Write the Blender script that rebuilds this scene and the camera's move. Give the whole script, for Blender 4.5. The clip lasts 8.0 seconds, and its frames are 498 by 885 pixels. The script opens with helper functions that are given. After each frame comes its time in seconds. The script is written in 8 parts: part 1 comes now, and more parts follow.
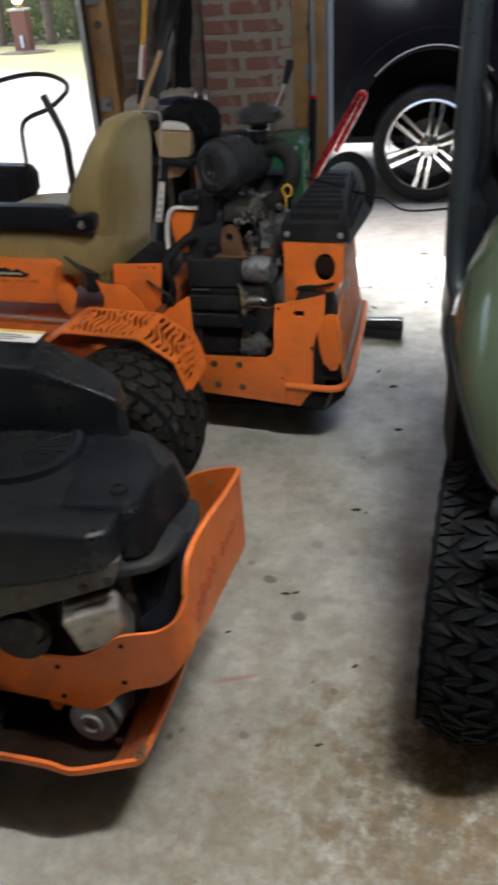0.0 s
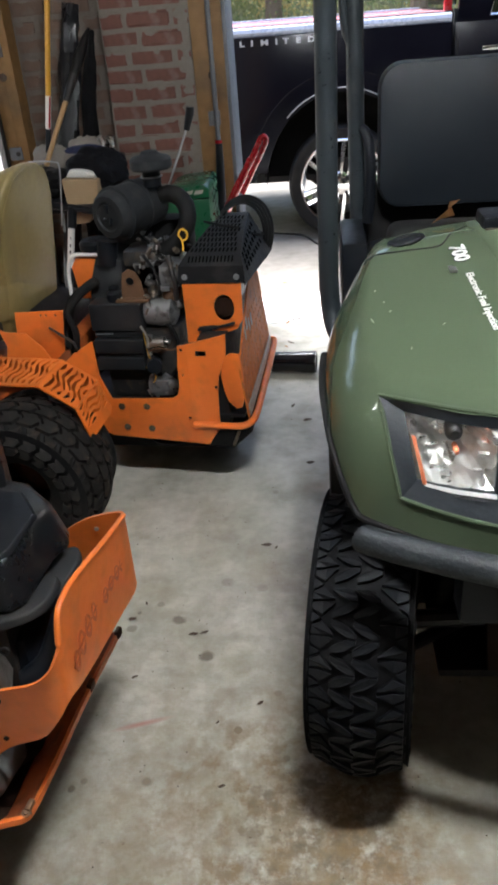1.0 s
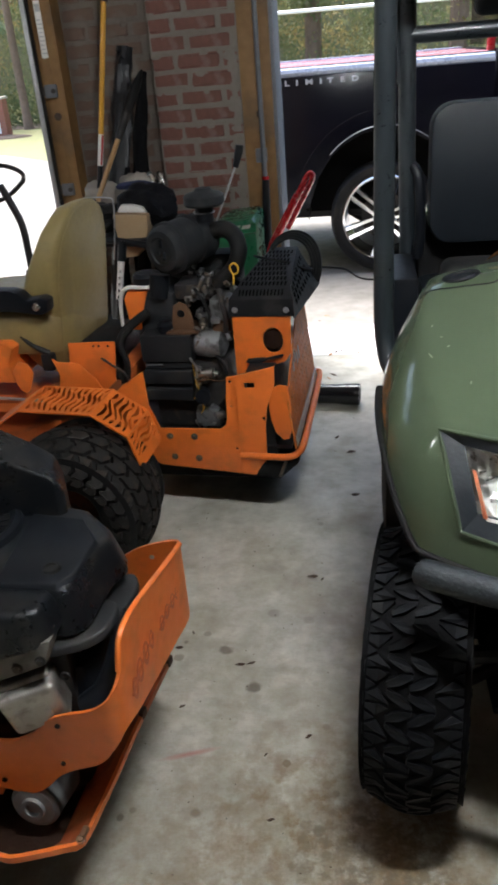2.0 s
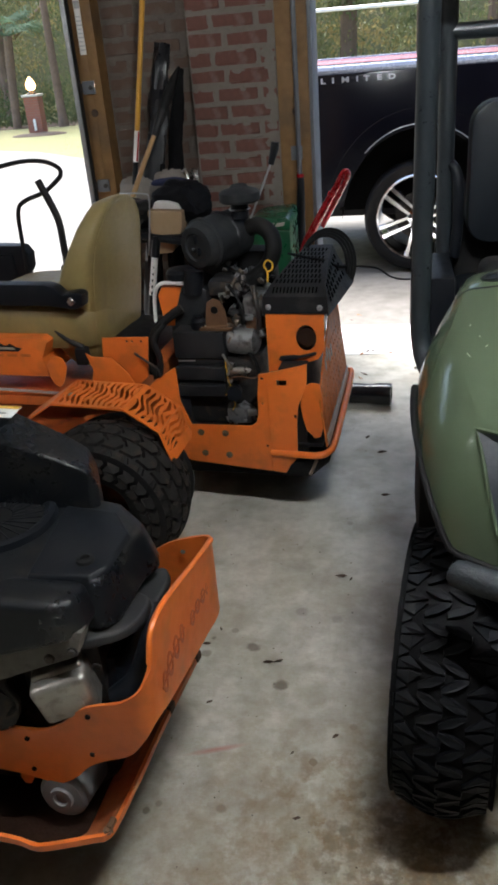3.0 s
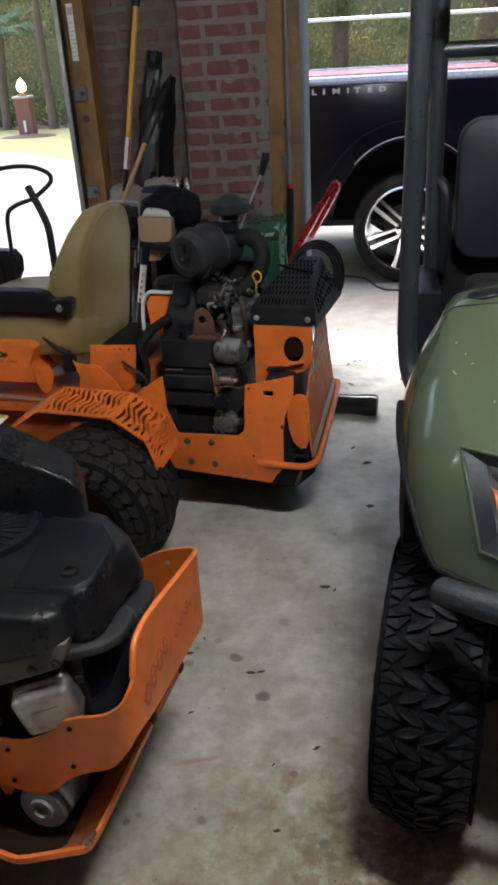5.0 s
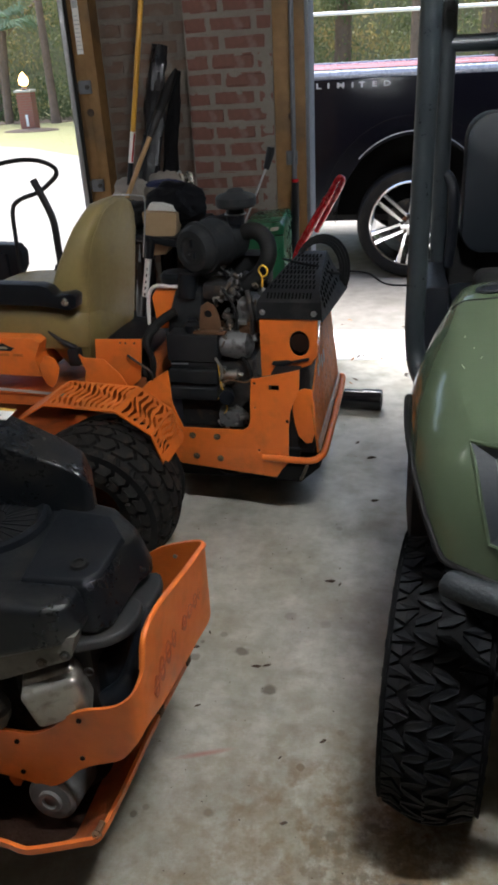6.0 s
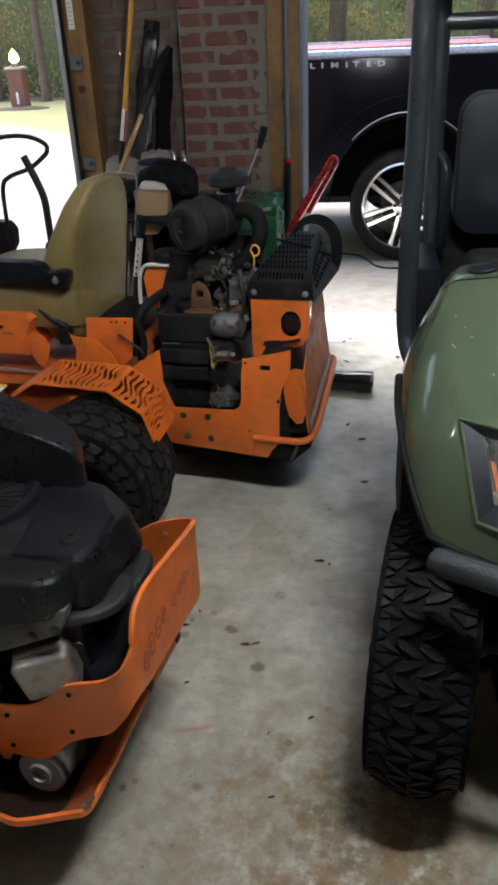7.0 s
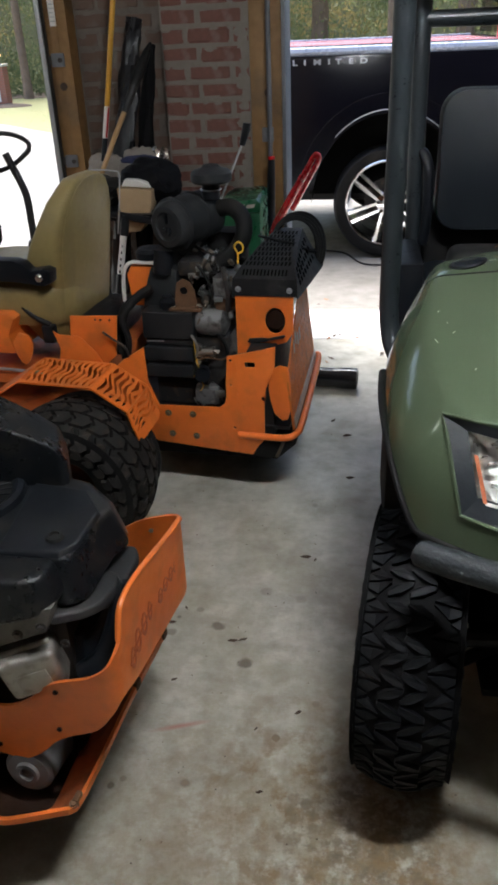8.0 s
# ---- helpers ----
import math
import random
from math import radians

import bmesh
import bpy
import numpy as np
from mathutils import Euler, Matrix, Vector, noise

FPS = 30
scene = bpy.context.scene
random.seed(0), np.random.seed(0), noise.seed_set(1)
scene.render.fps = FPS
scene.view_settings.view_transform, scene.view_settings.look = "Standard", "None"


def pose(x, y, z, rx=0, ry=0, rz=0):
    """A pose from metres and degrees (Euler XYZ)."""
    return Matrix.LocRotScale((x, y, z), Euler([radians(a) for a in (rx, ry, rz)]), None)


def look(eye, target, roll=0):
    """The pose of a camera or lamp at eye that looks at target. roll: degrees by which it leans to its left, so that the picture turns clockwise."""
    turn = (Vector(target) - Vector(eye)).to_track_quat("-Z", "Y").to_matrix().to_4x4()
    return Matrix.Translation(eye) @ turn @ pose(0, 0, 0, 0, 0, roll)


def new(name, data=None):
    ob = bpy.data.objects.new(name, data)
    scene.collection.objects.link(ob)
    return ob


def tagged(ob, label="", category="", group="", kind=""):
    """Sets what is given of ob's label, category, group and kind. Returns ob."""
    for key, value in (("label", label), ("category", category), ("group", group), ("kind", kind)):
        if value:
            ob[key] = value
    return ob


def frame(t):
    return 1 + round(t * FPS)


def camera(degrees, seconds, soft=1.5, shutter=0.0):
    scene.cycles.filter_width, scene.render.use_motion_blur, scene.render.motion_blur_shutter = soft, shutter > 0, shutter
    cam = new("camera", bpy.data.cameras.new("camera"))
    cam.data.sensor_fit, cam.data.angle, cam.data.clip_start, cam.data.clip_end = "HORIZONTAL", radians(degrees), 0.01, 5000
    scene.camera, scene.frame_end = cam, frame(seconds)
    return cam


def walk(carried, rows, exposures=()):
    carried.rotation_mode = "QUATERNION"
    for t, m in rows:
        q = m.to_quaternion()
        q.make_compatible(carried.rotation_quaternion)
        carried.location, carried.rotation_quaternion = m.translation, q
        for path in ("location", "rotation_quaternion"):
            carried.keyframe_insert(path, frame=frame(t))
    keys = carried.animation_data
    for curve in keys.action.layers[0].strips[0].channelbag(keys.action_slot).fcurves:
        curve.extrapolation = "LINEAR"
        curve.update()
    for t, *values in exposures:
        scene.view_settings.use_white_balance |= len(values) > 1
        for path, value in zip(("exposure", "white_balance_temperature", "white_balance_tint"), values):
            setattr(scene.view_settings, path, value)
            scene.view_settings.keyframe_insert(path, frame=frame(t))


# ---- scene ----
cam = camera(35.79, 8.0, soft=3.2, shutter=0.4)
# seconds, place of the eye, turn in degrees
ROWS = [
    (0.0, 0.0000, 0.0000, 1.5583, 58.452, 3.226, 8.663),
    (0.5, 0.1318, 0.0146, 1.5619, 58.854, 3.421, 4.198),
    (1.0, 0.1620, 0.0072, 1.5739, 60.682, 4.085, 4.242),
    (1.5, 0.1508, -0.0007, 1.5812, 62.564, 5.039, 3.238),
    (2.0, 0.1116, -0.0143, 1.5887, 63.128, 4.418, 6.757),
    (3.5, 0.0953, -0.0157, 1.5822, 63.192, 4.285, 9.122),
    (4.0, 0.0960, -0.0115, 1.5972, 63.182, 3.552, 8.423),
    (5.5, 0.0902, -0.0159, 1.6019, 63.663, 2.866, 8.602),
    (6.0, 0.0796, -0.0194, 1.5995, 63.233, 2.886, 8.621),
    (6.5, 0.0729, -0.0280, 1.5977, 63.065, 2.187, 8.369),
    (7.0, 0.0815, -0.0286, 1.5895, 62.018, 2.230, 8.205),
    (7.5, 0.0884, -0.0314, 1.5905, 61.970, 2.180, 7.070),
    (8.0, 0.0849, -0.0332, 1.5876, 61.824, 2.180, 7.070),
]
walk(cam, [(t, pose(x, y, z, rx, ry, rz)) for t, x, y, z, rx, ry, rz in ROWS],
     exposures=[(0.0, 2.12), (0.5, 2.28), (1.0, 2.32), (1.5, 2.40), (2.2, 1.92), (5.5, 1.89), (8.0, 1.86)])

# ---- light ----
world = bpy.data.worlds.new("sky")
scene.world = world
world.use_nodes = True
wn = world.node_tree.nodes
sky = wn.new("ShaderNodeTexSky")
sky.sky_type = 'NISHITA'
sky.sun_disc = False
sky.sun_elevation, sky.sun_rotation = radians(65.9), radians(318)
sky.air_density, sky.dust_density, sky.ozone_density = 1.2, 2.0, 1.5
wn["Background"].inputs["Strength"].default_value = 0.15
world.node_tree.links.new(sky.outputs["Color"], wn["Background"].inputs["Color"])

sun = new("sun", bpy.data.lights.new("sun", "SUN"))
sun.data.energy, sun.data.angle, sun.data.color = 4.2, radians(45), (1.0, 0.98, 0.97)
sun.matrix_world = look((0, 0, 30), (9, -10, 0))


# ---- materials ----
def mat(name, base, rough=0.6, metal=0.0, second=None, grain=40.0, blotch=3.0, amount=0.5, bump=0.15, bump_scale=120.0,
        dirt=None, dirt_amount=0.35, coat=0.0, rough_var=0.12, spec=0.5):
    """Two scales of colour variation, patchy dirt, uneven roughness and a fine relief, in metres."""
    m = bpy.data.materials.new(name)
    m.use_nodes = True
    nt = m.node_tree
    N, L = nt.nodes, nt.links
    b = N["Principled BSDF"]
    co = N.new("ShaderNodeTexCoord")
    info = N.new("ShaderNodeObjectInfo")

    def tex(scale, detail=4.0, shift=0.0):
        n = N.new("ShaderNodeTexNoise")
        n.inputs["Scale"].default_value = scale
        n.inputs["Detail"].default_value = detail
        if shift:
            mp = N.new("ShaderNodeMapping")
            mp.inputs["Location"].default_value = (shift, shift * 0.7, -shift)
            L.new(co.outputs["Object"], mp.inputs["Vector"])
            L.new(mp.outputs["Vector"], n.inputs["Vector"])
        else:
            L.new(co.outputs["Object"], n.inputs["Vector"])
        return n.outputs["Fac"]

    def ramp(f, lo, hi):
        n = N.new("ShaderNodeMapRange")
        n.inputs["From Min"].default_value, n.inputs["From Max"].default_value = lo, hi
        L.new(f, n.inputs["Value"])
        return n.outputs["Result"]

    def mix(f, a, c):
        n = N.new("ShaderNodeMix")
        n.data_type = 'RGBA'
        if hasattr(f, "links"):
            L.new(f, n.inputs["Factor"])
        else:
            n.inputs["Factor"].default_value = f
        for s, v in ((n.inputs[6], a), (n.inputs[7], c)):
            if hasattr(v, "links"):
                L.new(v, s)
            else:
                s.default_value = (*v, 1)
        return n.outputs[2]

    second = second or tuple(v * 0.72 for v in base)
    big, fine = ramp(tex(blotch, 5), 0.35, 0.68), ramp(tex(grain, 6, 3.1), 0.3, 0.7)
    both = N.new("ShaderNodeMath")
    both.operation = 'MULTIPLY_ADD'
    L.new(fine, both.inputs[0])
    both.inputs[1].default_value = 0.45
    half = N.new("ShaderNodeMath")
    half.operation = 'MULTIPLY'
    L.new(big, half.inputs[0])
    half.inputs[1].default_value = 0.55
    L.new(half.outputs[0], both.inputs[2])
    sc = N.new("ShaderNodeMath")
    sc.operation = 'MULTIPLY'
    L.new(both.outputs[0], sc.inputs[0])
    sc.inputs[1].default_value = amount
    col = mix(sc.outputs[0], base, second)
    if dirt:
        d = ramp(tex(blotch * 2.3, 8, 7.7), 0.52, 0.66)
        dm = N.new("ShaderNodeMath")
        dm.operation = 'MULTIPLY'
        L.new(d, dm.inputs[0])
        dm.inputs[1].default_value = dirt_amount
        col = mix(dm.outputs[0], col, dirt)
    L.new(col, b.inputs["Base Color"])
    rr = N.new("ShaderNodeMapRange")
    rr.inputs["To Min"].default_value, rr.inputs["To Max"].default_value = max(0.02, rough - rough_var), min(1, rough + rough_var)
    L.new(both.outputs[0], rr.inputs["Value"])
    L.new(rr.outputs["Result"], b.inputs["Roughness"])
    b.inputs["Metallic"].default_value = metal
    b.inputs["Specular IOR Level"].default_value = spec
    if coat:
        b.inputs["Coat Weight"].default_value = coat
        b.inputs["Coat Roughness"].default_value = 0.08
    if bump:
        bp = N.new("ShaderNodeBump")
        bp.inputs["Strength"].default_value = bump
        bp.inputs["Distance"].default_value = 0.004
        L.new(tex(bump_scale, 5, 1.3), bp.inputs["Height"])
        L.new(bp.outputs["Normal"], b.inputs["Normal"])
    return m


def lit(name, color, strength):
    m = bpy.data.materials.new(name)
    m.use_nodes = True
    b = m.node_tree.nodes["Principled BSDF"]
    b.inputs["Base Color"].default_value = (*color, 1)
    b.inputs["Emission Color"].default_value = (*color, 1)
    b.inputs["Emission Strength"].default_value = strength
    return m


def glass(name, tint=(0.9, 0.95, 0.95), rough=0.03):
    m = bpy.data.materials.new(name)
    m.use_nodes = True
    b = m.node_tree.nodes["Principled BSDF"]
    b.inputs["Base Color"].default_value = (*tint, 1)
    b.inputs["Roughness"].default_value = rough
    b.inputs["Transmission Weight"].default_value = 1.0
    b.inputs["IOR"].default_value = 1.45
    return m


ORANGE = mat("orange paint", (0.80, 0.18, 0.026), 0.40, second=(0.62, 0.13, 0.021), dirt=(0.30, 0.10, 0.03), dirt_amount=0.3, amount=0.5, blotch=5, bump=0.06, coat=0.12)
ORANGE_WORN = mat("worn orange paint", (0.62, 0.14, 0.025), 0.6, second=(0.30, 0.08, 0.025), dirt=(0.10, 0.05, 0.03), dirt_amount=0.7, bump=0.15)
BLACK = mat("black plastic", (0.0055, 0.0072, 0.0105), 0.40, spec=0.20, second=(0.009, 0.0098, 0.0115), dirt=(0.03, 0.029, 0.027), dirt_amount=0.18, bump=0.2, bump_scale=400)
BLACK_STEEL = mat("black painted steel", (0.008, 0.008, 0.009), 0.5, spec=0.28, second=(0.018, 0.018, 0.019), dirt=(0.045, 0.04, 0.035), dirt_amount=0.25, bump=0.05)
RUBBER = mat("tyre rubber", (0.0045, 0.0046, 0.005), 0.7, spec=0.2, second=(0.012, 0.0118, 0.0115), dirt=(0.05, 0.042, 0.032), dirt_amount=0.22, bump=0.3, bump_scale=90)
CAST = mat("grey cast metal", (0.25, 0.255, 0.26), 0.5, 0.7, second=(0.14, 0.13, 0.12), dirt=(0.035, 0.03, 0.025), dirt_amount=0.8, blotch=14, bump=0.4, bump_scale=160)
DARK_METAL = mat("oily dark metal", (0.045, 0.043, 0.042), 0.5, 0.5, second=(0.02, 0.019, 0.018), dirt=(0.12, 0.085, 0.055), dirt_amount=0.5, blotch=12, bump=0.4)
SILVER = mat("bright metal", (0.62, 0.61, 0.58), 0.28, 1.0, second=(0.42, 0.40, 0.37), dirt=(0.2, 0.17, 0.13), dirt_amount=0.4, blotch=9, bump=0.08)
CHROME = mat("chrome", (0.86, 0.86, 0.87), 0.1, 1.0, amount=0.1, bump=0.0, rough_var=0.05)
STEEL = mat("galvanised steel", (0.42, 0.43, 0.44), 0.45, 0.8, second=(0.28, 0.29, 0.3), blotch=20, bump=0.05)
VINYL = mat("tan vinyl", (0.255, 0.192, 0.072), 0.45, second=(0.19, 0.142, 0.052), grain=60, blotch=4, dirt=(0.13, 0.10, 0.055), dirt_amount=0.3, bump=0.25, bump_scale=350)
SEAT_BLACK = mat("black seat vinyl", (0.0075, 0.0105, 0.0145), 0.42, spec=0.35, second=(0.010, 0.0130, 0.017), bump=0.35, bump_scale=420)
SCUFFED = mat("scuffed grey powder coat", (0.013, 0.0165, 0.0195), 0.6, spec=0.35, second=(0.021, 0.025, 0.028), grain=130, blotch=60, amount=0.9, dirt=(0.09, 0.10, 0.105), dirt_amount=0.30, bump=0.4, bump_scale=150)
CAGE = mat("hammered black powder coat", (0.014, 0.0185, 0.022), 0.36, spec=0.6, second=(0.021, 0.027, 0.031), grain=180, blotch=40, amount=0.7, bump=0.15, bump_scale=260)
GREEN = mat("olive green plastic", (0.069, 0.093, 0.056), 0.15, second=(0.060, 0.082, 0.048), grain=150, blotch=1.3, amount=0.4, rough_var=0.03, bump=0.03, bump_scale=60, spec=0.32)
TRUCK_BLACK = mat("black car paint", (0.0035, 0.0035, 0.006), 0.2, spec=0.10, second=(0.006, 0.006, 0.010), bump=0.0, coat=0.05, rough_var=0.04)
WOOD = mat("stained pine", (0.24, 0.13, 0.042), 0.62, second=(0.14, 0.072, 0.022), grain=26, blotch=2.0, amount=0.8, dirt=(0.07, 0.05, 0.03), dirt_amount=0.5, bump=0.25, bump_scale=60)
HANDLE_WOOD = mat("ash handle wood", (0.42, 0.25, 0.11), 0.55, second=(0.3, 0.17, 0.07))
BRICK = mat("red brick", (0.162, 0.062, 0.045), 0.85, second=(0.104, 0.053, 0.042), grain=30, blotch=6, amount=0.9, dirt=(0.24, 0.19, 0.16), dirt_amount=0.4, bump=0.6, bump_scale=90)
MORTAR = mat("grey mortar", (0.20, 0.18, 0.155), 0.9, second=(0.16, 0.14, 0.12), grain=50, blotch=5, amount=0.9, bump=0.8, bump_scale=70)
YELLOW = mat("yellow fibreglass", (0.62, 0.32, 0.03), 0.4, second=(0.5, 0.25, 0.02), bump=0.05)
YELLOW_TAG = mat("yellow plastic", (0.75, 0.42, 0.04), 0.45)
WHITE = mat("white plastic", (0.72, 0.71, 0.68), 0.5, second=(0.6, 0.58, 0.54), bump=0.05)
CREAM = mat("dirty white cloth", (0.40, 0.36, 0.31), 0.9, second=(0.29, 0.25, 0.21), bump=0.5, bump_scale=200)
CARD = mat("brown cardboard", (0.36, 0.25, 0.14), 0.85, second=(0.3, 0.2, 0.11), bump=0.1)
RED = mat("red enamel", (0.45, 0.012, 0.018), 0.25, second=(0.34, 0.01, 0.014), coat=0.5, bump=0.02)
TOOL_GREEN = mat("green enamel", (0.006, 0.088, 0.036), 0.3, second=(0.005, 0.062, 0.025), dirt=(0.04, 0.05, 0.03), bump=0.05)
PAINT_WHITE = mat("white paint", (0.78, 0.77, 0.75), 0.5, second=(0.7, 0.69, 0.66), bump=0.05)
BLUE = mat("navy cloth", (0.012, 0.018, 0.06), 0.9, bump=0.5)
RUST = mat("rusty bracket", (0.16, 0.085, 0.045), 0.7, 0.5, second=(0.09, 0.05, 0.03), blotch=20, bump=0.3)
PIPE = mat("black pipe", (0.01, 0.01, 0.012), 0.22, second=(0.016, 0.016, 0.018), bump=0.03)
MARKER = mat("orange lens", (0.62, 0.20, 0.10), 0.25, bump=0.0, amount=0.2)
TURF_TREAD = mat("dusty mower tread", (0.010, 0.0092, 0.0085), 0.8, spec=0.25, second=(0.017, 0.015, 0.013), dirt=(0.06, 0.045, 0.03), dirt_amount=0.4, blotch=14, bump=0.3)
TREAD_BASE = mat("clean groove rubber", (0.0045, 0.0046, 0.005), 0.8, spec=0.1, second=(0.008, 0.0078, 0.0074), bump=0.3)
TREAD = mat("dusty tread rubber", (0.0044, 0.0052, 0.0068), 0.66, spec=0.17, second=(0.006, 0.0068, 0.008), dirt=(0.022, 0.020, 0.017), dirt_amount=0.22, bump=0.3, bump_scale=90)
DRY_LEAF = mat("dry leaf", (0.07, 0.04, 0.022), 0.8, second=(0.035, 0.022, 0.014))
TAN_LEAF = mat("tan dry leaf", (0.32, 0.15, 0.05), 0.75, second=(0.2, 0.09, 0.03))
DUSTY = mat("dusty matt black plastic", (0.011, 0.0125, 0.0145), 0.7, spec=0.3, second=(0.019, 0.0205, 0.022), dirt=(0.042, 0.042, 0.040), dirt_amount=0.35, blotch=9)
HEAT_GUARD = mat("black sheet steel", (0.008, 0.0085, 0.010), 0.5, spec=0.28, second=(0.016, 0.016, 0.017), dirt=(0.06, 0.055, 0.05), dirt_amount=0.25, blotch=8)
SLOT_SHADE = mat("slot shade", (0.003, 0.003, 0.003), 0.9, spec=0.05, bump=0.0)
RIBBED = mat("dark grey engine plastic", (0.011, 0.0125, 0.0145), 0.5, spec=0.35, second=(0.016, 0.0175, 0.019), dirt=(0.045, 0.042, 0.038), dirt_amount=0.3)
GUARD_ORANGE = mat("scuffed orange guard paint", (0.62, 0.16, 0.03), 0.6, spec=0.12, second=(0.38, 0.10, 0.025), dirt=(0.20, 0.10, 0.05), dirt_amount=0.6, blotch=14, grain=80, bump=0.2)
BOLT_GREY = mat("oily bolt", (0.16, 0.13, 0.10), 0.5, 0.7, second=(0.09, 0.07, 0.05), blotch=40)
# orange taken dark here because the wheel dish sits in shadow
WHEEL_SHADED = mat("dirty orange wheel darkened for shade", (0.17, 0.042, 0.012), 0.7, second=(0.07, 0.026, 0.012), dirt=(0.03, 0.02, 0.015), dirt_amount=0.7, blotch=10)
# recess brick and mortar: dust, plus the recess shade put into the colour
BRICK_SHADED = mat("dusty brick with recess shade", (0.125, 0.075, 0.055), 0.9, second=(0.10, 0.072, 0.056), grain=30, blotch=5, amount=0.9, dirt=(0.135, 0.11, 0.09), dirt_amount=0.6, bump=0.6, bump_scale=90)
MORTAR_SHADED = mat("dingy mortar with recess shade", (0.155, 0.13, 0.108), 0.95, second=(0.11, 0.093, 0.08), grain=40, blotch=5, amount=0.9, bump=0.8, bump_scale=70)
CEIL = mat("dull ceiling board", (0.40, 0.37, 0.33), 0.85, second=(0.32, 0.29, 0.255), bump=0.1)
PLASTER = mat("dingy inner brick wall", (0.20, 0.14, 0.115), 0.85, second=(0.15, 0.105, 0.085), blotch=0.8, dirt=(0.12, 0.10, 0.085), dirt_amount=0.3, bump=0.1)
GLOBE = lit("warm globe", (1.0, 0.56, 0.22), 3.6)
ALU = mat("dull oily aluminium", (0.33, 0.32, 0.30), 0.36, 0.6, second=(0.20, 0.19, 0.175), dirt=(0.09, 0.075, 0.055), dirt_amount=0.35, blotch=16, bump=0.1)
RUST_DARK = mat("dark rust-brown steel", (0.022, 0.010, 0.006), 0.85, spec=0.1, second=(0.012, 0.008, 0.006), dirt=(0.02, 0.015, 0.012), dirt_amount=0.6, blotch=8, bump=0.3)
DARK_GLASS = glass("tinted glass", (0.12, 0.13, 0.14))
CLEAR = glass("lamp lens", (0.97, 0.98, 0.98), 0.06)


# ---- building helpers ----
MATS = {}


def thing(name, x, y, z, label, category, group="", kind="", rz=0.0):
    ob = new(name)
    ob.empty_display_size = 0.05
    MATS[ob] = pose(x, y, z, 0, 0, rz)
    ob.matrix_world = MATS[ob]
    return tagged(ob, label, category, group, kind)


def finish(bm, bevel=0.0, smooth=True, angle=35, segs=2):
    bm.normal_update()
    if bevel:
        es = [e for e in bm.edges if len(e.link_faces) == 2 and e.calc_face_angle(0) > radians(30)]
        bmesh.ops.bevel(bm, geom=es, offset=bevel, segments=segs, affect='EDGES', profile=0.6, clamp_overlap=True)
        bm.normal_update()
    for f in bm.faces:
        f.smooth = smooth
    for e in bm.edges:
        e.smooth = not (len(e.link_faces) == 2 and e.calc_face_angle(0) > radians(angle))
    return bm


def part(name, bm, material, parent, label="", world=False, bevel=0.0, smooth=True, angle=35, segs=2):
    """One mesh object under a thing or a part. world: its points are given in world metres."""
    if world:
        bm.transform(MATS[parent].inverted())
    finish(bm, bevel, smooth, angle, segs)
    me = bpy.data.meshes.new(name)
    bm.to_mesh(me)
    bm.free()
    for m in (material if isinstance(material, (list, tuple)) else [material]):
        me.materials.append(m)
    ob = new(name, me)
    if parent:
        ob.parent = parent
        MATS[ob] = MATS[parent]
    if label:
        ob["label"] = label
    return ob


def solo(name, bm, material, label, category, group="", kind="", bevel=0.0, smooth=True, angle=35):
    ob = part(name, bm, material, None, "", False, bevel, smooth, angle)
    MATS[ob] = Matrix()
    return tagged(ob, label, category, group, kind)


def box(bm, x0, x1, y0, y1, z0, z1, m=None):
    vs = [bm.verts.new(Vector(p) if m is None else m @ Vector(p)) for p in
          ((x0, y0, z0), (x1, y0, z0), (x1, y1, z0), (x0, y1, z0), (x0, y0, z1), (x1, y0, z1), (x1, y1, z1), (x0, y1, z1))]
    for f in ((3, 2, 1, 0), (4, 5, 6, 7), (0, 1, 5, 4), (1, 2, 6, 5), (2, 3, 7, 6), (3, 0, 4, 7)):
        bm.faces.new([vs[i] for i in f])
    return bm


def B(*a, m=None):
    return box(bmesh.new(), *a, m=m)


def frame_of(d):
    d = Vector(d).normalized()
    u = d.orthogonal().normalized()
    return u, d.cross(u)


def tube(bm, pts, r, seg=12, closed=False, cap=True):
    """A round bar swept along points. r: one radius, or one for each point."""
    pts = [Vector(p) for p in pts]
    n = len(pts)
    rs = r if isinstance(r, (list, tuple)) else [r] * n
    rings, u = [], None
    for i, p in enumerate(pts):
        a = pts[(i - 1) % n] if closed or i else pts[0]
        c = pts[(i + 1) % n] if closed or i < n - 1 else pts[-1]
        d = (c - a).normalized()
        u = d.orthogonal() if u is None else u - d * u.dot(d)
        u.normalize()
        v = d.cross(u)
        rings.append([bm.verts.new(p + rs[i] * (math.cos(t) * u + math.sin(t) * v)) for t in [2 * math.pi * k / seg for k in range(seg)]])
    for i in range(n if closed else n - 1):
        a, c = rings[i], rings[(i + 1) % n]
        for k in range(seg):
            bm.faces.new((a[k], a[(k + 1) % seg], c[(k + 1) % seg], c[k]))
    if cap and not closed:
        bm.faces.new(rings[0][::-1])
        bm.faces.new(rings[-1])
    return bm


def T(pts, r, seg=12, closed=False):
    return tube(bmesh.new(), pts, r, seg, closed)


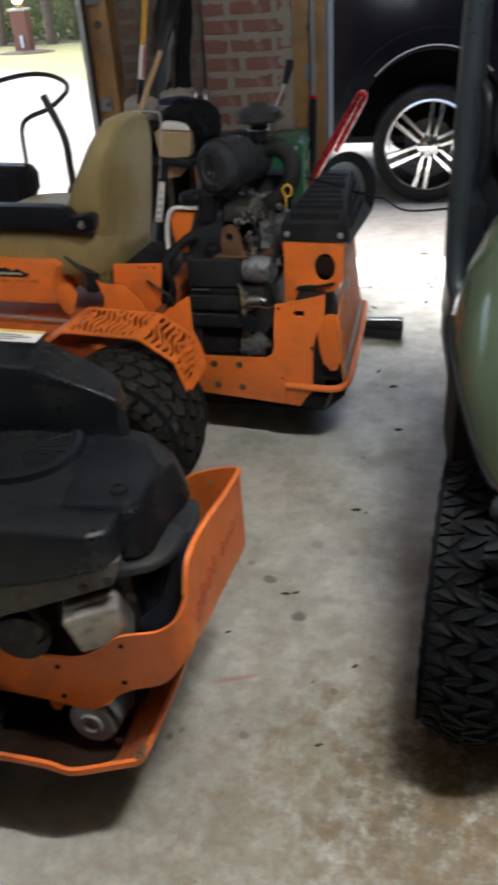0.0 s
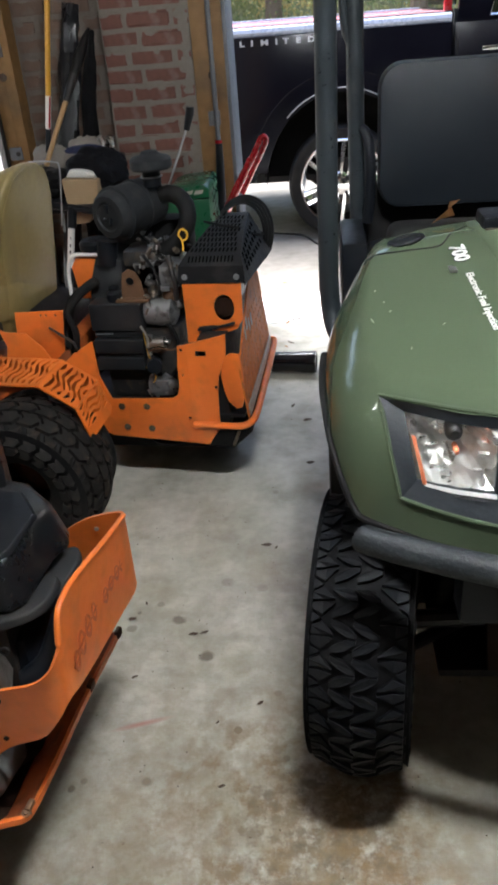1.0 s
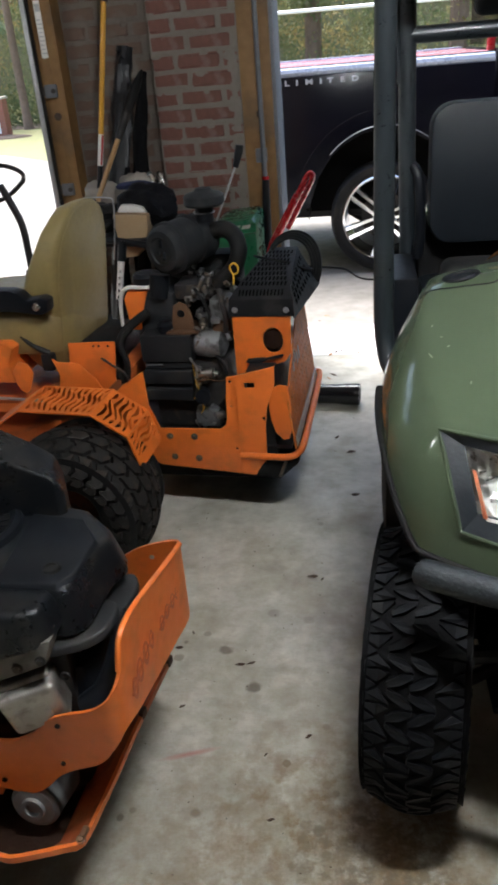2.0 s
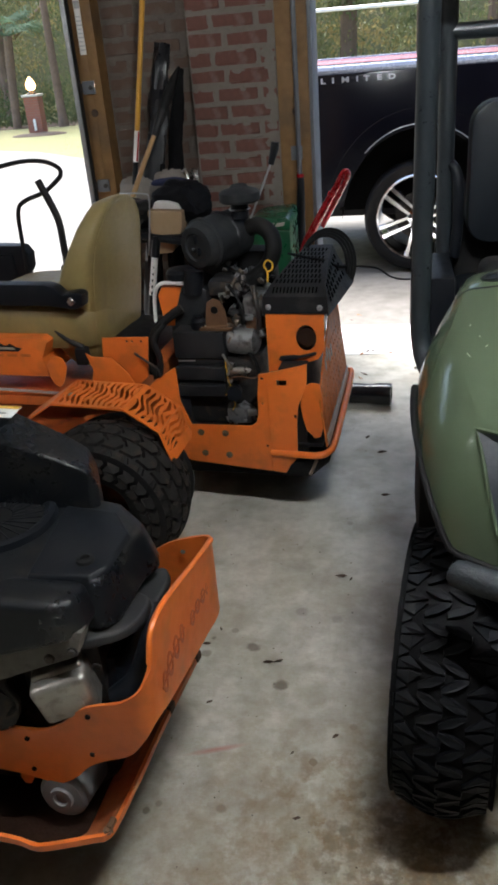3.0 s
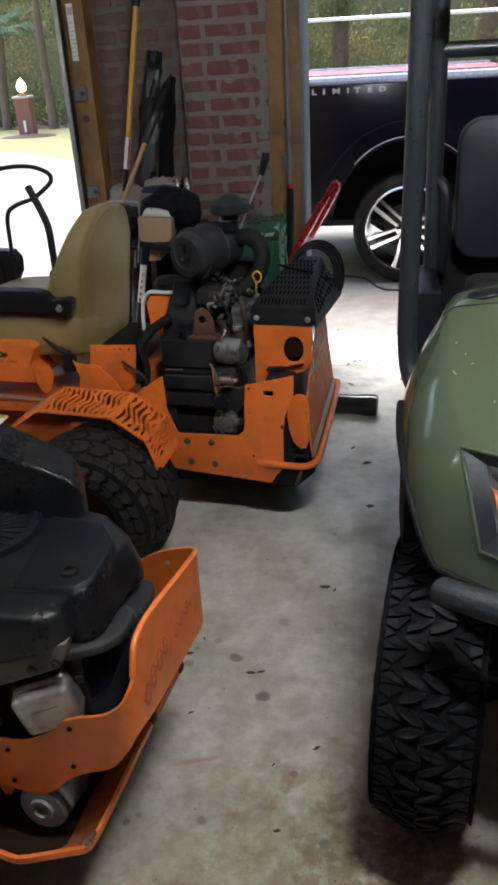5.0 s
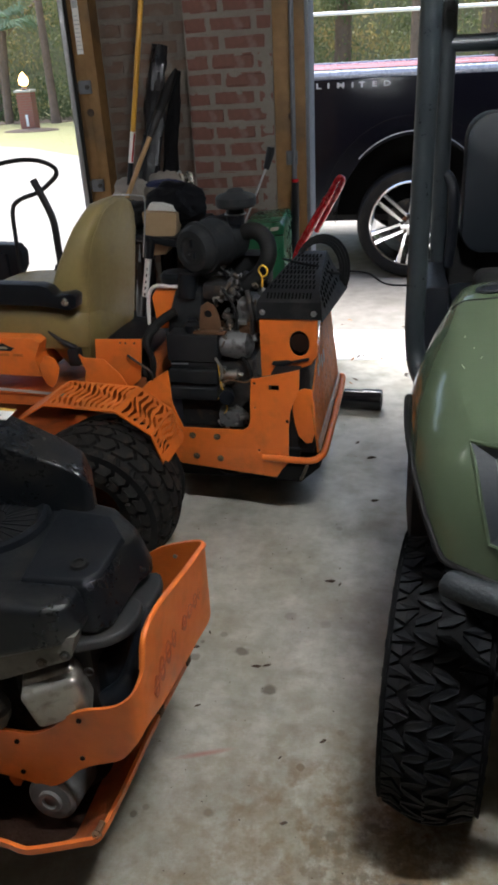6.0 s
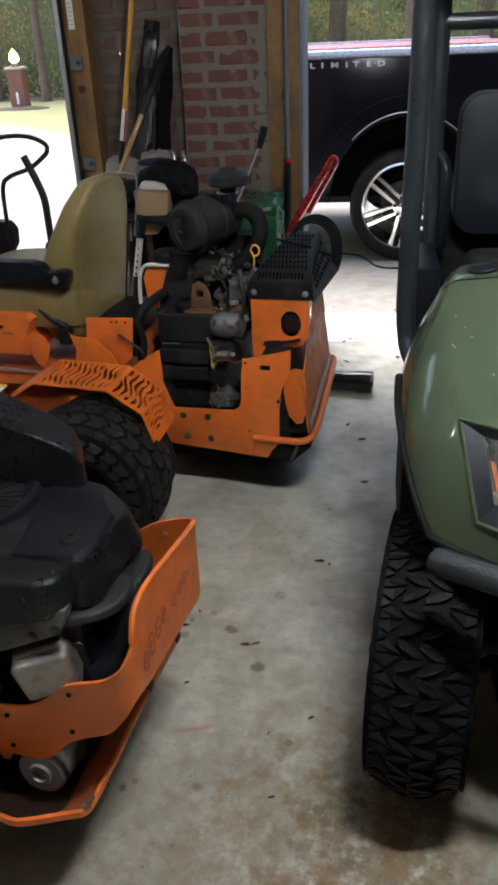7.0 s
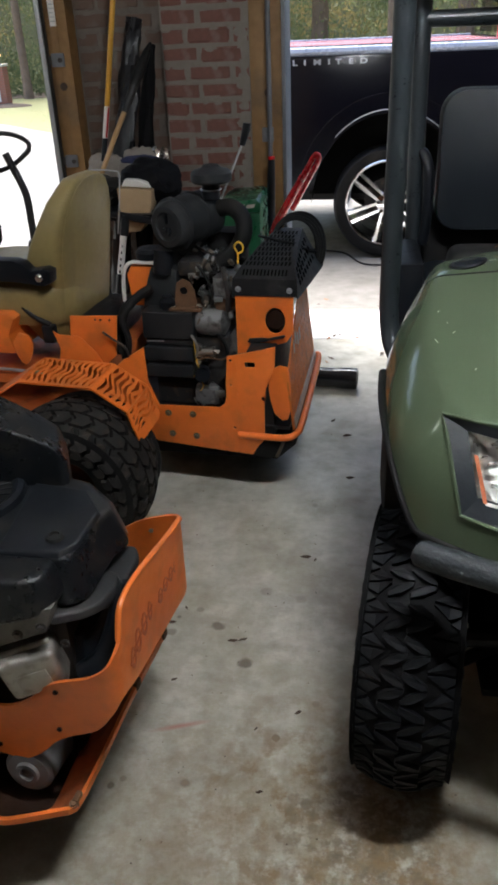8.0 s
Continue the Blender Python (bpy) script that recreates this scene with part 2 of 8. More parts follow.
def bend(pts, n=5, closed=False):
    """Rounds a line of points into a smooth one (Catmull-Rom)."""
    P = [Vector(p) for p in pts]
    out = []
    m = len(P)
    for i in range(m if closed else m - 1):
        a = P[i - 1] if closed or i else P[0]
        b, c = P[i], P[(i + 1) % m]
        d = P[(i + 2) % m] if closed or i + 2 < m else P[-1]
        for k in range(n):
            t = k / n
            out.append(0.5 * ((2 * b) + (c - a) * t + (2 * a - 5 * b + 4 * c - d) * t * t + (3 * b - a - 3 * c + d) * t ** 3))
    if not closed:
        out.append(P[-1])
    return out


def lathe(bm, prof, at, axis, seg=32, closed=False):
    """Turns a profile of (radius, distance along the axis) round the axis."""
    u, v = frame_of(axis)
    d, at = Vector(axis).normalized(), Vector(at)
    rings = []
    for r, h in prof:
        rings.append([bm.verts.new(at + d * h + max(r, 1e-4) * (math.cos(t) * u + math.sin(t) * v)) for t in [2 * math.pi * k / seg for k in range(seg)]])
    m = len(rings)
    for i in range(m if closed else m - 1):
        a, c = rings[i], rings[(i + 1) % m]
        for k in range(seg):
            bm.faces.new((a[k], a[(k + 1) % seg], c[(k + 1) % seg], c[k]))
    if not closed:
        bm.faces.new(rings[0][::-1])
        bm.faces.new(rings[-1])
    return bm


def LA(prof, at, axis, seg=32, closed=False):
    return lathe(bmesh.new(), prof, at, axis, seg, closed)


def plate(bm, poly, thick, m, holes=()):
    """A sheet cut to an outline in its own plane (a, b), with holes, given thickness and set by the pose m."""
    loops, edges = [], []
    for pl in (poly, *holes):
        vs = [bm.verts.new((a, b, 0)) for a, b in pl]
        loops.append(vs)
        edges += [bm.edges.new((vs[i], vs[(i + 1) % len(vs)])) for i in range(len(vs))]
    fs = [g for g in bmesh.ops.triangle_fill(bm, use_beauty=True, use_dissolve=True, edges=edges, normal=(0, 0, 1))["geom"] if isinstance(g, bmesh.types.BMFace)]
    allv = {v for vs in loops for v in vs}
    top = {v: bm.verts.new(v.co + Vector((0, 0, thick))) for v in allv}
    for f in fs:
        bm.faces.new([top[v] for v in f.verts])
        f.normal_flip()
    for vs in loops:
        for i in range(len(vs)):
            a, c = vs[i], vs[(i + 1) % len(vs)]
            bm.faces.new((a, c, top[c], top[a]))
    for v in (*allv, *top.values()):
        v.co = m @ v.co
    bmesh.ops.recalc_face_normals(bm, faces=bm.faces)
    return bm


def P(poly, thick, m, holes=()):
    return plate(bmesh.new(), poly, thick, m, holes)


def prism(poly, z0, z1, inset=0.0):
    """A block standing on a plan outline, its top drawn in by inset."""
    bm = bmesh.new()
    cx, cy = sum(p[0] for p in poly) / len(poly), sum(p[1] for p in poly) / len(poly)
    lo = [bm.verts.new((x, y, z0)) for x, y in poly]
    hi = []
    for x, y in poly:
        d = Vector((cx - x, cy - y))
        d = d.normalized() * min(inset, d.length)
        hi.append(bm.verts.new((x + d.x, y + d.y, z1)))
    n = len(poly)
    bm.faces.new(lo[::-1])
    bm.faces.new(hi)
    for i in range(n):
        bm.faces.new((lo[i], lo[(i + 1) % n], hi[(i + 1) % n], hi[i]))
    bmesh.ops.recalc_face_normals(bm, faces=bm.faces)
    return bm


def ring2(cx, cy, r, n=20, ry=None):
    return [(cx + r * math.cos(2 * math.pi * k / n), cy + (ry or r) * math.sin(2 * math.pi * k / n)) for k in range(n)]


# sheets standing in planes: XZ facing -y at y, YZ at x
def XZ(y):
    return Matrix.Translation((0, y, 0)) @ Matrix(((1, 0, 0, 0), (0, 0, 1, 0), (0, 1, 0, 0), (0, 0, 0, 1)))


def YZ(x):
    return Matrix.Translation((x, 0, 0)) @ Matrix(((0, 0, 1, 0), (1, 0, 0, 0), (0, 1, 0, 0), (0, 0, 0, 1)))


def bolts(parent, places, r, d, material, name="bolt"):
    """Hex heads with a washer, at places, standing out along d."""
    d = Vector(d).normalized()
    for p in places:
        bm = bmesh.new()
        lathe(bm, [(r * 1.5, 0), (r * 1.5, r * 0.3)], p, d, 14)
        lathe(bm, [(r, r * 0.3), (r, r * 1.0), (r * 0.8, r * 1.15)], p, d, 6)
        part(name, bm, material, parent, world=True)


# ---- the garage ----
def concrete():
    m = mat("garage concrete", (0.605, 0.59, 0.515), 0.5, second=(0.285, 0.27, 0.215), grain=16, blotch=3.2, amount=0.95,
            dirt=(0.29, 0.25, 0.18), dirt_amount=0.5, bump=0.22, bump_scale=70, rough_var=0.18)
    nt = m.node_tree
    N, L = nt.nodes, nt.links
    b = N["Principled BSDF"]
    col = b.inputs["Base Color"].links[0].from_socket
    co = N.new("ShaderNodeTexCoord")
    warp = N.new("ShaderNodeTexNoise")
    warp.inputs["Scale"].default_value = 22
    L.new(co.outputs["Object"], warp.inputs["Vector"])
    # oil spots, a red chalk line and brown tyre dirt: place, radius, strength, colour
    spots = [(-0.288, 1.728, 0.022, 0.85, (0.13, 0.108, 0.08)), (-0.185, 1.579, 0.024, 0.88, (0.11, 0.09, 0.068)), (-0.087, 1.543, 0.026, 0.28, (0.2, 0.165, 0.12)), (0.026, 1.271, 0.014, 0.6, (0.11, 0.08, 0.055)),
             (-0.047, 1.873, 0.020, 0.35, (0.17, 0.145, 0.11)), (-0.159, 1.906, 0.022, 0.45, (0.19, 0.155, 0.12)), (-0.427, 1.693, 0.018, 0.6, (0.12, 0.10, 0.07)), (-0.415, 1.761, 0.009, 0.7, (0.08, 0.06, 0.045)),
             (-0.458, 1.155, 0.013, 0.85, (0.10, 0.085, 0.065)), (-0.434, 1.174, 0.010, 0.6, (0.10, 0.085, 0.065)), (-0.282, 1.179, 0.013, 0.6, (0.11, 0.095, 0.075)), (-0.355, 1.80, 0.012, 0.5, (0.13, 0.11, 0.08)),
             (0.02, 1.45, 0.011, 0.45, (0.14, 0.10, 0.07)), (-0.02, 1.16, 0.012, 0.45, (0.15, 0.10, 0.06)), (0.075, 1.10, 0.017, 0.55, (0.09, 0.065, 0.045)), (-0.20, 2.25, 0.016, 0.3, (0.17, 0.14, 0.11)), (-0.03, 2.42, 0.013, 0.35, (0.16, 0.13, 0.1)), (0.014, 1.146, 0.016, 0.7, (0.09, 0.065, 0.045)), (0.049, 1.247, 0.012, 0.7, (0.09, 0.065, 0.045)), (-0.076, 1.329, 0.01, 0.7, (0.09, 0.065, 0.045))]
    for x, y, r, k, c in spots:
        d = N.new("ShaderNodeVectorMath")
        d.operation = 'DISTANCE'
        L.new(co.outputs["Object"], d.inputs[0])
        d.inputs[1].default_value = (x, y, 0)
        w = N.new("ShaderNodeMath")
        w.operation = 'MULTIPLY_ADD'
        L.new(warp.outputs["Fac"], w.inputs[0])
        w.inputs[1].default_value = r * 1.5
        L.new(d.outputs["Value"], w.inputs[2])
        f = N.new("ShaderNodeMapRange")
        f.interpolation_type = 'SMOOTHSTEP'
        f.inputs["From Min"].default_value, f.inputs["From Max"].default_value = r * 1.35, r * 1.85
        f.inputs["To Min"].default_value, f.inputs["To Max"].default_value = k, 0.0
        L.new(w.outputs[0], f.inputs["Value"])
        mx = N.new("ShaderNodeMix")
        mx.data_type = 'RGBA'
        L.new(f.outputs["Result"], mx.inputs["Factor"])
        L.new(col, mx.inputs[6])
        mx.inputs[7].default_value = (*c, 1)
        col = mx.outputs[2]
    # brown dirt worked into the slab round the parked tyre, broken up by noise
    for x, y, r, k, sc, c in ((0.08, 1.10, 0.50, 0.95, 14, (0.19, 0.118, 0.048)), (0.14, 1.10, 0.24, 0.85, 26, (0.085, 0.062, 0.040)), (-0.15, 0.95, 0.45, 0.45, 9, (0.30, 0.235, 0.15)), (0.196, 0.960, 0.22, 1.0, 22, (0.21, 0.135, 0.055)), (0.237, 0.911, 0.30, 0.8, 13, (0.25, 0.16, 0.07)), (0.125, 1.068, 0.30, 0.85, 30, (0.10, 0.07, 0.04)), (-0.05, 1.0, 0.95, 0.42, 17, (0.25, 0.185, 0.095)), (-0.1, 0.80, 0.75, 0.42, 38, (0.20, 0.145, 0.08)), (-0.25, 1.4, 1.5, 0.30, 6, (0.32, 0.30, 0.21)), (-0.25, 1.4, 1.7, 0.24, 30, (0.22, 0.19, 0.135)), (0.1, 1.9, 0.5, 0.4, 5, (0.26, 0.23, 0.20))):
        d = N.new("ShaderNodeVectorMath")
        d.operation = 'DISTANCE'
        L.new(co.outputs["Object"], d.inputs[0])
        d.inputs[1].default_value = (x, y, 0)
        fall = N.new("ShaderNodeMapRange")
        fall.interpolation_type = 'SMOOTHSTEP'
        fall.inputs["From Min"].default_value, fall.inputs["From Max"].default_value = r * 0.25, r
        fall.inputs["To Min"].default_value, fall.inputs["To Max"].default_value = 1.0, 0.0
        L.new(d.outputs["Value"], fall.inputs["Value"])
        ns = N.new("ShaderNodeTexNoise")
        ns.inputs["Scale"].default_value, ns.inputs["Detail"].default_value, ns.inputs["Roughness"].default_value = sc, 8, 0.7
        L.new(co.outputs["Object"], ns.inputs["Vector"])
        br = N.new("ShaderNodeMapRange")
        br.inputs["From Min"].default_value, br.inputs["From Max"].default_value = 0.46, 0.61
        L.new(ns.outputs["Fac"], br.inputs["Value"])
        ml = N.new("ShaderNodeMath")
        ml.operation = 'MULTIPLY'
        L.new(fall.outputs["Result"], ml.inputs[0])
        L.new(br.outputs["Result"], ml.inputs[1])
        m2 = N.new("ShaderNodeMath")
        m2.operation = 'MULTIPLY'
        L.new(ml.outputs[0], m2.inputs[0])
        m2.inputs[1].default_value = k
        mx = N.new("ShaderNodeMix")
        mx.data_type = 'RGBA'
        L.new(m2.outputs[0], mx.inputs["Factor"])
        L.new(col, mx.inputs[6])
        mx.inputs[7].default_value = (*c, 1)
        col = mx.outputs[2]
    # the faint red chalk mark
    mp = N.new("ShaderNodeMapping")
    mp.vector_type = 'TEXTURE'
    mp.inputs["Location"].default_value, mp.inputs["Rotation"].default_value, mp.inputs["Scale"].default_value = (-0.325, 1.346, 0), (0, 0, radians(17.6)), (0.085, 0.010, 1)
    L.new(co.outputs["Object"], mp.inputs["Vector"])
    ln = N.new("ShaderNodeVectorMath")
    ln.operation = 'LENGTH'
    L.new(mp.outputs["Vector"], ln.inputs[0])
    f = N.new("ShaderNodeMapRange")
    f.inputs["From Min"].default_value, f.inputs["From Max"].default_value, f.inputs["To Min"].default_value, f.inputs["To Max"].default_value = 0.2, 1.1, 0.75, 0.0
    L.new(ln.outputs["Value"], f.inputs["Value"])
    mx = N.new("ShaderNodeMix")
    mx.data_type = 'RGBA'
    L.new(f.outputs["Result"], mx.inputs["Factor"])
    L.new(col, mx.inputs[6])
    mx.inputs[7].default_value = (0.42, 0.17, 0.13, 1)
    L.new(mx.outputs[2], b.inputs["Base Color"])
    return m


CONCRETE = concrete()
APRON = mat("pale driveway concrete", (0.215, 0.20, 0.18), 0.5, second=(0.11, 0.10, 0.088), grain=12, blotch=0.7, amount=0.95, dirt=(0.10, 0.09, 0.075), dirt_amount=0.6, bump=0.15, bump_scale=50)
GRASS = mat("lawn", (0.135, 0.145, 0.055), 0.95, second=(0.19, 0.17, 0.08), grain=9, blotch=0.5, amount=0.9, bump=0.8, bump_scale=25)
INNER = mat("dark brick wall", (0.15, 0.085, 0.065), 0.9, second=(0.11, 0.07, 0.055), bump=0.3)

X0, X1, Y0, YW, YO, ZC = -4.9, 4.2, -4.6, 4.30, 4.58, 2.75
HEAD = 2.25
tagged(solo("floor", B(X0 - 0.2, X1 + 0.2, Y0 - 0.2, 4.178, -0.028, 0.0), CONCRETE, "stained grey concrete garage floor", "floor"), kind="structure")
# ceiling and inner walls are unseen, added to enclose and tone the light
tagged(solo("ceiling", B(X0 - 0.2, X1 + 0.2, Y0 - 0.2, YO, ZC, ZC + 0.1), CEIL, "plain pale garage ceiling", "ceiling"), kind="structure")
tagged(solo("wall_west", B(X0 - 0.2, X0, Y0, YW, 0, ZC), PLASTER, "plain inner garage wall", "wall"), kind="structure")
tagged(solo("wall_east", B(X1, X1 + 0.2, Y0, YW, 0, ZC), PLASTER, "plain inner garage wall", "wall"), kind="structure")
tagged(solo("wall_south", B(X0 - 0.2, X1 + 0.2, Y0 - 0.2, Y0, 0, ZC), PLASTER, "plain inner garage wall", "wall"), kind="structure")
# front wall: ends, the head over both openings, and the brick pier between them
bm = B(X0 - 0.2, -4.45, YW, YO, 0, ZC)
box(bm, 2.5, X1 + 0.2, YW, YO, 0, ZC)
box(bm, -4.45, 2.5, YW, YO, HEAD, ZC)
tagged(solo("wall_north", bm, INNER, "front garage wall over two door openings", "wall"), kind="structure")

# ---- outside ----
tagged(solo("ground", B(-160, 160, -160, 160, -0.4, -0.03), GRASS, "short yellow-green lawn reaching to the woods", "ground"), kind="structure")
drive = [(-14, 4.19), (-1.3, 4.19), (-1.3, 4.722), (2.6, 4.722), (2.6, 4.19), (9, 4.19), (9, 11.5), (-1.0, 11.6), (-4.4, 13.8), (-7.4, 17.0), (-9.2, 18.2), (-14, 19)]
bm = P(drive, 0.1, Matrix.Translation((0, 0, -0.105)))
tagged(solo("driveway", bm, APRON, "pale worn concrete driveway before the garage", "driveway"), kind="structure")
sill = mat("white sill concrete", (0.74, 0.74, 0.73), 0.5, second=(0.62, 0.62, 0.61), grain=12, blotch=1.5, bump=0.1)
tagged(solo("sill_slab", B(-1.30, 2.6, 4.196, 4.712, -0.06, -0.002), sill, "smooth pale concrete sill slab at the door", "slab", bevel=0.004), kind="structure")

# first lamp is inferred from the shadows; the west one is added fill
for lx, ly, half, glow in ((0.42, 0.80, 0.22, 232.0), (-3.0, 0.5, 0.24, 82.0)):
    lamp = thing("ceiling_lamp", lx, ly, ZC, "unseen white tube lamp under the ceiling, the west one added as fill", "lamp", group="ceiling lamps")
    part("housing", B(-half - 0.04, half + 0.04, -0.05, 0.05, -0.05, -0.001), PAINT_WHITE, lamp, bevel=0.01)
    part("tube", T([(-half, 0, -0.075), (half, 0, -0.075)], 0.018), lit("lamp tube", (0.93, 0.965, 1.0), glow), lamp)


# ---- tyres ----
def tyre_parts(parent, centre, axis, r, width, rim_r, tread, blocks_n, material=None, crown=0.03, depth=0.012, side_lift=1.0, name="tyre", world=True):
    """A tyre as a rounded carcass with a tread of separate lugs. tread: 'chevron' or 'turf'."""
    material = material or RUBBER
    c, d = Vector(centre), Vector(axis).normalized()
    h = width / 2
    u = Vector((0, 0, 1))
    v = d.cross(u)
    prof = [(rim_r, -h * 0.72), (rim_r + 0.02, -h * 0.86), (r * 0.80, -h), (r * 0.90, -h * 0.98), (r - crown, -h * 0.84), (r - crown * 0.35 - depth, -h * 0.55), (r - depth, 0),
            (r - crown * 0.35 - depth, h * 0.55), (r - crown, h * 0.84), (r * 0.90, h * 0.98), (r * 0.80, h), (rim_r + 0.02, h * 0.86), (rim_r, h * 0.72)]
    tyre = part(name, LA(prof, c, d, 56, True), material, parent, world=world)

    def surf(a, s, lift):
        q = abs(s)
        if q > 0.88:          # over the shoulder and down the sidewall
            f = min(1.0, (q - 0.88) / 0.6)
            rr = r - crown * 0.8 - (r * 0.24) * f
            side = h * (0.86 + (0.13 + 0.04 * side_lift) * math.sin(min(1, f * 2) * math.pi / 2)) + lift * side_lift * min(1, f * 2)
            return c + d * math.copysign(side, s) + (rr + lift * (1 - f)) * (math.cos(a) * u + math.sin(a) * v)
        rr = r - depth - crown * 0.35 * min(1, q / 0.55) ** 2 if q < 0.55 else r - depth - crown * 0.35 - (q - 0.55) / 0.33 * (crown * 0.65 - depth * 0.2)
        rr += lift
        return c + d * (s * h) + rr * (math.cos(a) * u + math.sin(a) * v)

    bm = bmesh.new()

    def lug(pts):
        """A raised block over four corners (angle, share of the half width)."""
        lo = [bm.verts.new(surf(a, s, -0.004)) for a, s in pts]
        ca, cs = sum(p[0] for p in pts) / len(pts), sum(p[1] for p in pts) / len(pts)
        hi = [bm.verts.new(surf(ca + (a - ca) * 0.93, cs + (s - cs) * 0.95, depth)) for a, s in pts]
        n = len(pts)
        bm.faces.new(hi)
        for i in range(n):
            bm.faces.new((lo[i], lo[(i + 1) % n], hi[(i + 1) % n], hi[i]))

    st = 2 * math.pi / blocks_n
    for k in range(blocks_n):
        a = k * st
        if tread == 'chevron':
            # two middle columns of paired leaf lugs, split shoulder blocks, small wedges and side lugs
            leafy_lug = ((0.01, 0.0), (0.17, -0.02), (0.34, 0.12), (0.485, 0.34), (0.488, 0.47), (0.36, 0.46), (0.13, 0.25))
            for s0, o in ((-0.48, a), (-0.07, a)):
                lug([(o + st * p, s0 + q) for p, q in leafy_lug])
                lug([(o + st * (1 - p), s0 + q) for p, q in leafy_lug[::-1]])
            for sg, o, tip in ((-1, a, 0.43), (1, a + 0.5 * st, 0.37)):
                lug([(o + st * 0.08, sg * 0.66), (o + st * 0.44, sg * tip), (o + st * 0.465, sg * 0.66), (o + st * 0.50, sg * 0.90), (o + st * 0.25, sg * 0.90)])
                lug([(o + st * 0.56, sg * tip), (o + st * 0.92, sg * 0.66), (o + st * 0.75, sg * 0.90), (o + st * 0.56, sg * 0.90), (o + st * 0.525, sg * 0.66)])
                lug([(o + st * 0.83, sg * 0.90), (o + st * 0.98, sg * 0.70), (o + st * 1.02, sg * 0.70), (o + st * 1.17, sg * 0.90)])
                lug([(o + st * 0.30, sg * 0.94), (o + st * 0.74, sg * 0.94), (o + st * 0.68, sg * 1.14), (o + st * 0.36, sg * 1.14)])
        else:
            for sg in (-1, 1):
                o = a + (0.5 * st if sg > 0 else 0)
                lug([(o + st * 0.00, sg * 0.02), (o + st * 0.85, sg * 0.02), (o + st * 1.13, sg * 0.16), (o + st * 0.89, sg * 0.30), (o + st * 0.05, sg * 0.30), (o + st * 0.28, sg * 0.16)])
                lug([(o + st * 0.50, sg * 0.34), (o + st * 1.33, sg * 0.34), (o + st * 1.57, sg * 0.48), (o + st * 1.27, sg * 0.62), (o + st * 0.46, sg * 0.62), (o + st * 0.76, sg * 0.48)])
                lug([(o + st * 0.05, sg * 0.66), (o + st * 0.83, sg * 0.66), (o + st * 1.05, sg * 0.80), (o + st * 0.87, sg * 0.93), (o + st * 0.10, sg * 0.93), (o + st * 0.30, sg * 0.80)])
                lug([(o + st * 0.12, sg * 0.95), (o + st * 0.89, sg * 0.95), (o + st * 1.13, sg * 1.06), (o + st * 0.91, sg * 1.18), (o + st * 0.14, sg * 1.18), (o + st * 0.36, sg * 1.06)])
                lug([(o + st * 0.16, sg * 1.20), (o + st * 0.89, sg * 1.20), (o + st * 1.11, sg * 1.32), (o + st * 0.89, sg * 1.44), (o + st * 0.20, sg * 1.44), (o + st * 0.40, sg * 1.32)])
    bmesh.ops.recalc_face_normals(bm, faces=bm.faces)
    part("tread", bm, TREAD if tread == 'chevron' else TURF_TREAD, tyre, world=world, smooth=False)
    return tyre


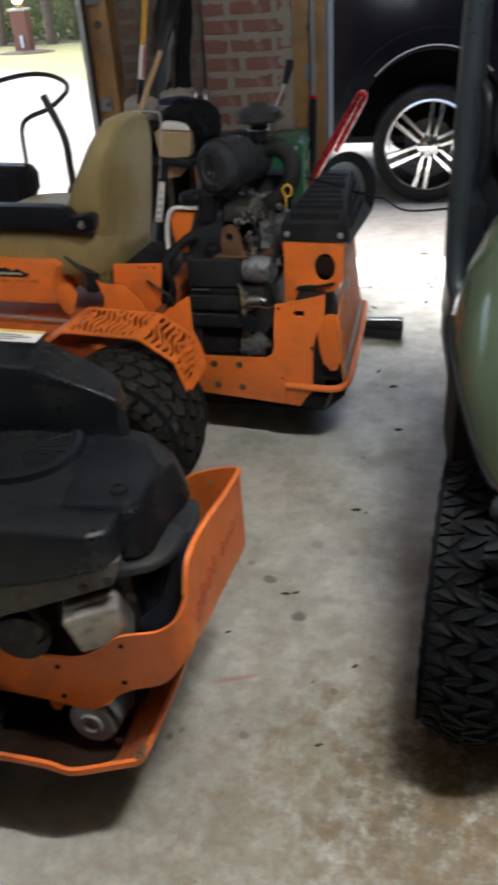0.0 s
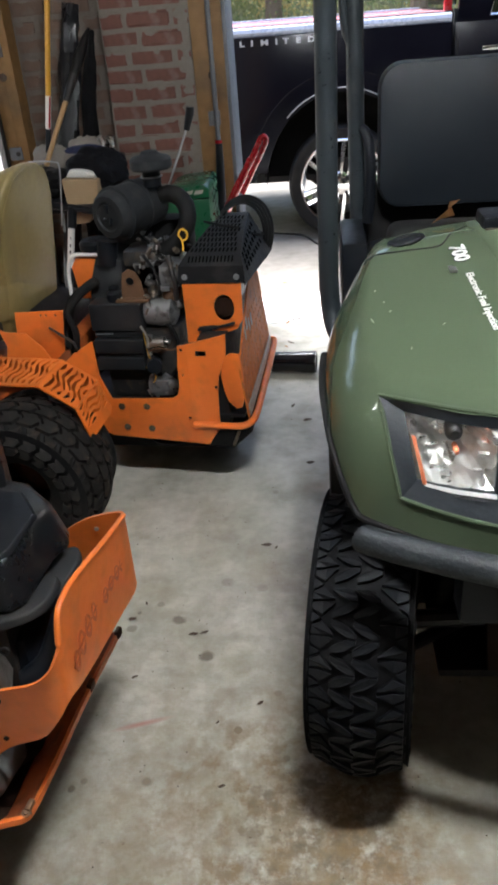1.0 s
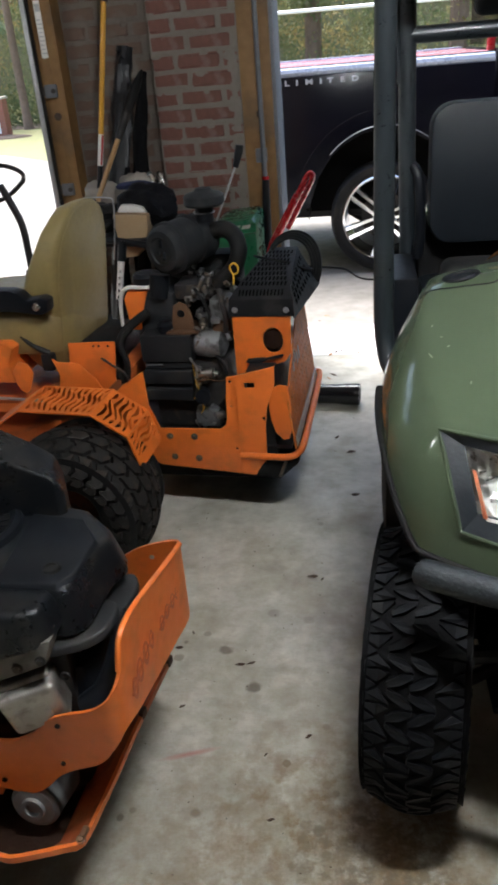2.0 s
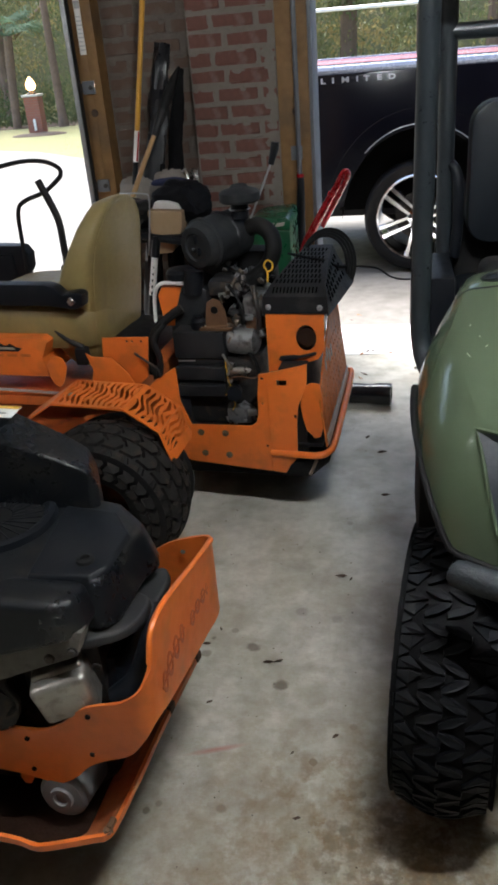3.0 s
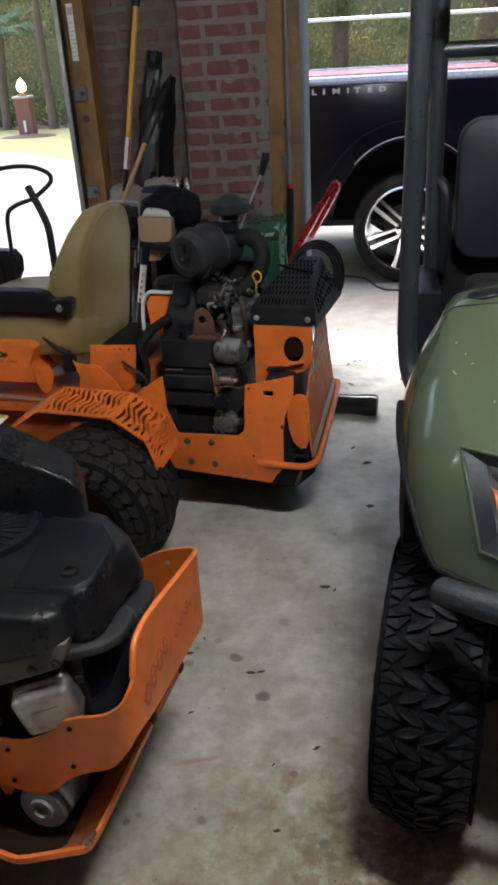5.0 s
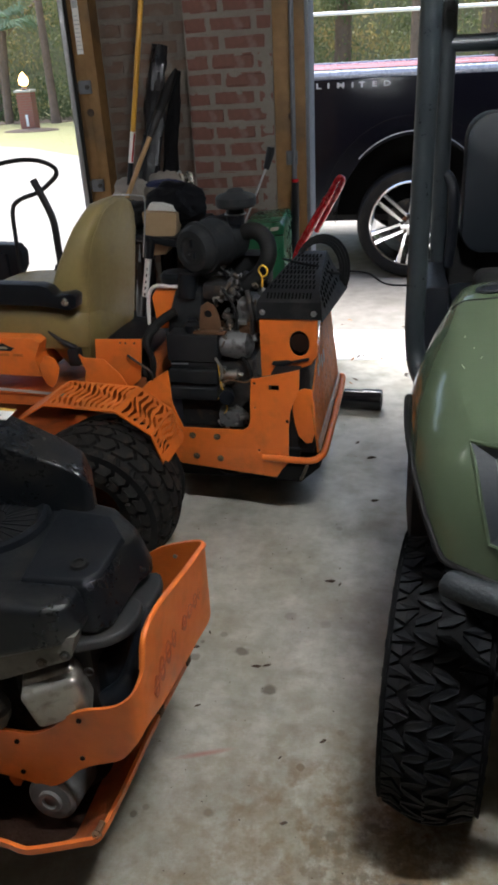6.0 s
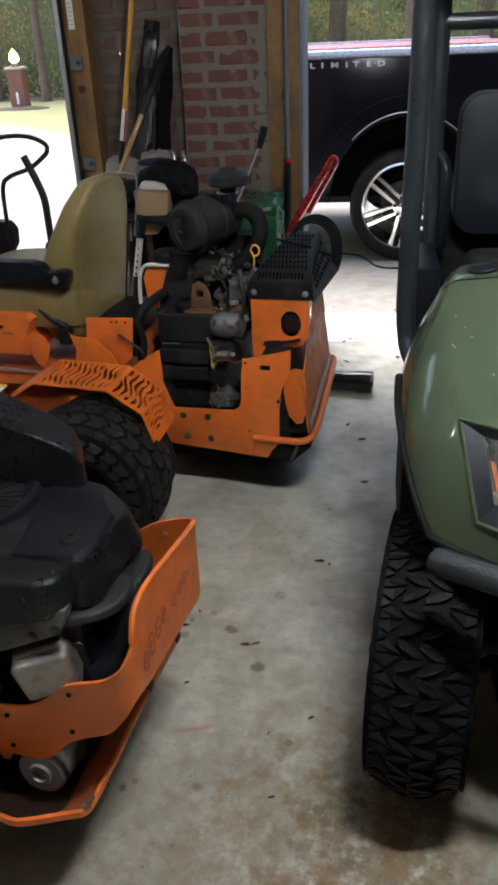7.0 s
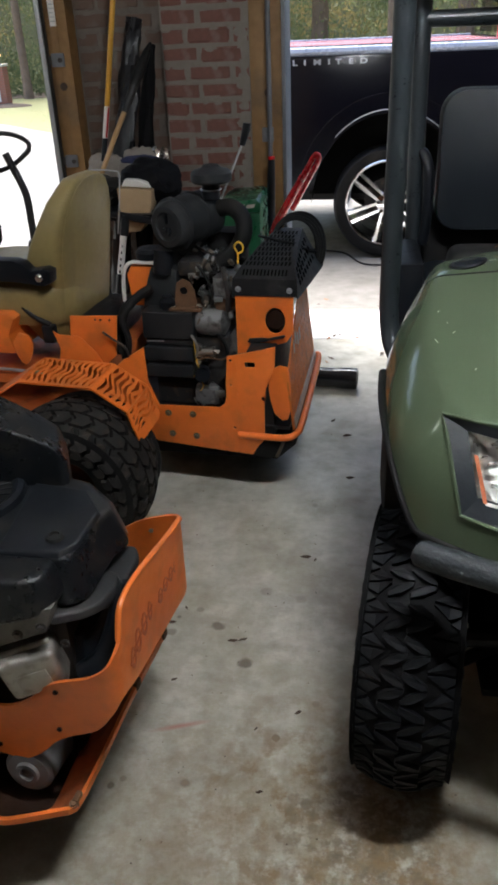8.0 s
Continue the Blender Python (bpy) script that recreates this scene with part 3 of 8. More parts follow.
# ---- orange mower with the tan seat ----
def tan_seat_mower():
    M = thing("ride_on_mower", -0.88, 2.70, 0, "orange zero-turn mower with tan seat and exposed black engine", "mower", group="parked mowers")
    W = dict(world=True)
    # running gear
    for y, nm in ((2.12, 0), (3.13, 1)):
        w = part("wheel", LA([(0.0, -0.01), (0.05, -0.01), (0.06, -0.04), (0.105, -0.05), (0.112, 0.08), (0.125, 0.10), (0.125, -0.10), (0.112, -0.09), (0.05, -0.08), (0.0, -0.08)],
                             (-0.788, y, 0.268), (0, -1, 0), 32), WHEEL_SHADED, M, "dirty orange steel wheel with shade in its colour", **W)
        tyre_parts(w, (-0.788, y, 0.268), (0, 1, 0), 0.268, 0.30, 0.10, 'turf', 24, crown=0.055, depth=0.013)
    fl = part("front_axle", B(-1.9, -1.84, 2.38, 3.05, 0.2, 0.26), ORANGE, M, bevel=0.006, **W)
    for y in (2.42, 3.0):
        part("caster_tyre", LA([(0.04, -0.05), (0.13, -0.05), (0.15, -0.03), (0.15, 0.03), (0.13, 0.05), (0.04, 0.05)], (-1.87, y, 0.15), (0, 1, 0), 28, True), RUBBER, M, **W)
        part("caster_fork", T([(-1.87, y - 0.07, 0.15), (-1.87, y - 0.07, 0.24), (-1.87, y, 0.27)], 0.012), BLACK_STEEL, M, **W)
    # frame
    low = [(-0.78, 0.30), (-0.62, 0.226), (-0.314, 0.198), (-0.290, 0.215), (-0.304, 0.586), (-0.338, 0.580), (-0.346, 0.50), (-0.348, 0.425), (-0.356, 0.395), (-0.378, 0.379), (-0.606, 0.376),
           (-0.640, 0.47), (-0.644, 0.60), (-0.725, 0.55), (-0.78, 0.50)]
    part("side_frame", P(low, 0.008, XZ(2.46), [ring2(-0.327, 0.565, 0.006, 10), ring2(-0.322, 0.30, 0.006, 10), ring2(-0.33, 0.47, 0.004, 8)]), ORANGE, M, bevel=0.0015, **W)
    bolts(M, [(-0.572, 2.459, 0.347), (-0.478, 2.459, 0.347), (-0.563, 2.459, 0.262), (-0.470, 2.459, 0.258)], 0.0085, (0, -1, 0), BOLT_GREY)
    part("side_frame", P([(x, z) for x, z in low], 0.008, XZ(2.95)), ORANGE, M, bevel=0.0015, **W)
    part("engine_deck", B(-0.78, -0.12, 2.47, 2.95, 0.30, 0.315), BLACK_STEEL, M, bevel=0.003, **W)
    post = [(-0.305, 0.205), (-0.255, 0.200), (-0.235, 0.235), (-0.209, 0.265), (-0.206, 0.40), (-0.198, 0.47), (-0.165, 0.555), (-0.162, 0.628), (-0.22, 0.612), (-0.305, 0.592)]
    part("rear_post", P(post, 0.007, XZ(2.447), [[(-0.272, 0.548), (-0.236, 0.548), (-0.236, 0.567), (-0.272, 0.567)], ring2(-0.21, 0.43, 0.007, 10)]), ORANGE, M, bevel=0.0015, **W)
    # solid black block stands in for the shaded gap
    part("dark_gap", B(-0.27, -0.175, 2.475, 2.9, 0.20, 0.60), BLACK_STEEL, M, "black block put in for shade behind the rear plates", bevel=0.004, **W)
    flap = [(-0.186, 0.42), (-0.172, 0.376), (-0.142, 0.352), (-0.120, 0.36), (-0.108, 0.40), (-0.106, 0.50), (-0.118, 0.562), (-0.150, 0.562), (-0.186, 0.54), (-0.194, 0.47)]
    part("bent_flap", P(flap, 0.01, pose(-0.15, 2.44, 0, 0, 0, -18) @ Matrix.Translation((0.15, 0, 0)) @ XZ(0)), ORANGE, M, "bent orange sheet flap", bevel=0.003, **W)
    # upper side plate with the round outlet
    up = [(-0.322, 0.553), (-0.23, 0.572), (-0.140, 0.605), (-0.118, 0.64), (-0.115, 0.785), (-0.322, 0.785)]
    part("upper_plate", P(up, 0.006, XZ(2.557), [ring2(-0.181, 0.683, 0.036, 24, 0.047)]), ORANGE, M, bevel=0.0015, **W)
    # dark colour stands for the dim inside of the outlet
    part("outlet", LA([(0.034, 0.0), (0.034, 0.03), (0.028, 0.03), (0.028, 0.004), (0.001, 0.004)], (-0.181, 2.568, 0.683), (0, 1, 0), 24), RUST_DARK, M, "round exhaust outlet, its dim inside put in the colour", **W)
    part("latch", P([(-0.283, 0.604), (-0.272, 0.600), (-0.215, 0.606), (-0.205, 0.611), (-0.150, 0.622), (-0.143, 0.631), (-0.150, 0.634), (-0.207, 0.620), (-0.225, 0.622), (-0.275, 0.617)], 0.010, XZ(2.545)), BLACK_STEEL, M, "black folding latch handle", bevel=0.003, **W)
    # perforated rear guard and bumper
    g = Matrix.Translation((-0.100, 2.43, 0.325)) @ Matrix.Rotation(radians(1.6), 4, 'Z') @ Matrix.Rotation(radians(-6.5), 4, 'Y') @ Matrix.Translation((0, -2.43, -0.345))
    holes = []
    for i in range(14):
        for k in range(6):
            y, z = 2.46 + i * 0.044 + (k % 2) * 0.018, 0.44 + k * 0.034
            if z < 0.505 + (y - 2.43) * 0.42:
                holes.append(ring2(y, z, 0.0065, 8))
    rear = [(2.425, 0.345), (3.10, 0.345), (3.10, 0.66), (3.06, 0.70), (2.98, 0.715), (2.88, 0.705), (2.44, 0.545), (2.425, 0.52)]
    part("rear_guard", P(rear, 0.006, g @ YZ(0), holes), GUARD_ORANGE, M, "scuffed perforated orange plate", bevel=0.0, **W)
    part("guard_wear_strip", P([(2.43, 0.352), (3.09, 0.352), (3.09, 0.392), (2.43, 0.392)], 0.004, Matrix.Translation((0.0085, 0, 0)) @ g @ YZ(0)), ALU, M, "scraped bare strip", **W)
    for (a, b, w_) in ((2.60, 0.57, 0.012), (2.65, 0.585, 0.016), (2.70, 0.565, 0.012), (2.75, 0.565, 0.015)):
        part("guard_emblem", P([(a, b), (a + w_, b + 0.01), (a + w_ * 1.2, b + 0.045), (a + w_ * 0.2, b + 0.035)], 0.003, Matrix.Translation((0.0085, 0, 0)) @ g @ YZ(0)), CREAM, M, "pale plain emblem shape", **W)
    part("bumper", T(bend([(-0.305, 2.445, 0.282), (-0.20, 2.44, 0.282), (-0.13, 2.438, 0.284), (-0.096, 2.458, 0.292), (-0.084, 2.52, 0.30), (-0.088, 2.80, 0.315), (-0.098, 3.10, 0.33), (-0.12, 3.14, 0.332), (-0.18, 3.15, 0.33)], 6), 0.0125, 14), ORANGE, M, "bent orange tube bumper", **W)
    part("tail_box", P([(-0.29, 0.20), (-0.167, 0.184), (-0.095, 0.252), (-0.10, 0.272), (-0.29, 0.27)], 0.5, XZ(2.452)), RUBBER, M, bevel=0.004, **W)
    part("tail_hook", T(bend([(-0.165, 2.445, 0.20), (-0.15, 2.438, 0.235), (-0.14, 2.445, 0.262)], 5), 0.006, 8), BOLT_GREY, M, **W)
    # muffler guard: sides, sloped and flat top with slots
    bm = bmesh.new()
    # y, z, left edge, right edge of the top, foot of the right side
    prof = [(2.552, 0.772, -0.334, -0.100, -0.100), (2.552, 0.832, -0.326, -0.102, -0.099), (2.60, 0.862, -0.306, -0.116, -0.094), (2.78, 0.895, -0.272, -0.132, -0.080), (2.95, 0.917, -0.241, -0.142, -0.068), (2.99, 0.87, -0.24, -0.13, -0.066)]
    for (ya, za, la, ra, _), (yb, zb, lb, rb, _) in zip(prof, prof[1:]):
        bm.faces.new([bm.verts.new(p) for p in ((la, ya, za), (ra, ya, za), (rb, yb, zb), (lb, yb, zb))])
    for side, foot in ((2, 2), (3, 4)):
        for p, q in zip(prof[1:], prof[2:]):
            bm.faces.new([bm.verts.new(v) for v in ((p[foot], p[0], 0.765), (q[foot], q[0], 0.765), (q[side], q[0], q[1]), (p[side], p[0], p[1]))])
    bmesh.ops.remove_doubles(bm, verts=bm.verts, dist=1e-4)
    bmesh.ops.solidify(bm, geom=bm.faces[:], thickness=0.004)
    guard = part("muffler_guard", bm, HEAT_GUARD, M, "black louvred sheet-metal heat guard", **W)

    def guard_at(y):
        """Height, left edge, right edge and right foot of the heat guard at y."""
        for p, q in zip(prof[2:], prof[3:]):
            if y <= q[0]:
                f = (y - p[0]) / (q[0] - p[0])
                return [p[k] + f * (q[k] - p[k]) for k in (1, 2, 3, 4)]
        return list(prof[-2][1:])
    # slots are near-black inlays, coloured as the shade inside an opening
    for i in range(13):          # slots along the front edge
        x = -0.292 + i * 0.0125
        part("slot", B(-0.0028, 0.0028, -0.013, 0.013, -0.0015, 0.0012, m=Matrix.Translation((x, 2.577, 0.8485)) @ Matrix.Rotation(radians(32), 4, 'X')), SLOT_SHADE, guard, **W)
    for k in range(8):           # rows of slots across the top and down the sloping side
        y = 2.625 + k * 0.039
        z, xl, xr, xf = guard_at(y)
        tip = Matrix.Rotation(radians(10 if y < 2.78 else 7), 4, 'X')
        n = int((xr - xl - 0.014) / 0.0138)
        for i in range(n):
            part("slot", B(-0.0033, 0.0033, -0.0135, 0.0135, -0.001, 0.0014, m=Matrix.Translation((xl + 0.012 + i * 0.0138, y, z)) @ tip), SLOT_SHADE, guard, **W)
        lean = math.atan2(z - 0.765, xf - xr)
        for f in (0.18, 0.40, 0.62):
            part("slot", B(-0.0085, 0.0085, -0.0075, 0.0075, -0.001, 0.0014, m=Matrix.Translation((xr + f * (xf - xr), y, z + f * (0.765 - z))) @ Matrix.Rotation(lean, 4, 'Y')), SLOT_SHADE, guard, **W)
    bolts(M, [(-0.308, 2.551, 0.796), (-0.128, 2.551, 0.794)], 0.007, (0, -1, 0), STEEL)
    # fender with cut-out stripes, in three flats

    def stripes(length, wid, start, skew, end=0.004):
        """Slanting wavy cut-outs in staggered rows, cut off at the folds."""
        out = []
        ds = 0.0212
        for k in range(-6, 32):
            cut = (0.30, 0.80, 0.52, 0.70, 0.22)[k % 5]
            for lo, hi, ph in ((0.016, wid * cut - 0.005, 0.0), (wid * cut + 0.005, wid - 0.012, 0.12)):
                s0 = (k + 0.5 + ph * 0.5) * ds - start
                m_, run = 14, []
                for i in range(m_ + 2):
                    f = i / m_
                    t = lo + (hi - lo) * min(f, 1)
                    sw = s0 + skew * (t - wid * 0.5) + 0.38 * ds * math.sin(48 * t + k * 0.35) + 0.06 * ds * math.sin(130 * t + k * 2.3)
                    wv = ds * (0.30 + 0.03 * math.sin(k * 2.1 + 60 * t)) * math.sin(math.pi * (0.06 + 0.88 * min(f, 1))) ** 0.6
                    a_, b_ = max(sw - wv, 0.004), min(sw + wv, length - end)
                    if i <= m_ and b_ - a_ > 0.003:
                        run.append((a_, b_, t))
                    else:
                        if len(run) > 3:
                            out.append([(q[1], q[2]) for q in run] + [(q[0], q[2]) for q in run[::-1]])
                        run = []
        return out
    seg = [(-0.966, 0.593), (-0.712, 0.583), (-0.597, 0.507), (-0.563, 0.394)]
    bm = bmesh.new()
    start = 0.0
    for i in range(3):
        (xa, za), (xb, zb) = seg[i], seg[i + 1]
        L_ = math.hypot(xb - xa, zb - za)
        m = Matrix.Translation((xa, 2.123, za)) @ Matrix.Rotation(math.atan2(za - zb, xb - xa), 4, 'Y')
        outline = [(0, 0), (L_, 0), (L_, 0.213), (0, 0.213)]
        if i == 2:
            outline = [(0, 0), (L_ - 0.012, 0.0), (L_, 0.012), (L_, 0.19), (L_ - 0.012, 0.213), (0, 0.213)]
        plate(bm, outline, 0.005, m, stripes(L_, 0.213, start, (-0.06, -0.18, -0.05)[i], 0.004 if i < 2 else 0.034))
        start += L_
    plate(bm, [(0, 0), (0.18, 0), (0.18, 0.213), (0, 0.213)], 0.005, Matrix.Translation((-1.118, 2.123, 0.497)) @ Matrix.Rotation(math.atan2(-0.096, 0.152), 4, 'Y'))
    part("fender", bm, ORANGE, M, "orange steel fender with cut-out tiger stripes", smooth=False, **W)
    part("fender_skirt", P([(-1.0, 0.50), (-0.60, 0.46), (-0.565, 0.42), (-0.6, 0.51), (-0.714, 0.58), (-0.966, 0.59)], 0.004, XZ(2.335)), ORANGE_WORN, M, **W)
    # body: console beside the seat, hip plates, seat pan
    con = bmesh.new()
    cx = [(-1.9, 0.722), (-1.128, 0.722), (-1.105, 0.705), (-1.135, 0.645), (-1.12, 0.574), (-1.9, 0.574)]
    plate(con, cx, 0.24, XZ(2.41))
    part("console", con, ORANGE, M, "folded orange side console with worn edges", bevel=0.006, **W)
    part("console_emblem", P([(-1.36, 0.672), (-1.225, 0.672), (-1.21, 0.684), (-1.235, 0.690), (-1.255, 0.702), (-1.275, 0.693), (-1.30, 0.705), (-1.36, 0.700)], 0.002, XZ(2.407)), BLACK_STEEL, M, "dark plain emblem shape", **W)
    part("console_emblem", P([(-1.35, 0.680), (-1.235, 0.680), (-1.245, 0.688), (-1.35, 0.690)], 0.002, XZ(2.405)), CREAM, M, "pale emblem bar", **W)
    for k in range(3):
        part("print_bar", P([(-1.33 + k * 0.055, 0.652), (-1.29 + k * 0.055, 0.652), (-1.29 + k * 0.055, 0.662), (-1.33 + k * 0.055, 0.662)], 0.0015, XZ(2.4075)), ORANGE_WORN, M, **W)
    part("console_flap", P([(-1.09, 0.66), (-1.055, 0.648), (-1.04, 0.618), (-1.05, 0.585), (-1.066, 0.55), (-1.082, 0.535), (-1.10, 0.545), (-1.115, 0.575), (-1.12, 0.62)], 0.006, XZ(2.405)), ORANGE, M, bevel=0.0015, **W)
    part("hip_plate", P([(-0.965, 0.665), (-0.945, 0.652), (-0.868, 0.648), (-0.81, 0.59), (-0.78, 0.53), (-0.96, 0.53), (-0.945, 0.60)], 0.006, XZ(2.42)), ORANGE, M, bevel=0.0015, **W)
    part("hip_plate", P([(-0.915, 0.706), (-0.735, 0.712), (-0.755, 0.56), (-0.80, 0.52), (-0.93, 0.56)], 0.006, XZ(2.47), [ring2(-0.82, 0.694, 0.005, 8), ring2(-0.80, 0.694, 0.005, 8), ring2(-0.765, 0.694, 0.005, 8)]), ORANGE, M, bevel=0.0015, **W)
    part("cross_member", B(-0.98, -0.74, 2.48, 2.94, 0.50, 0.56), ORANGE_WORN, M, bevel=0.006, **W)
    part("floor_pan", B(-1.95, -1.0, 2.40, 3.0, 0.46, 0.50), ORANGE_WORN, M, bevel=0.006, **W)
    part("cutting_deck", P([(-1.95, 0.12), (-0.98, 0.12), (-0.98, 0.30), (-1.05, 0.36), (-1.8, 0.36), (-1.95, 0.3)], 0.9, XZ(2.20)), ORANGE_WORN, M, "dusty orange cutting deck", bevel=0.015, **W)
    part("brake_rod", T([(-1.5, 2.39, 0.535), (-1.02, 2.39, 0.515), (-0.97, 2.40, 0.52)], 0.006, 8), STEEL, M, **W)
    part("control_rod", T(bend([(-0.79, 2.455, 0.655), (-0.745, 2.452, 0.625), (-0.71, 2.452, 0.60), (-0.70, 2.452, 0.57)], 4), 0.0045, 8), DARK_METAL, M, **W)
    for x in (-1.27, -1.2, -1.13):
        part("knob", LA([(0.010, 0), (0.014, 0.008), (0.011, 0.018), (0.004, 0.022)], (x, 2.5, 0.723), (0, 0, 1), 14), RED if x < -1.25 else DARK_METAL, M, **W)
    part("tank", P([(-0.75, 0.68), (-0.63, 0.68), (-0.625, 0.835), (-0.745, 0.835), (-0.765, 0.80)], 0.28, XZ(2.68)), ORANGE, M, bevel=0.01, **W)
    part("tank_rim", T(bend([(-0.78, 2.672, 0.70), (-0.772, 2.672, 0.80), (-0.745, 2.672, 0.845), (-0.69, 2.672, 0.848), (-0.625, 2.672, 0.846)], 5), 0.0075, 10), WHITE, M, "white plastic tank edge", **W)
    part("fuel_cap", LA([(0.03, 0), (0.055, 0.006), (0.056, 0.03), (0.045, 0.042), (0.0, 0.046)], (-0.675, 2.72, 0.850), (0, 0, 1), 26), BLACK, M, "glossy black fuel cap", **W)
    # seat
    def blob(levels, cy, n=28, e=4.5):
        bm = bmesh.new()
        rings = []
        for z, xb, d, w in levels:
            ring = []
            for k in range(n):
                t = 2 * math.pi * k / n
                c_, s_ = math.cos(t), math.sin(t)
                ring.append(bm.verts.new((xb - d / 2 + d / 2 * math.copysign(abs(c_) ** (2 / e), c_), cy + w * math.copysign(abs(s_) ** (2 / e), s_), z)))
            rings.append(ring)
        for a, b in zip(rings, rings[1:]):
            for k in range(n):
                bm.faces.new((a[k], a[(k + 1) % n], b[(k + 1) % n], b[k]))
        bm.faces.new(rings[0][::-1])
        bm.faces.new(rings[-1])
        return bm
    back = blob([(0.575, -0.965, 0.08, 0.185), (0.59, -0.95, 0.12, 0.20), (0.65, -0.937, 0.20, 0.205), (0.74, -0.922, 0.22, 0.21), (0.84, -0.91, 0.19, 0.21), (0.94, -0.899, 0.150, 0.208), (1.02, -0.885, 0.118, 0.196),
                 (1.08, -0.874, 0.098, 0.172), (1.125, -0.865, 0.08, 0.135), (1.152, -0.868, 0.066, 0.09), (1.162, -0.876, 0.03, 0.045)], 0.0)
    turn = Matrix.Translation((0, 2.70, 0)) @ Matrix.Translation((-0.9, 0, 0)) @ Matrix.Rotation(radians(-7), 4, 'Z') @ Matrix.Translation((0.9, 0, 0))
    back.transform(turn)
    sb = part("backrest", back, VINYL, M, "tan vinyl backrest", angle=50, **W)
    pip = T(bend([(-0.940, -0.197, 0.62), (-0.926, -0.2, 0.70), (-0.908, -0.206, 0.80), (-0.896, -0.206, 0.90), (-0.884, -0.198, 0.98), (-0.870, -0.178, 1.05), (-0.858, -0.145, 1.10), (-0.853, -0.10, 1.138), (-0.852, 0.0, 1.157), (-0.853, 0.10, 1.138)], 5), 0.0014, 8)
    pip.transform(turn)
    part("piping", pip, VINYL, sb, **W)
    part("seat_cushion", blob([(0.66, -0.93, 0.50, 0.235), (0.70, -0.92, 0.53, 0.25), (0.78, -0.93, 0.53, 0.25), (0.825, -0.95, 0.50, 0.235), (0.84, -0.97, 0.44, 0.20)], 2.715), VINYL, M, "tan vinyl seat cushion", angle=50, **W)
    part("seat_frame", T(bend([(-1.10, 2.478, 0.735), (-1.07, 2.474, 0.71), (-1.035, 2.474, 0.685), (-1.0, 2.48, 0.665)], 4), 0.011, 10), BLACK_STEEL, M, **W)
    part("seat_bracket", B(-1.03, -0.985, 2.46, 2.50, 0.60, 0.665), BLACK_STEEL, M, bevel=0.008, **W)
    part("seat_base", B(-0.97, -0.80, 2.55, 2.9, 0.555, 0.66), BLACK, M, bevel=0.02, **W)
    arm = P([(-1.5, 0.84), (-1.08, 0.835), (-0.975, 0.822), (-0.945, 0.835), (-0.94, 0.878), (-0.965, 0.888), (-1.02, 0.878), (-1.045, 0.905), (-1.08, 0.915), (-1.5, 0.92)], 0.06, XZ(2.425))
    ar = part("armrest", arm, BLACK, M, "black padded armrest", bevel=0.012, **W)
    part("armrest_bolt", LA([(0.014, 0), (0.014, 0.004), (0.010, 0.009), (0.004, 0.009)], (-0.985, 2.424, 0.856), (0, -1, 0), 16), SILVER, ar, **W)
    part("armrest", P([(-1.75, 0.80), (-1.46, 0.80), (-1.435, 0.84), (-1.43, 0.90), (-1.455, 0.935), (-1.75, 0.945)], 0.06, XZ(2.955)), BLACK, M, bevel=0.012, **W)
    part("seat_rail", T(bend([(-1.0, 2.98, 1.05), (-0.995, 2.98, 1.115), (-0.97, 2.98, 1.126), (-0.89, 2.98, 1.122), (-0.868, 2.98, 1.105), (-0.88, 2.98, 1.0), (-0.90, 2.98, 0.88)], 5), 0.003, 8), STEEL, M, "thin bare wire rail behind the seat", **W)
    # steering levers beyond the seat
    part("steering_lever", T(bend([(-1.252, 2.94, 0.82), (-1.252, 2.94, 0.93), (-1.254, 2.94, 1.03), (-1.275, 2.94, 1.10), (-1.315, 2.94, 1.195)], 5), 0.015, 12), BLACK_STEEL, M, "black steering lever", **W)
    part("lever_boot", LA([(0.045, 0), (0.04, 0.04), (0.028, 0.07)], (-1.245, 2.94, 0.79), (0, 0, 1), 16), BLACK, M, **W)
    part("steering_bar", T(bend([(-1.455, 2.96, 0.74), (-1.45, 2.96, 0.96), (-1.44, 2.96, 1.075), (-1.40, 2.96, 1.115), (-1.31, 2.96, 1.145), (-1.25, 2.97, 1.185), (-1.23, 2.98, 1.21), (-1.25, 3.0, 1.235), (-1.33, 3.03, 1.256), (-1.43, 3.03, 1.258), (-1.56, 3.02, 1.235), (-1.70, 3.0, 1.19), (-1.74, 2.99, 1.10)], 6), 0.0092, 12), BLACK_STEEL, M, "worn black tube handle", **W)
    part("lever_post", B(-1.62, -1.50, 2.94, 3.02, 0.50, 0.90), BLACK, M, bevel=0.012, **W)
    # engine
    part("crankcase", B(-0.66, -0.36, 2.60, 2.90, 0.315, 0.60), DARK_METAL, M, bevel=0.025, **W)
    bm = bmesh.new()
    for i in range(9):
        lathe(bm, [(0.062, 0), (0.062, 0.006)], (-0.47 + i * 0.013, 2.68 - i * 0.002, 0.62 + i * 0.018), (0.55, 0, 0.8), 18)
    part("cylinder_fins", bm, CAST, M, "grey finned cylinder", **W)
    part("valve_cover", B(-0.415, -0.33, 2.60, 2.74, 0.74, 0.82, m=pose(0, 0, 0)), CAST, M, bevel=0.018, **W)
    # ribbed black box
    bm = B(-0.675, -0.482, 2.555, 2.66, 0.60, 0.70)
    box(bm, -0.672, -0.486, 2.565, 2.66, 0.572, 0.596)
    box(bm, -0.675, -0.488, 2.550, 2.66, 0.515, 0.568)
    box(bm, -0.670, -0.492, 2.562, 2.66, 0.500, 0.512)
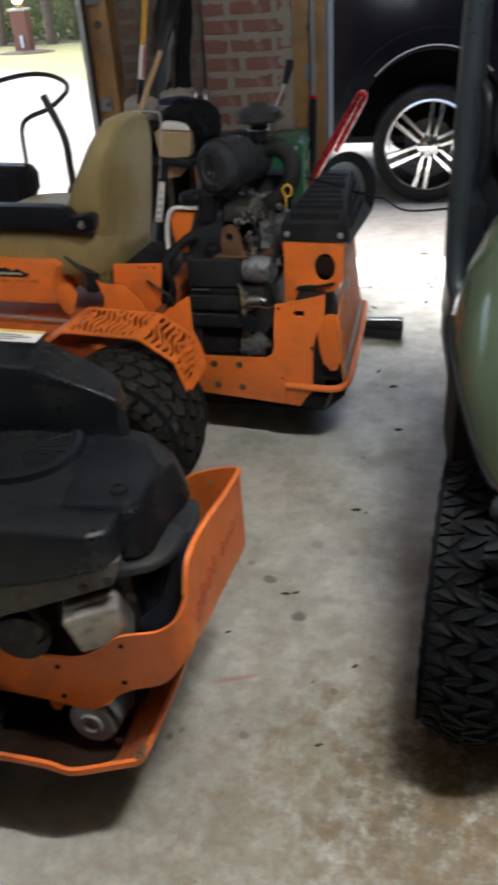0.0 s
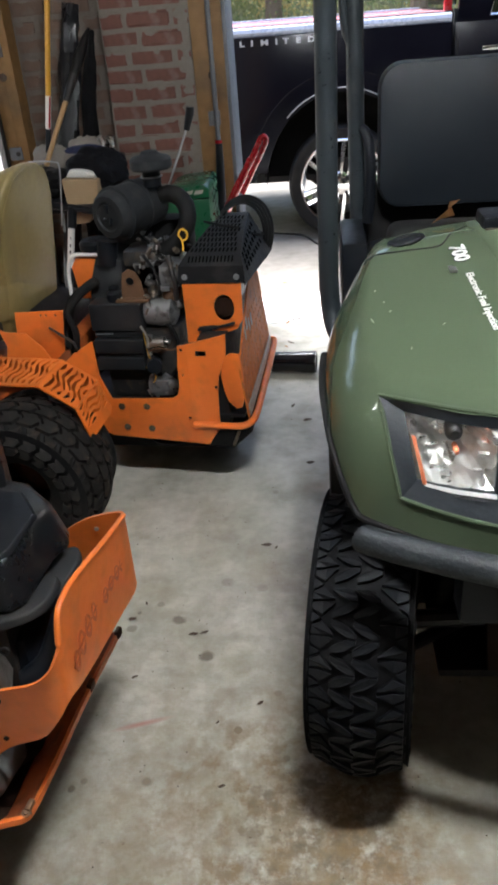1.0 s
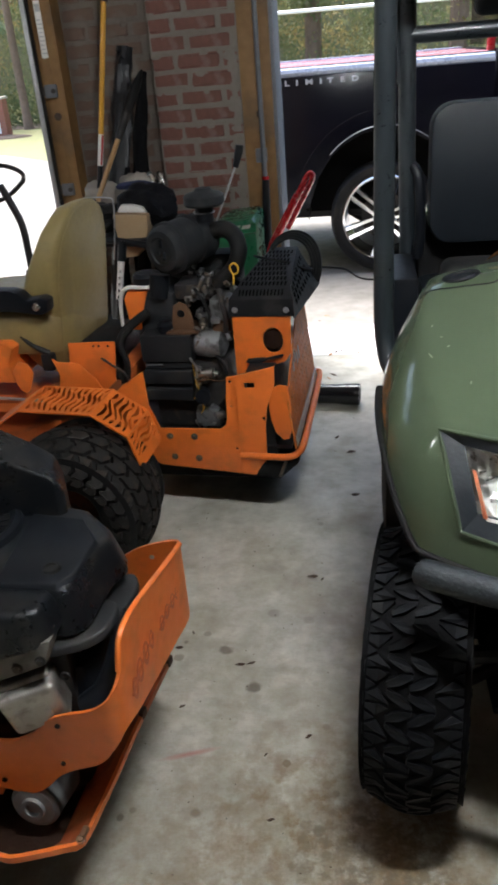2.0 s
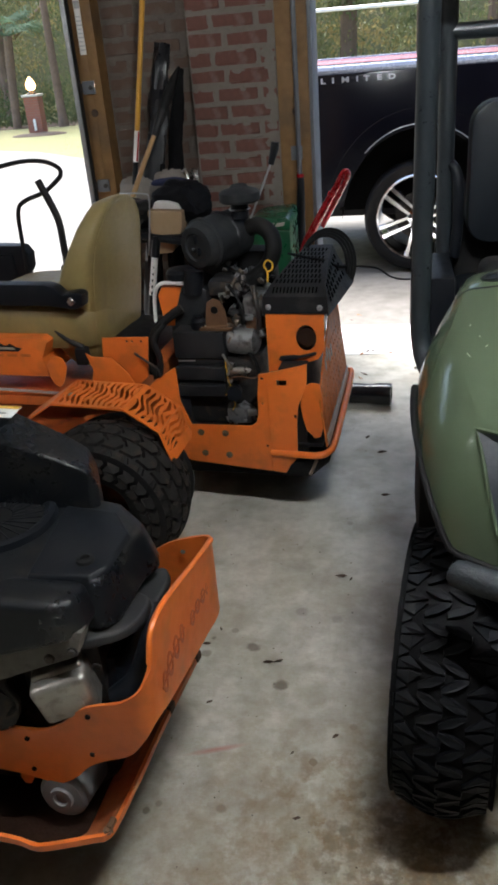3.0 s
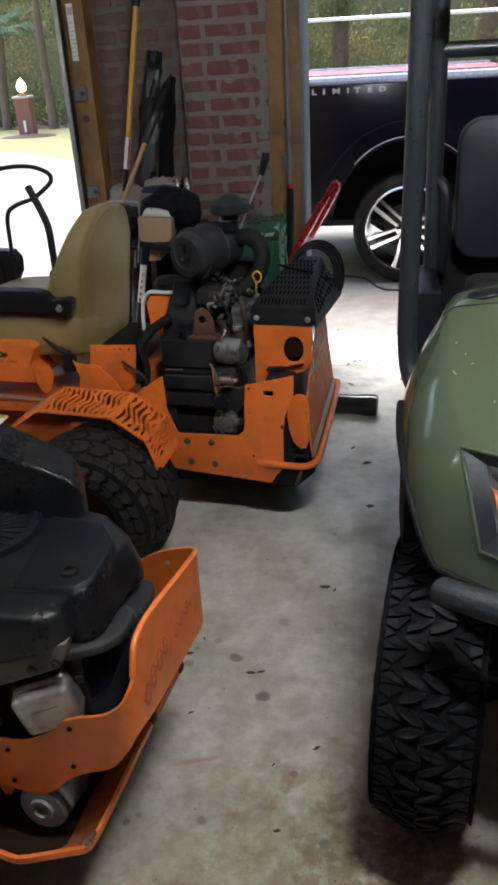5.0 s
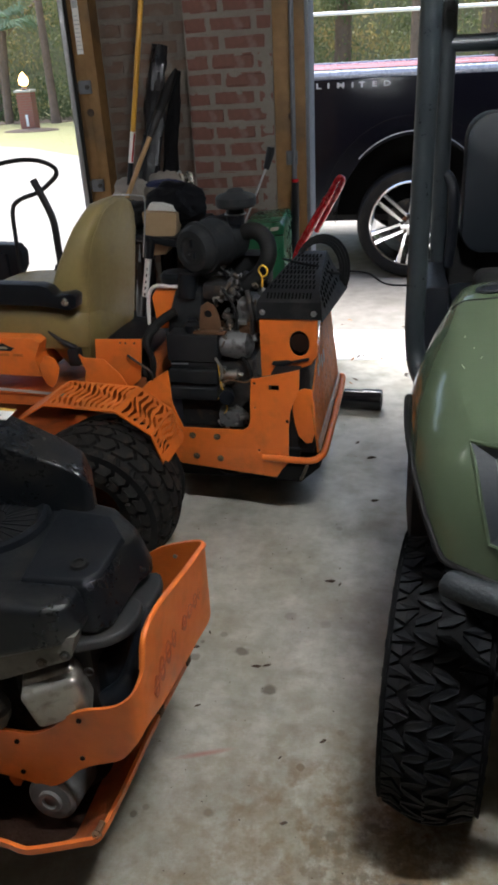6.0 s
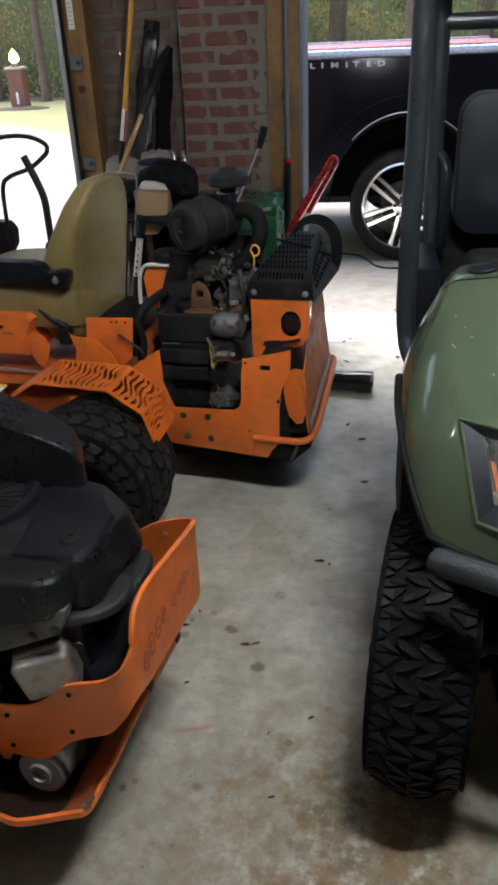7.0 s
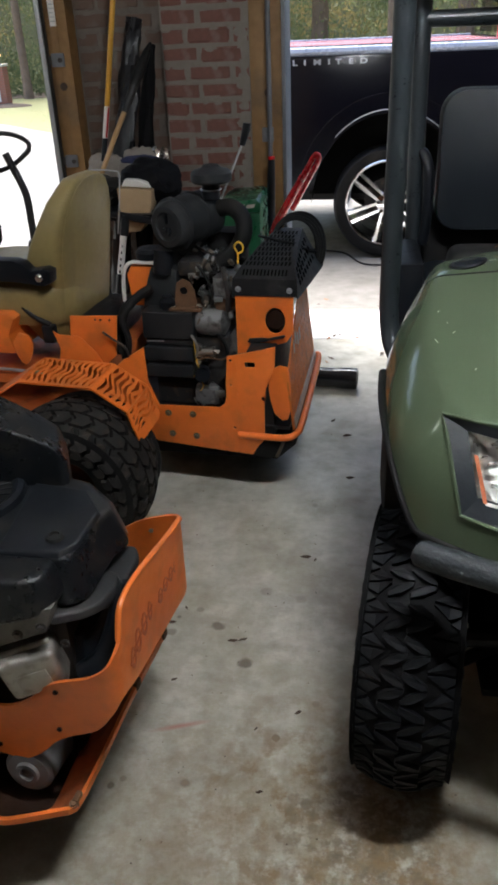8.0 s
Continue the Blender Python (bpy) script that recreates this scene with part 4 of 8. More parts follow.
    box(bm, -0.675, -0.495, 2.552, 2.66, 0.448, 0.497)
    part("ribbed_cover", bm, RIBBED, M, "ribbed black plastic engine cover", bevel=0.007, segs=3, **W)
    part("cover_emblem", P([(-0.667, 0.584), (-0.60, 0.586), (-0.60, 0.591), (-0.667, 0.589)], 0.002, XZ(2.562)), STEEL, M, **W)
    part("oil_filler", LA([(0.026, 0), (0.03, 0.01), (0.03, 0.03), (0.018, 0.04), (0.018, 0.05), (0, 0.052)], (-0.585, 2.60, 0.70), (0, 0, 1), 20), BLACK, M, **W)
    part("blower_housing", P([(-0.70, 0.66), (-0.56, 0.66), (-0.555, 0.83), (-0.60, 0.86), (-0.655, 0.84), (-0.69, 0.74)], 0.16, XZ(2.64)), DUSTY, M, "black sheet blower housing", bevel=0.012, **W)
    part("hose", T(bend([(-0.745, 2.50, 0.54), (-0.75, 2.52, 0.62), (-0.74, 2.56, 0.70), (-0.70, 2.6, 0.74), (-0.65, 2.62, 0.77)], 5), 0.018, 10), RUBBER, M, "black rubber hose", **W)
    part("hose", T(bend([(-0.71, 2.47, 0.56), (-0.70, 2.47, 0.63), (-0.72, 2.48, 0.70), (-0.69, 2.52, 0.74)], 5), 0.012, 10), RUBBER, M, **W)
    arch = [(-0.558, 0.712), (-0.472, 0.712), (-0.480, 0.77), (-0.495, 0.803), (-0.52, 0.815), (-0.545, 0.80), (-0.552, 0.76)]
    part("lifting_bracket", P(arch, 0.006, XZ(2.595), [ring2(-0.52, 0.77, 0.014, 14)]), RUST, M, "rusty lifting bracket with a round hole", bevel=0.001, **W)
    part("bracket_shelf", B(-0.575, -0.455, 2.57, 2.70, 0.70, 0.712), RUST, M, bevel=0.003, **W)
    bolts(M, [(-0.568, 2.59, 0.713), (-0.465, 2.59, 0.713)], 0.009, (0, 0, 1), SILVER)
    part("starter", LA([(0.03, 0), (0.05, 0.012), (0.055, 0.06), (0.05, 0.11), (0.02, 0.125)], (-0.485, 2.62, 0.655), (1, -0.1, 0.0), 22), CAST, M, "pale cast starter housing", **W)
    part("muffler_pipe", T(bend([(-0.40, 2.62, 0.70), (-0.36, 2.62, 0.72), (-0.30, 2.64, 0.72)], 4), 0.024, 14), RUST, M, **W)
    part("muffler", LA([(0.02, 0), (0.07, 0.015), (0.075, 0.20), (0.07, 0.36), (0.02, 0.38)], (-0.215, 2.575, 0.70), (0, 1, 0), 24), DARK_METAL, M, **W)
    part("gearbox_casting", B(-0.50, -0.40, 2.56, 2.70, 0.335, 0.405), CAST, M, bevel=0.02, **W)
    part("solenoid", LA([(0.0, 0), (0.022, 0.002), (0.022, 0.06), (0.012, 0.064), (0.008, 0.08)], (-0.475, 2.575, 0.545), (1, 0, 0.05), 16), SILVER, M, **W)
    part("coil", LA([(0.0, 0), (0.028, 0.002), (0.028, 0.05), (0, 0.054)], (-0.465, 2.575, 0.47), (0.3, -1, 0.1), 16), BLACK, M, **W)
    part("bell_housing", LA([(0.05, 0), (0.085, 0.02), (0.085, 0.06), (0.04, 0.08)], (-0.40, 2.67, 0.45), (0, -1, 0), 24), DARK_METAL, M, **W)
    for c, m_, r in ((((-0.482, 2.55, 0.60), (-0.476, 2.545, 0.53), (-0.468, 2.545, 0.49), (-0.49, 2.545, 0.46)), YELLOW_TAG, 0.002),
                     (((-0.47, 2.55, 0.40), (-0.455, 2.54, 0.43), (-0.475, 2.545, 0.47)), YELLOW_TAG, 0.002),
                     (((-0.47, 2.55, 0.525), (-0.43, 2.545, 0.538), (-0.38, 2.55, 0.53), (-0.35, 2.56, 0.55)), RUST, 0.003),
                     (((-0.49, 2.55, 0.62), (-0.468, 2.545, 0.58), (-0.475, 2.545, 0.54)), ALU, 0.005),
                     (((-0.37, 2.60, 0.86), (-0.36, 2.585, 0.80), (-0.352, 2.585, 0.76), (-0.36, 2.6, 0.70)), DARK_METAL, 0.010),
                     (((-0.42, 2.6, 0.72), (-0.41, 2.585, 0.77), (-0.43, 2.59, 0.82), (-0.46, 2.6, 0.86)), RUBBER, 0.006),
                     (((-0.40, 2.58, 0.62), (-0.37, 2.57, 0.58), (-0.36, 2.57, 0.48), (-0.40, 2.57, 0.42)), RUBBER, 0.007)):
        part("wire", T(bend(c, 5), r, 8), m_, M, **W)
    rj = random.Random(31)
    # bright castings, studs and brackets between the battery box and the side plate
    for x0, x1, z0, z1, y0, count in ((-0.50, -0.385, 0.335, 0.42, 2.545, 12), (-0.485, -0.45, 0.48, 0.60, 2.55, 6), (-0.465, -0.425, 0.60, 0.71, 2.56, 8), (-0.50, -0.40, 0.80, 0.87, 2.60, 9), (-0.40, -0.34, 0.74, 0.84, 2.58, 6)):
        for i in range(count):
            x, z, s = rj.uniform(x0, x1), rj.uniform(z0, z1), rj.uniform(0.007, 0.017)
            m_ = Matrix.Translation((x, y0 + rj.uniform(0, 0.05), z)) @ Matrix.Rotation(rj.uniform(-0.7, 0.7), 4, 'Y') @ Matrix.Rotation(rj.uniform(-0.5, 0.5), 4, 'Z')
            if i % 3:
                part("casting", B(-s, s, -s * 0.8, s * 0.8, -s * 0.6, s * 0.6, m=m_), ALU if i % 2 else CAST, M, bevel=0.003, **W)
            else:
                part("stud", LA([(0, -s * 1.5), (s * 0.5, -s * 1.4), (s * 0.5, s), (s * 0.3, s * 1.3), (0, s * 1.4)], m_.to_translation(), m_.to_3x3().col[2], 10), ALU if z < 0.45 else BOLT_GREY, M, **W)
    rc = random.Random(12)
    for i in range(90):   # small fittings over the engine top
        x, y, z = rc.uniform(-0.49, -0.325), rc.uniform(2.60, 2.76), rc.uniform(0.68, 0.92)
        z -= max(0, x + 0.42) * 0.5
        mm = rc.choice([CAST, DARK_METAL, DARK_METAL, ALU, BOLT_GREY, BLACK, CAST])
        a = rc.uniform(0, 360)
        if i % 3 == 0:
            part("fitting", LA([(0.0, 0), (0.012, 0.001), (0.012, 0.02), (0.007, 0.022), (0.007, 0.034), (0, 0.035)], (x, y, z), (math.cos(a), -0.8, math.sin(a)), 10), mm, M, **W)
        else:
            s = rc.uniform(0.007, 0.018)
            part("fitting", B(-s, s, -s * 0.6, s * 0.6, -s * 0.7, s * 0.7, m=pose(x, y, z, rc.uniform(0, 60), rc.uniform(0, 60), a)), mm, M, bevel=0.004, **W)
    # dark block added under the deck to stop door light, and a pulley
    part("transaxle", B(-0.74, -0.22, 2.62, 2.98, 0.085, 0.30), RUBBER, M, "added dark block under the deck that stops light", bevel=0.012, **W)
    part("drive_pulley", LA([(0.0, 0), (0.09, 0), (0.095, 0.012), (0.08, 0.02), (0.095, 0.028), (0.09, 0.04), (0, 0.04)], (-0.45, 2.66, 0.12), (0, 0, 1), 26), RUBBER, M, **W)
    # black box added behind the engine so that its gaps stay dark
    part("engine_back", B(-0.68, -0.345, 2.82, 2.93, 0.55, 0.93), RUBBER, M, "added black block that keeps the engine gaps dark", bevel=0.02, **W)
    # another added black box, darkening the gap below the heat guard
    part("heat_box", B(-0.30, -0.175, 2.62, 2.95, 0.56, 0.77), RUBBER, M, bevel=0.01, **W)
    part("intake_manifold", B(-0.56, -0.40, 2.66, 2.80, 0.80, 0.86), DARK_METAL, M, bevel=0.02, **W)
    # air cleaner
    ax = Vector((0.42, 0.9, 0.05)).normalized()
    ac = part("air_cleaner", LA([(0.0, 0.0), (0.045, 0.0), (0.05, -0.006), (0.070, -0.004), (0.080, 0.008), (0.083, 0.03), (0.092, 0.034), (0.092, 0.046), (0.086, 0.05), (0.086, 0.13), (0.09, 0.134), (0.09, 0.146), (0.085, 0.15), (0.083, 0.22), (0.05, 0.24), (0, 0.242)],
                                 (-0.562, 2.60, 0.995), ax, 40), DUSTY, M, "dusty black air cleaner canister", **W)
    for k in range(3):
        t = k * 2.1
        part("rib", T([Vector((-0.562, 2.60, 0.995)) - ax * 0.004 + 0.012 * Vector((math.sin(t), 0, math.cos(t))), Vector((-0.562, 2.60, 0.995)) - ax * 0.004 + 0.042 * Vector((0.5 * math.sin(t), -0.86 * math.sin(t), math.cos(t)))], 0.006, 6), BLACK, ac, **W)
    part("inlet_neck", LA([(0.032, 0), (0.032, 0.05), (0.038, 0.052), (0.038, 0.066)], (-0.43, 2.72, 1.07), (0, 0, 1), 20), BLACK, M, **W)
    part("inlet_cap", LA([(0.03, 0.0), (0.066, 0.004), (0.072, 0.012), (0.071, 0.036), (0.062, 0.044), (0.034, 0.052), (0.025, 0.062), (0.0, 0.066)], (-0.424, 2.71, 1.122), (0, 0, 1), 32), DUSTY, M, "grey-black mushroom inlet cap", **W)
    part("clamp", T([Vector((-0.43 + 0.036 * math.cos(t), 2.72 + 0.036 * math.sin(t), 1.10)) for t in [k * math.pi / 8 for k in range(16)]], 0.003, 6, True), STEEL, M, **W)
    part("intake_elbow", T(bend([(-0.43, 2.76, 1.02), (-0.37, 2.74, 1.035), (-0.325, 2.72, 1.01), (-0.312, 2.70, 0.96), (-0.335, 2.69, 0.905), (-0.375, 2.68, 0.87), (-0.41, 2.68, 0.85)], 6), 0.030, 18), RUBBER, M, "black ribbed intake hose", **W)
    part("elbow_clamp", T([Vector((-0.405, 2.68, 0.855)) + 0.038 * (math.cos(t) * Vector((0.5, 0, -0.86)) + math.sin(t) * Vector((0, 1, 0))) for t in [k * math.pi / 8 for k in range(16)]], 0.004, 6, True), SILVER, M, **W)
    part("canister_stand", T(bend([(-0.60, 2.655, 0.90), (-0.605, 2.65, 0.86), (-0.61, 2.65, 0.82)], 4), 0.036, 16), BLACK, M, **W)
    # dipstick ring
    part("dipstick", T(bend([(-0.326, 2.64, 0.86), (-0.325, 2.64, 0.895), (-0.336, 2.64, 0.92), (-0.322, 2.64, 0.937), (-0.306, 2.64, 0.925), (-0.308, 2.64, 0.905), (-0.322, 2.64, 0.897)], 5), 0.0033, 8), YELLOW_TAG, M, "yellow oil dipstick loop", **W)
    turned = Matrix.Translation((-0.35, 2.5, 0)) @ Matrix.Rotation(radians(-5), 4, 'Z') @ Matrix.Translation((0.35, -2.5, 0))
    M.matrix_world = turned @ MATS[M]
    return M


tan_seat_mower()


# ---- second orange mower, with the wrap-round engine guard ----
def strip(path, thick=0.006):
    """A bent sheet band: (x, y, top, bottom) along its way, smoothed, then given thickness."""
    pts = bend([(p[0], p[1], 0) for p in path], 5)
    tops = [v.x for v in bend([(p[2], 0, 0) for p in path], 5)]
    bots = [v.x for v in bend([(p[3], 0, 0) for p in path], 5)]
    bm = bmesh.new()
    rows = []
    for i, p in enumerate(pts):
        a, c = pts[max(0, i - 1)], pts[min(len(pts) - 1, i + 1)]
        d = (c - a).normalized()
        n = Vector((d.y, -d.x, 0)) * (thick / 2)
        rows.append([bm.verts.new((q.x, q.y, z)) for q, z in ((p + n, bots[i]), (p + n, tops[i]), (p - n, tops[i]), (p - n, bots[i]))])
    for a, b in zip(rows, rows[1:]):
        for k in range(4):
            bm.faces.new((a[k], a[(k + 1) % 4], b[(k + 1) % 4], b[k]))
    bm.faces.new(rows[0])
    bm.faces.new(rows[-1][::-1])
    bmesh.ops.recalc_face_normals(bm, faces=bm.faces)
    return bm


FLANGE = mat("brown-orange flange", (0.48, 0.13, 0.035), 0.7, second=(0.30, 0.085, 0.03), dirt=(0.10, 0.05, 0.03), dirt_amount=0.5, blotch=9, bump=0.3)


def guarded_mower():
    M = thing("ride_on_mower", -0.75, 1.22, 0, "orange mower with black engine cover and bent guard plate", "mower", group="parked mowers")
    W = dict(world=True)
    # wheels and frame that carry it, mostly behind the body
    for y in (0.98, 1.62):
        w = part("wheel", LA([(0.0, -0.02), (0.06, -0.02), (0.11, 0.02), (0.13, -0.06), (0.14, -0.09), (0.14, 0.09), (0.12, 0.06), (0.0, 0.05)], (-1.02, y, 0.26), (0, -1, 0), 28), WHEEL_SHADED, M, "orange steel wheel", **W)
        tyre_parts(w, (-1.02, y, 0.26), (0, 1, 0), 0.26, 0.22, 0.135, 'turf', 20)
    part("main_frame", B(-1.9, -0.50, 1.12, 1.50, 0.22, 0.30), ORANGE_WORN, M, bevel=0.008, **W)
    for y in (1.0, 1.6):
        part("caster_tyre", LA([(0.04, -0.05), (0.12, -0.05), (0.14, -0.03), (0.14, 0.03), (0.12, 0.05), (0.04, 0.05)], (-1.85, y, 0.14), (0, 1, 0), 26, True), RUBBER, M, **W)
        part("caster_fork", T([(-1.85, y, 0.14), (-1.85, y, 0.26), (-1.80, 1.3, 0.27)], 0.02), ORANGE_WORN, M, **W)
    # guard band
    band = [(-0.46, 1.43, 0.54, 0.46), (-0.40, 1.418, 0.585, 0.45), (-0.34, 1.402, 0.614, 0.45), (-0.295, 1.392, 0.626, 0.445), (-0.284, 1.355, 0.634, 0.435), (-0.292, 1.27, 0.648, 0.446), (-0.302, 1.17, 0.668, 0.458), (-0.309, 1.09, 0.684, 0.470),
            (-0.314, 1.035, 0.684, 0.480), (-0.317, 1.008, 0.668, 0.487), (-0.319, 0.99, 0.620, 0.492), (-0.324, 0.972, 0.602, 0.490), (-0.340, 0.960, 0.578, 0.462), (-0.375, 0.960, 0.552, 0.418), (-0.435, 0.967, 0.531, 0.388), (-0.472, 0.972, 0.510, 0.362),
            (-0.505, 0.976, 0.474, 0.325), (-0.55, 0.981, 0.446, 0.297), (-0.60, 0.987, 0.438, 0.302), (-0.66, 0.994, 0.436, 0.306), (-0.85, 1.015, 0.436, 0.306), (-1.0, 1.03, 0.436, 0.306)]
    gd = part("engine_guard", strip(band, 0.007), ORANGE, M, "bent orange steel engine guard with scuffed edges", angle=40, **W)
    part("rolled_lip", T(bend([(-0.2835, 1.372, 0.630), (-0.2835, 1.355, 0.634), (-0.2915, 1.27, 0.648), (-0.3015, 1.17, 0.668), (-0.3085, 1.09, 0.684), (-0.3135, 1.035, 0.684), (-0.3165, 1.008, 0.668), (-0.3185, 0.99, 0.620)], 6), 0.0062, 10), ORANGE, gd, "rolled top edge of the guard", **W)
    for x, z in ((-0.595, 0.415), (-0.447, 0.505), (-0.455, 0.405), (-0.598, 0.330)):
        y = 0.9655 + (-0.435 - x) * 0.118
        part("hole", LA([(0.0001, 0), (0.0052, 0.0), (0.0052, 0.003)], (x, y - 0.0025, z), (0, -1, 0), 14), RUST_DARK, gd, **W)
    part("hole", LA([(0.0001, 0), (0.0055, 0.0), (0.0055, 0.002)], (-0.36, 1.400, 0.575), (0, -1, 0), 14), STEEL, gd, **W)
    # dark worn emblem on the rear face: plain rounded shapes
    GR = mat("faded dark red print", (0.40, 0.075, 0.028), 0.5, second=(0.62, 0.14, 0.03), amount=0.9, grain=90)
    for y, z, w_, h_ in ((1.03, 0.540, 0.024, 0.056), (1.062, 0.555, 0.030, 0.064), (1.10, 0.562, 0.030, 0.060), (1.135, 0.566, 0.022, 0.05), (1.20, 0.552, 0.026, 0.040), (1.235, 0.554, 0.030, 0.036), (1.272, 0.552, 0.026, 0.040), (1.30, 0.55, 0.018, 0.034)):
        x = -0.314 + (y - 1.035) * 0.085 + 0.0052
        mw = Matrix.Translation((x, y, z)) @ Matrix.Rotation(radians(-5), 4, 'Z') @ YZ(0)
        part("emblem", P(ring2(0, 0, w_ * 0.5, 14, h_ * 0.46), 0.0012, mw, [ring2(0.001, 0.002, w_ * 0.32, 14, h_ * 0.30)]), GR, gd, **W)
        part("emblem", P([(-w_ * 0.7, -h_ * 0.1), (w_ * 0.7, h_ * 0.02), (w_ * 0.66, h_ * 0.10), (-w_ * 0.7, h_ * 0.0)], 0.0014, mw), GR, gd, **W)
    part("band_tab", P([(-0.012, 0), (0.012, 0), (0.014, -0.03), (0.006, -0.045), (-0.008, -0.045), (-0.014, -0.03)], 0.01, Matrix.Translation((-0.627, 0.992, 0.315)) @ XZ(0)), ORANGE, gd, bevel=0.002, **W)
    # lower tray: lip and sloping flange
    lip = [(-1.0, 0.92, 0.258), (-0.80, 0.895, 0.258), (-0.62, 0.880, 0.258), (-0.572, 0.870, 0.258), (-0.54, 0.872, 0.258), (-0.455, 0.898, 0.258), (-0.436, 0.905, 0.258), (-0.423, 0.930, 0.258), (-0.407, 1.05, 0.258),
           (-0.396, 1.16, 0.258), (-0.380, 1.29, 0.258), (-0.362, 1.42, 0.258)]
    lip = [(x, y, z, z - 0.016) for x, y, z in lip]
    part("tray_lip", strip(lip, 0.008), ORANGE, M, "bent orange tray edge", angle=40, **W)
    bm = bmesh.new()
    inner = [(-1.0, 0.96, 0.20), (-0.80, 0.935, 0.20), (-0.62, 0.918, 0.20), (-0.572, 0.908, 0.20), (-0.55, 0.912, 0.20), (-0.50, 0.935, 0.20), (-0.49, 0.945, 0.20), (-0.485, 0.98, 0.20), (-0.480, 1.06, 0.20), (-0.468, 1.17, 0.20), (-0.452, 1.30, 0.20), (-0.435, 1.43, 0.20)]
    prev = None
    for (x, y, t, b), q in zip(lip, inner):
        cur = (bm.verts.new((x - 0.002, y + 0.002, b + 0.012)), bm.verts.new(q), bm.verts.new((q[0] - 0.02, q[1] + 0.02, q[2] - 0.03)))
        if prev:
            bm.faces.new((prev[0], cur[0], cur[1], prev[1]))
            bm.faces.new((prev[1], cur[1], cur[2], prev[2]))
        prev = cur
    bmesh.ops.solidify(bm, geom=bm.faces[:], thickness=0.004)
    part("tray_flange", bm, FLANGE, M, "rust-brown inner tray flange", angle=40, **W)
    part("tray_floor", prism([(-1.05, 0.965), (-0.62, 0.93), (-0.56, 0.925), (-0.505, 0.955), (-0.495, 1.0), (-0.45, 1.45), (-1.05, 1.5)], 0.170, 0.178), RUST_DARK, M, "dark brown tray floor", **W)
    bolts(M, [(-0.431, 0.912, 0.258)], 0.006, (0.2, -0.3, 1), RUST)
    for x, y in ((-0.427, 0.925), (-0.386, 1.235), (-0.361, 1.405)):
        part("lip_tab", B(-0.006, 0.006, -0.012, 0.012, -0.016, 0.006, m=pose(x, y, 0.262, 0, 0, -8)), RUST, M, "small rusty tab", bevel=0.003, **W)
    # oil filter
    f = part("oil_filter", LA([(0.0, 0.001), (0.014, 0.0), (0.016, -0.007), (0.024, -0.007), (0.026, 0.0), (0.045, 0.001), (0.053, 0.008), (0.055, 0.10), (0.045, 0.11)], (-0.548, 0.972, 0.262), (0.10, 1, -0.12), 36), mat("grey painted can", (0.17, 0.172, 0.168), 0.5, 0.2, second=(0.10, 0.10, 0.096), dirt=(0.06, 0.05, 0.04), blotch=10), M, "grey metal oil filter", **W)
    part("filter_base", LA([(0.05, 0), (0.052, 0.03), (0.04, 0.05)], (-0.535, 1.085, 0.272), (0.16, 1, 0.12), 28), CREAM, M, **W)
    part("oil_filter", LA([(0.0, 0.001), (0.024, 0.0), (0.036, 0.002), (0.04, 0.010), (0.04, 0.10)], (-0.69, 1.02, 0.30), (0.1, 1, 0.1), 30), DARK_METAL, M, **W)
    # engine: crankcase, muffler, head, covers
    part("crankcase", prism([(-0.86, 1.06), (-0.50, 1.06), (-0.47, 1.10), (-0.46, 1.34), (-0.86, 1.38)], 0.19, 0.62), DARK_METAL, M, bevel=0.02, **W)
    tilt = Matrix.Translation((-0.497, 1.005, 0.541)) @ Matrix.Rotation(radians(16), 4, 'Z') @ Matrix.Rotation(radians(-14), 4, 'Y') @ Matrix.Rotation(radians(4), 4, 'X')
    PRESSED = mat("worn pressed steel", (0.40, 0.38, 0.345), 0.40, 0.8, second=(0.27, 0.245, 0.21), dirt=(0.10, 0.08, 0.055), dirt_amount=0.4, blotch=18, bump=0.12)
    m_ = part("valve_cover", B(-0.056, 0.056, -0.044, 0.036, -0.048, 0.046, m=tilt), PRESSED, M, "dull pressed-metal valve cover with worn ridges", bevel=0.017, segs=4, **W)
    part("cover_ridge", B(-0.050, 0.050, -0.016, 0.030, 0.036, 0.054, m=tilt), PRESSED, m_, "worn bright raised top", bevel=0.011, segs=4, **W)
    part("cover_face", B(-0.030, 0.030, -0.046, -0.040, -0.030, 0.014, m=tilt), PRESSED, m_, "pressed lettered panel", bevel=0.003, **W)
    part("cover_rim", B(-0.057, 0.057, 0.034, 0.042, -0.053, 0.051, m=tilt), DARK_METAL, m_, bevel=0.004, **W)
    part("cylinder_head", B(-0.60, -0.43, 1.03, 1.12, 0.47, 0.66), DARK_METAL, M, bevel=0.012, **W)
    hs = P([(-0.80, 0.500), (-0.61, 0.572), (-0.447, 0.640), (-0.425, 0.70), (-0.61, 0.66), (-0.80, 0.60)], 0.05, XZ(0.974))
    part("head_shroud", hs, mat("dusty grey strip", (0.17, 0.16, 0.14), 0.7, 0.2, second=(0.09, 0.083, 0.073), dirt=(0.04, 0.034, 0.027), blotch=20), M, "dusty grey cast strip", bevel=0.006, **W)
    bolts(M, [(-0.50, 0.973, 0.635), (-0.452, 0.973, 0.655)], 0.007, (0, -1, 0), DARK_METAL)
    COVER_BLACK = mat("dusty moulded black plastic", (0.0055, 0.0070, 0.0090), 0.34, spec=0.38, second=(0.009, 0.0105, 0.012), dirt=(0.042, 0.037, 0.030), dirt_amount=0.38, blotch=7, grain=90, bump=0.25, bump_scale=400, rough_var=0.16)
